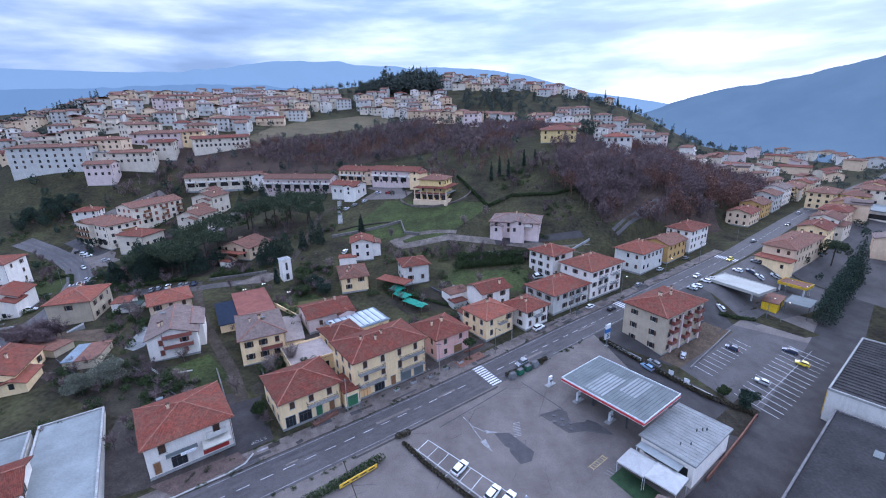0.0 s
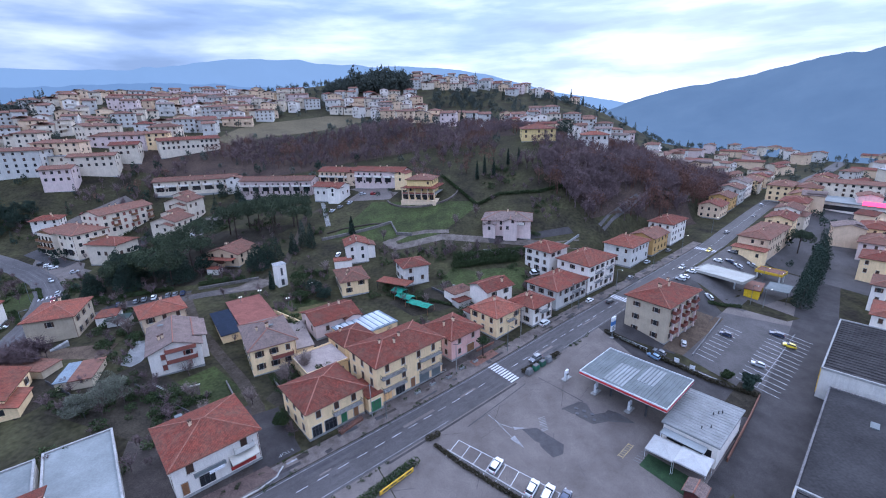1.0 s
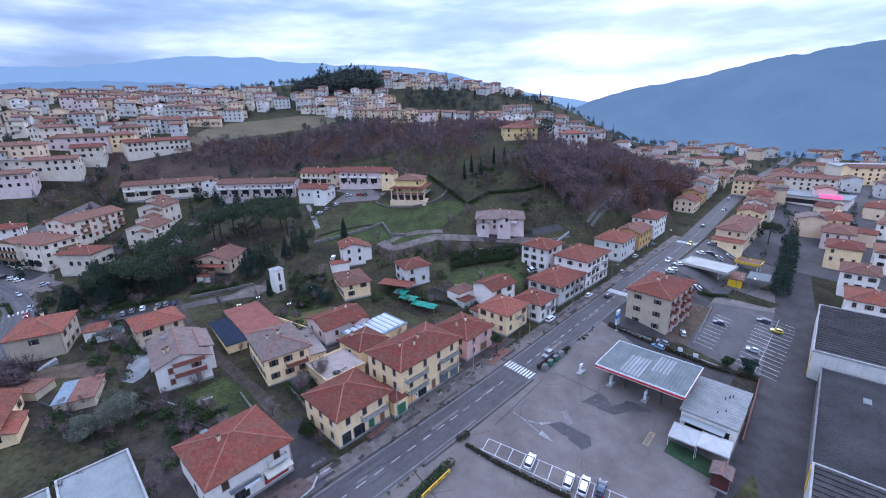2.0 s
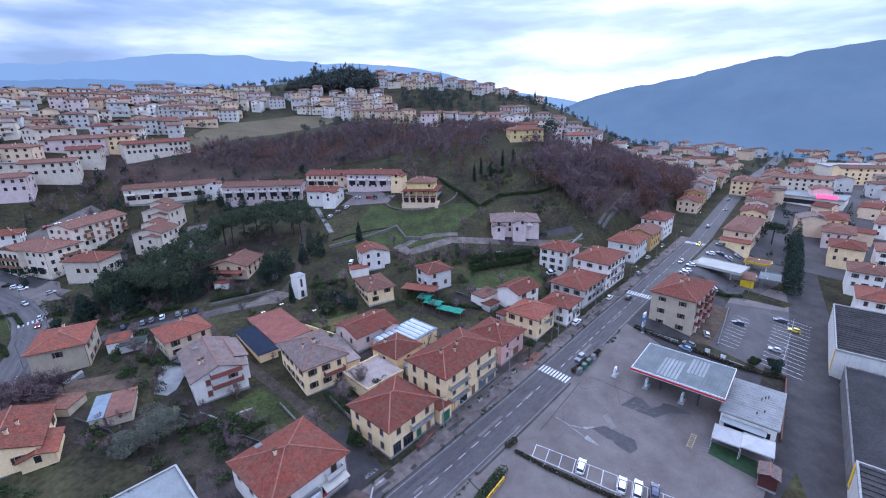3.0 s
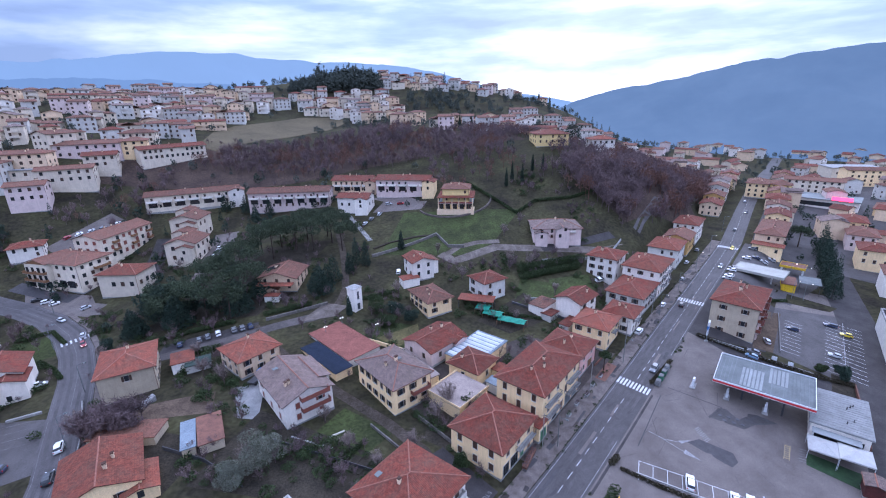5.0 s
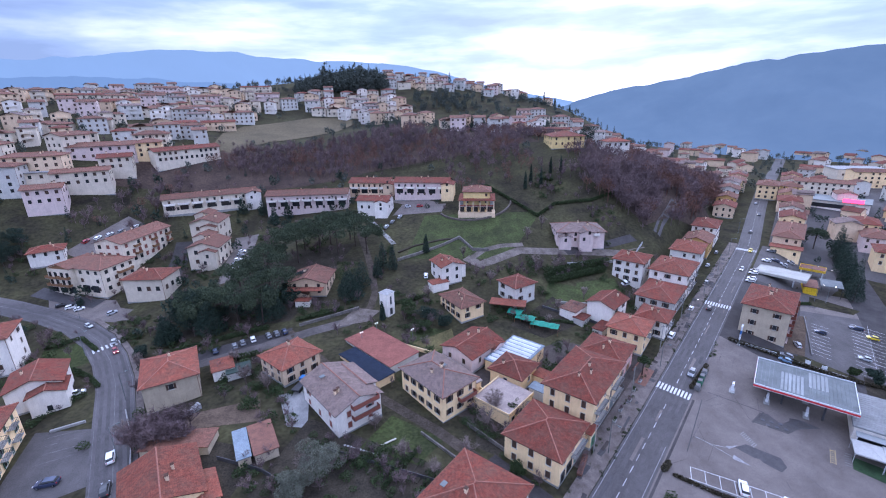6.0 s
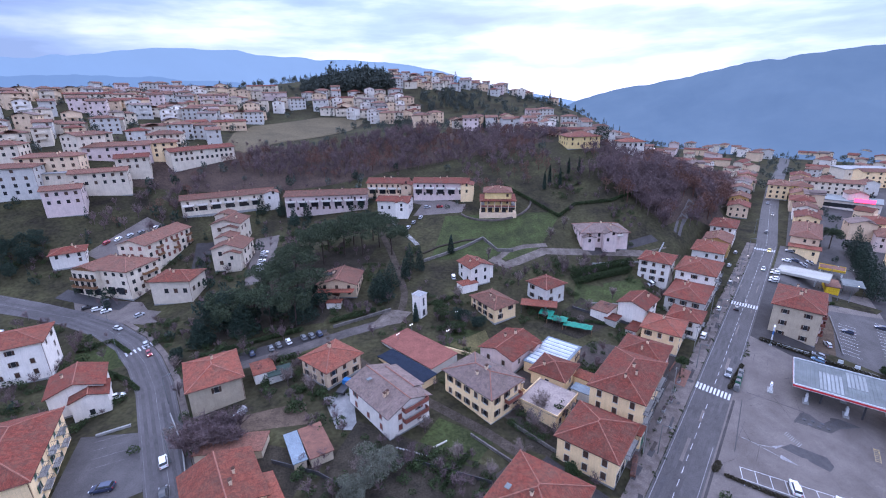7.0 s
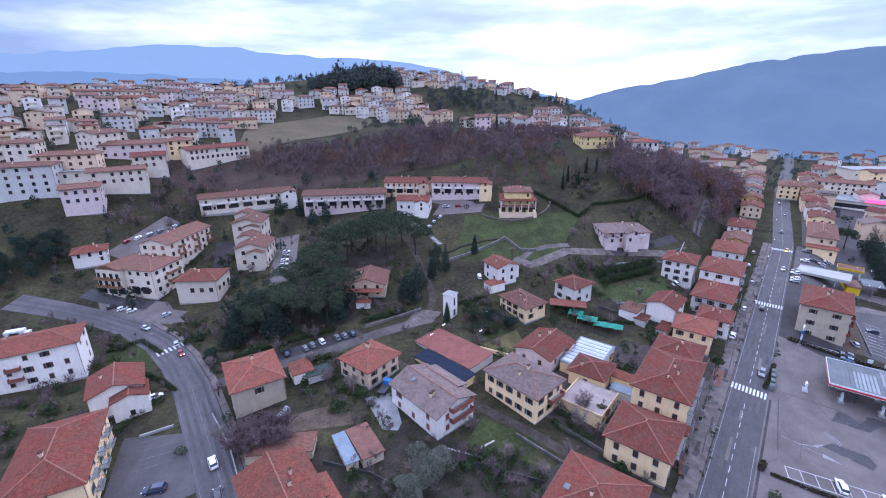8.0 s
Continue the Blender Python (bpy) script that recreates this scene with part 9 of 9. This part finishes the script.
for nm, lab, pts, mat in [
    ("garden", "dark garden earth between the houses", [(-66, 66), (-58, 76), (-84, 94), (-94, 76)], EARTH),
    ("garden", "green garden lawn with bare beds", [(-64, 76), (-56, 83), (-66, 92), (-75, 82)], LAWN),
    ("garden", "bare sandy earth yard behind the tan house", [(-119, 97.0), (-94.5, 95.3), (-95.5, 103), (-113, 101.6)], DIRT),
    ("garden", "dark garden earth beside the curving road", [(-114, 84), (-98, 74), (-92, 86), (-108, 94)], EARTH),
    ("garden", "dry lawn among garden lamps", [(-60, 117), (-48, 112), (-44, 124), (-56, 128)], LAWN),
    ("garden", "vegetable plots with dark beds", [(-18, 116), (0, 122), (-6, 136), (-26, 124)], EARTH),
    ("garden", "green garden strip behind the street houses", [(-12, 130), (4, 126), (14, 136), (-4, 144)], LAWN),
    ("garden", "garden lawn behind the white rear house", [(2, 133), (18, 130), (22, 143), (6, 142)], LAWN),
    ("garden", "leaf-strewn brown earth under the pines", [(-126, 140), (-92, 138), (-70, 186), (-108, 188)], EARTH),
    ("garden", "small lawn inside the road bend", [(-164, 147), (-153, 151), (-145, 138), (-156, 132)], LAWN),
    ("garden", "brown earth courtyard beside the alley", [(-50, 80), (-42, 74), (-36, 84), (-46, 92)], EARTH),
    ("yard", "grey paved yard beside the roadside apartments", [(-144, 107), (-131, 104), (-124, 86), (-140, 82)], LOT),
    ("yard", "grey asphalt yard before the apartment house", [(-176, 172), (-150, 160), (-147, 167), (-170, 180)], ASPHALT),
    ("yard", "asphalt parking place among the apartments", [(-186, 208), (-176, 203), (-158, 226), (-170, 232)], ASPHALT),
    ("yard", "asphalt lane with parked cars beside the houses", [(-121, 172), (-112, 172), (-112, 214), (-122, 214)], ASPHALT),
    ("yard", "paved turning place before the terraces", [(-52, 208), (-30, 203), (-26, 210), (-46, 218)], ASPHALT),
    ("yard", "dark shop-front strip with planters", [along(-38, 7.2), along(-2, 7.2), along(-2, 9.4), along(-38, 9.4)], PAVING),
    ("yard", "brown trampled hillside clearing", [(8, 172), (40, 168), (52, 186), (14, 190)], GRASS),
]:
    tagged(patch(nm, pts, 0.032, mat), lab, nm, kind="structure")
beds = thing("vegetable_bed", "row of dark vegetable beds with low plants", "garden bed", pose(-67, 79.5, 0))
beds.location.z = 0
for i in range(6):
    x, y = -62.5 - 1.6 * i, 74.8 + 1.1 * i
    bm = box(-1.9, -0.35, 0, 1.9, 0.35, 0.16)
    ob = part("bed", bm, EARTH, beds)
    ob.matrix_local = pose(x + 67, y - 79.5, ground_z(x, y), 0, 0, 50)
pav = thing("stepping_stones", "pale paving stones along a garden path", "path", pose(-73, 83.5, 0))
for i in range(14):
    x, y = -76.5 + 0.62 * i, 84.8 - 0.34 * i
    ob = part("stone", box(-0.22, -0.22, 0, 0.22, 0.22, 0.07), KERB, pav)
    ob.matrix_local = pose(x + 73, y - 83.5, ground_z(x, y), 0, 0, 30)
tagged(patch("apron", [(-55.4, 53.4), (-43.9, 61.8), (-41.2, 60.2), (-50.0, 51.8)], 0.19, COBBLE), "brown brick paving before the corner shops", "pavement", kind="structure")
tagged(ribbon("kerb", [(-53.0, 50.0), (-50.0, 51.8), (-47.3, 54.0), (-43.5, 57.0), (-41.4, 59.4), (-40.9, 61.8)], 0.3, 0.1, KERB, 1.5, None, 0.14), "pale curved kerb round the brick paving", "kerb", kind="structure")
# planters and clipped shrubs before the shops
for i in range(5):
    x, y = along(-20 + 4.6 * i, 7.5 + 0.3 * math.sin(i * 2.3))
    rngp = np.random.default_rng(700 + i)
    root = thing("planter", "concrete planter with a brown winter shrub", "planter", pose(x, y, ground_z(x, y) + 0.15, 0, 0, ST), "planters")
    part("tub", box(-0.7, -0.35, -0.1, 0.7, 0.35, 0.5), CONCRETE, root)
    ob = new("shrub", mesh_of("shrub", *leaf_cloud(rngp, [(-0.3, 0, 0.75, 0.4, 0.3, 0.35), (0.3, 0, 0.8, 0.4, 0.32, 0.4)], 160, 0.22), TWIGS if i % 3 else HEDGE))
    ob.parent = root
# STOP lettering at the mouth of the alley
for cx, cy, size, lab in ((-41.4, 65.1, 1.15, "worn white STOP lettering at the mouth of the alley"), (-10.9, 89.6, 1.05, "worn white STOP lettering beside the pink house")):
    stop = tagged(new("road_marking"), lab, "road marking", kind="structure")
    for i, ch in enumerate("STOP"):
        cu = bpy.data.curves.new("letter", "FONT")
        cu.body, cu.size, cu.extrude = ch, size, 0.004
        cu.align_x = "CENTER"
        tmp = bpy.data.objects.new("letter", cu)
        me = bpy.data.meshes.new_from_object(tmp)
        bpy.data.objects.remove(tmp)
        me.materials.append(FAINT_PAINT)
        ob = new("letter", me)
        ob.parent = stop
        x, y = cx - (i - 1.5) * 0.62, cy - (i - 1.5) * 0.48
        ob.matrix_local = pose(x, y, ground_z(x, y) + 0.19, 0, 0, ST + 180)
    stripe("stop_line", (cx + 1.0, cy - 2.9), (cx + 2.6, cy - 1.7), 0.4, stop, 0.19, FAINT_PAINT)
# low brick planter before the cream shop house, and the paved front yard of the pink house
BRICK = surface("red_brown_brick", (0.20, 0.095, 0.065), (0.12, 0.06, 0.045), 1.2, 7)
planter = ribbon("planter_wall", [(-31.9, 69.6), (-28.1, 73.9)], 1.0, -0.2, BRICK, 1.5, None, 0.8)
tagged(planter, "low red-brown brick planter before the shop house", "planter")
rngp = np.random.default_rng(77)
blobs = [(-31.9 + 3.8 * k / 7, 69.6 + 4.3 * k / 7, 0.9, 0.5, 0.5, 0.3) for k in range(8)]
tagged(new("shrub", mesh_of("shrub", *leaf_cloud(rngp, blobs, 420, 0.22), TWIGS)), "brown winter shrubs growing in the brick planter", "shrub")
tagged(patch("front_yard", [(-3.5, 93.0), (3.0, 98.0), (4.6, 96.0), (-1.8, 91.0)], 0.19, BRICK), "red tiled front yard of the pink house", "yard", kind="structure")
for x, y in ((49.0, 90.6), (51.5, 87.9)):
    board = thing("notice_board", "small white notice board on the station hedge", "sign", pose(x, y, ground_z(x, y), 0, 0, -48), "notice boards")
    part("panel", box(-0.6, -0.05, 0.5, 0.6, 0.05, 1.9), WHITE_METAL, board)
    part("post", box(-0.05, 0.05, -0.2, 0.05, 0.13, 1.8), METAL_DARK, board)
tagged(patch("yard", [(49, 97.5), (53, 94.5), (77, 114), (70, 117)], 0.05, DIRT), "brown earth yard beside the apartment block", "yard", kind="structure")
# overhead wires along the street
for d, z in ((9.2, 8.6),):
    for s in (-32, -8, 16, 40):
        x, y = along(s, d - 1.6)
        root = thing("utility_pole", "thin grey utility pole beside the pavement", "pole", pose(x, y, ground_z(x, y)), "utility poles")
        bm = bmesh.new()
        tube(bm, (0, 0, -0.4), (0, 0, 8.2), 0.1, 0.07, 8)
        part("shaft", bm, CONCRETE, root)
        part("crossarm", box(-0.6, -0.05, 7.7, 0.6, 0.05, 7.8), METAL_DARK, root)

# stains, cracks and weeds on the pavement and forecourt
stains = tagged(new("pavement_stain"), "dark stains and tar patches on the pavement", "stain", kind="structure")
grng = random.Random(21)
for i in range(40):
    s, d = grng.uniform(-60, 110), grng.uniform(4.6, 7.2)
    w = grng.uniform(0.5, 1.3)
    stripe("stain", along(s, d), along(s + grng.uniform(0.8, 4.5), d + grng.uniform(-0.3, 0.3)), w, stains, 0.176 + 0.0004 * i, (PATCH, COURT, DARK_ASPHALT)[i % 3])
cracks = tagged(new("asphalt_crack"), "thin dark cracks across the forecourt asphalt", "stain", kind="structure")
for i in range(26):
    s, d = grng.uniform(-40, 25), grng.uniform(-38, -6)
    a = grng.uniform(0, 3.14)
    n = grng.uniform(2, 9)
    stripe("crack", along(s, d), along(s + n * math.cos(a), d + n * math.sin(a) * 0.6), grng.choice((0.05, 0.07, 0.09)), cracks, 0.056 + 0.0004 * i, (PATCH, DARK_ASPHALT)[i % 2])
weeds = []
wr = np.random.default_rng(33)
for i in range(330):
    s = wr.uniform(-64, 110)
    d = wr.choice((4.3, 7.5, -4.3, -4.7)) + wr.normal() * 0.25
    if -8 < s < 9 and d < 5 or (d < 0 and not (-64 < s < -34 or 4 < s < 32)):
        continue
    x, y = along(s, d)
    weeds.append((x, y, wr.uniform(0.15, 0.42)))
scatter("weeds", "brown and green weeds along the kerbs and walls", "weeds", weeds, SHRUB, HEDGE, 41)

# dark asphalt between the two shop houses
tagged(patch("lane", [(-45.5, 60.0), (-38.6, 65.6), (-46.5, 77.5), (-52.5, 74.0)], 0.06, DARK_ASPHALT), "dark asphalt at the mouth of the alley", "lane", kind="structure")
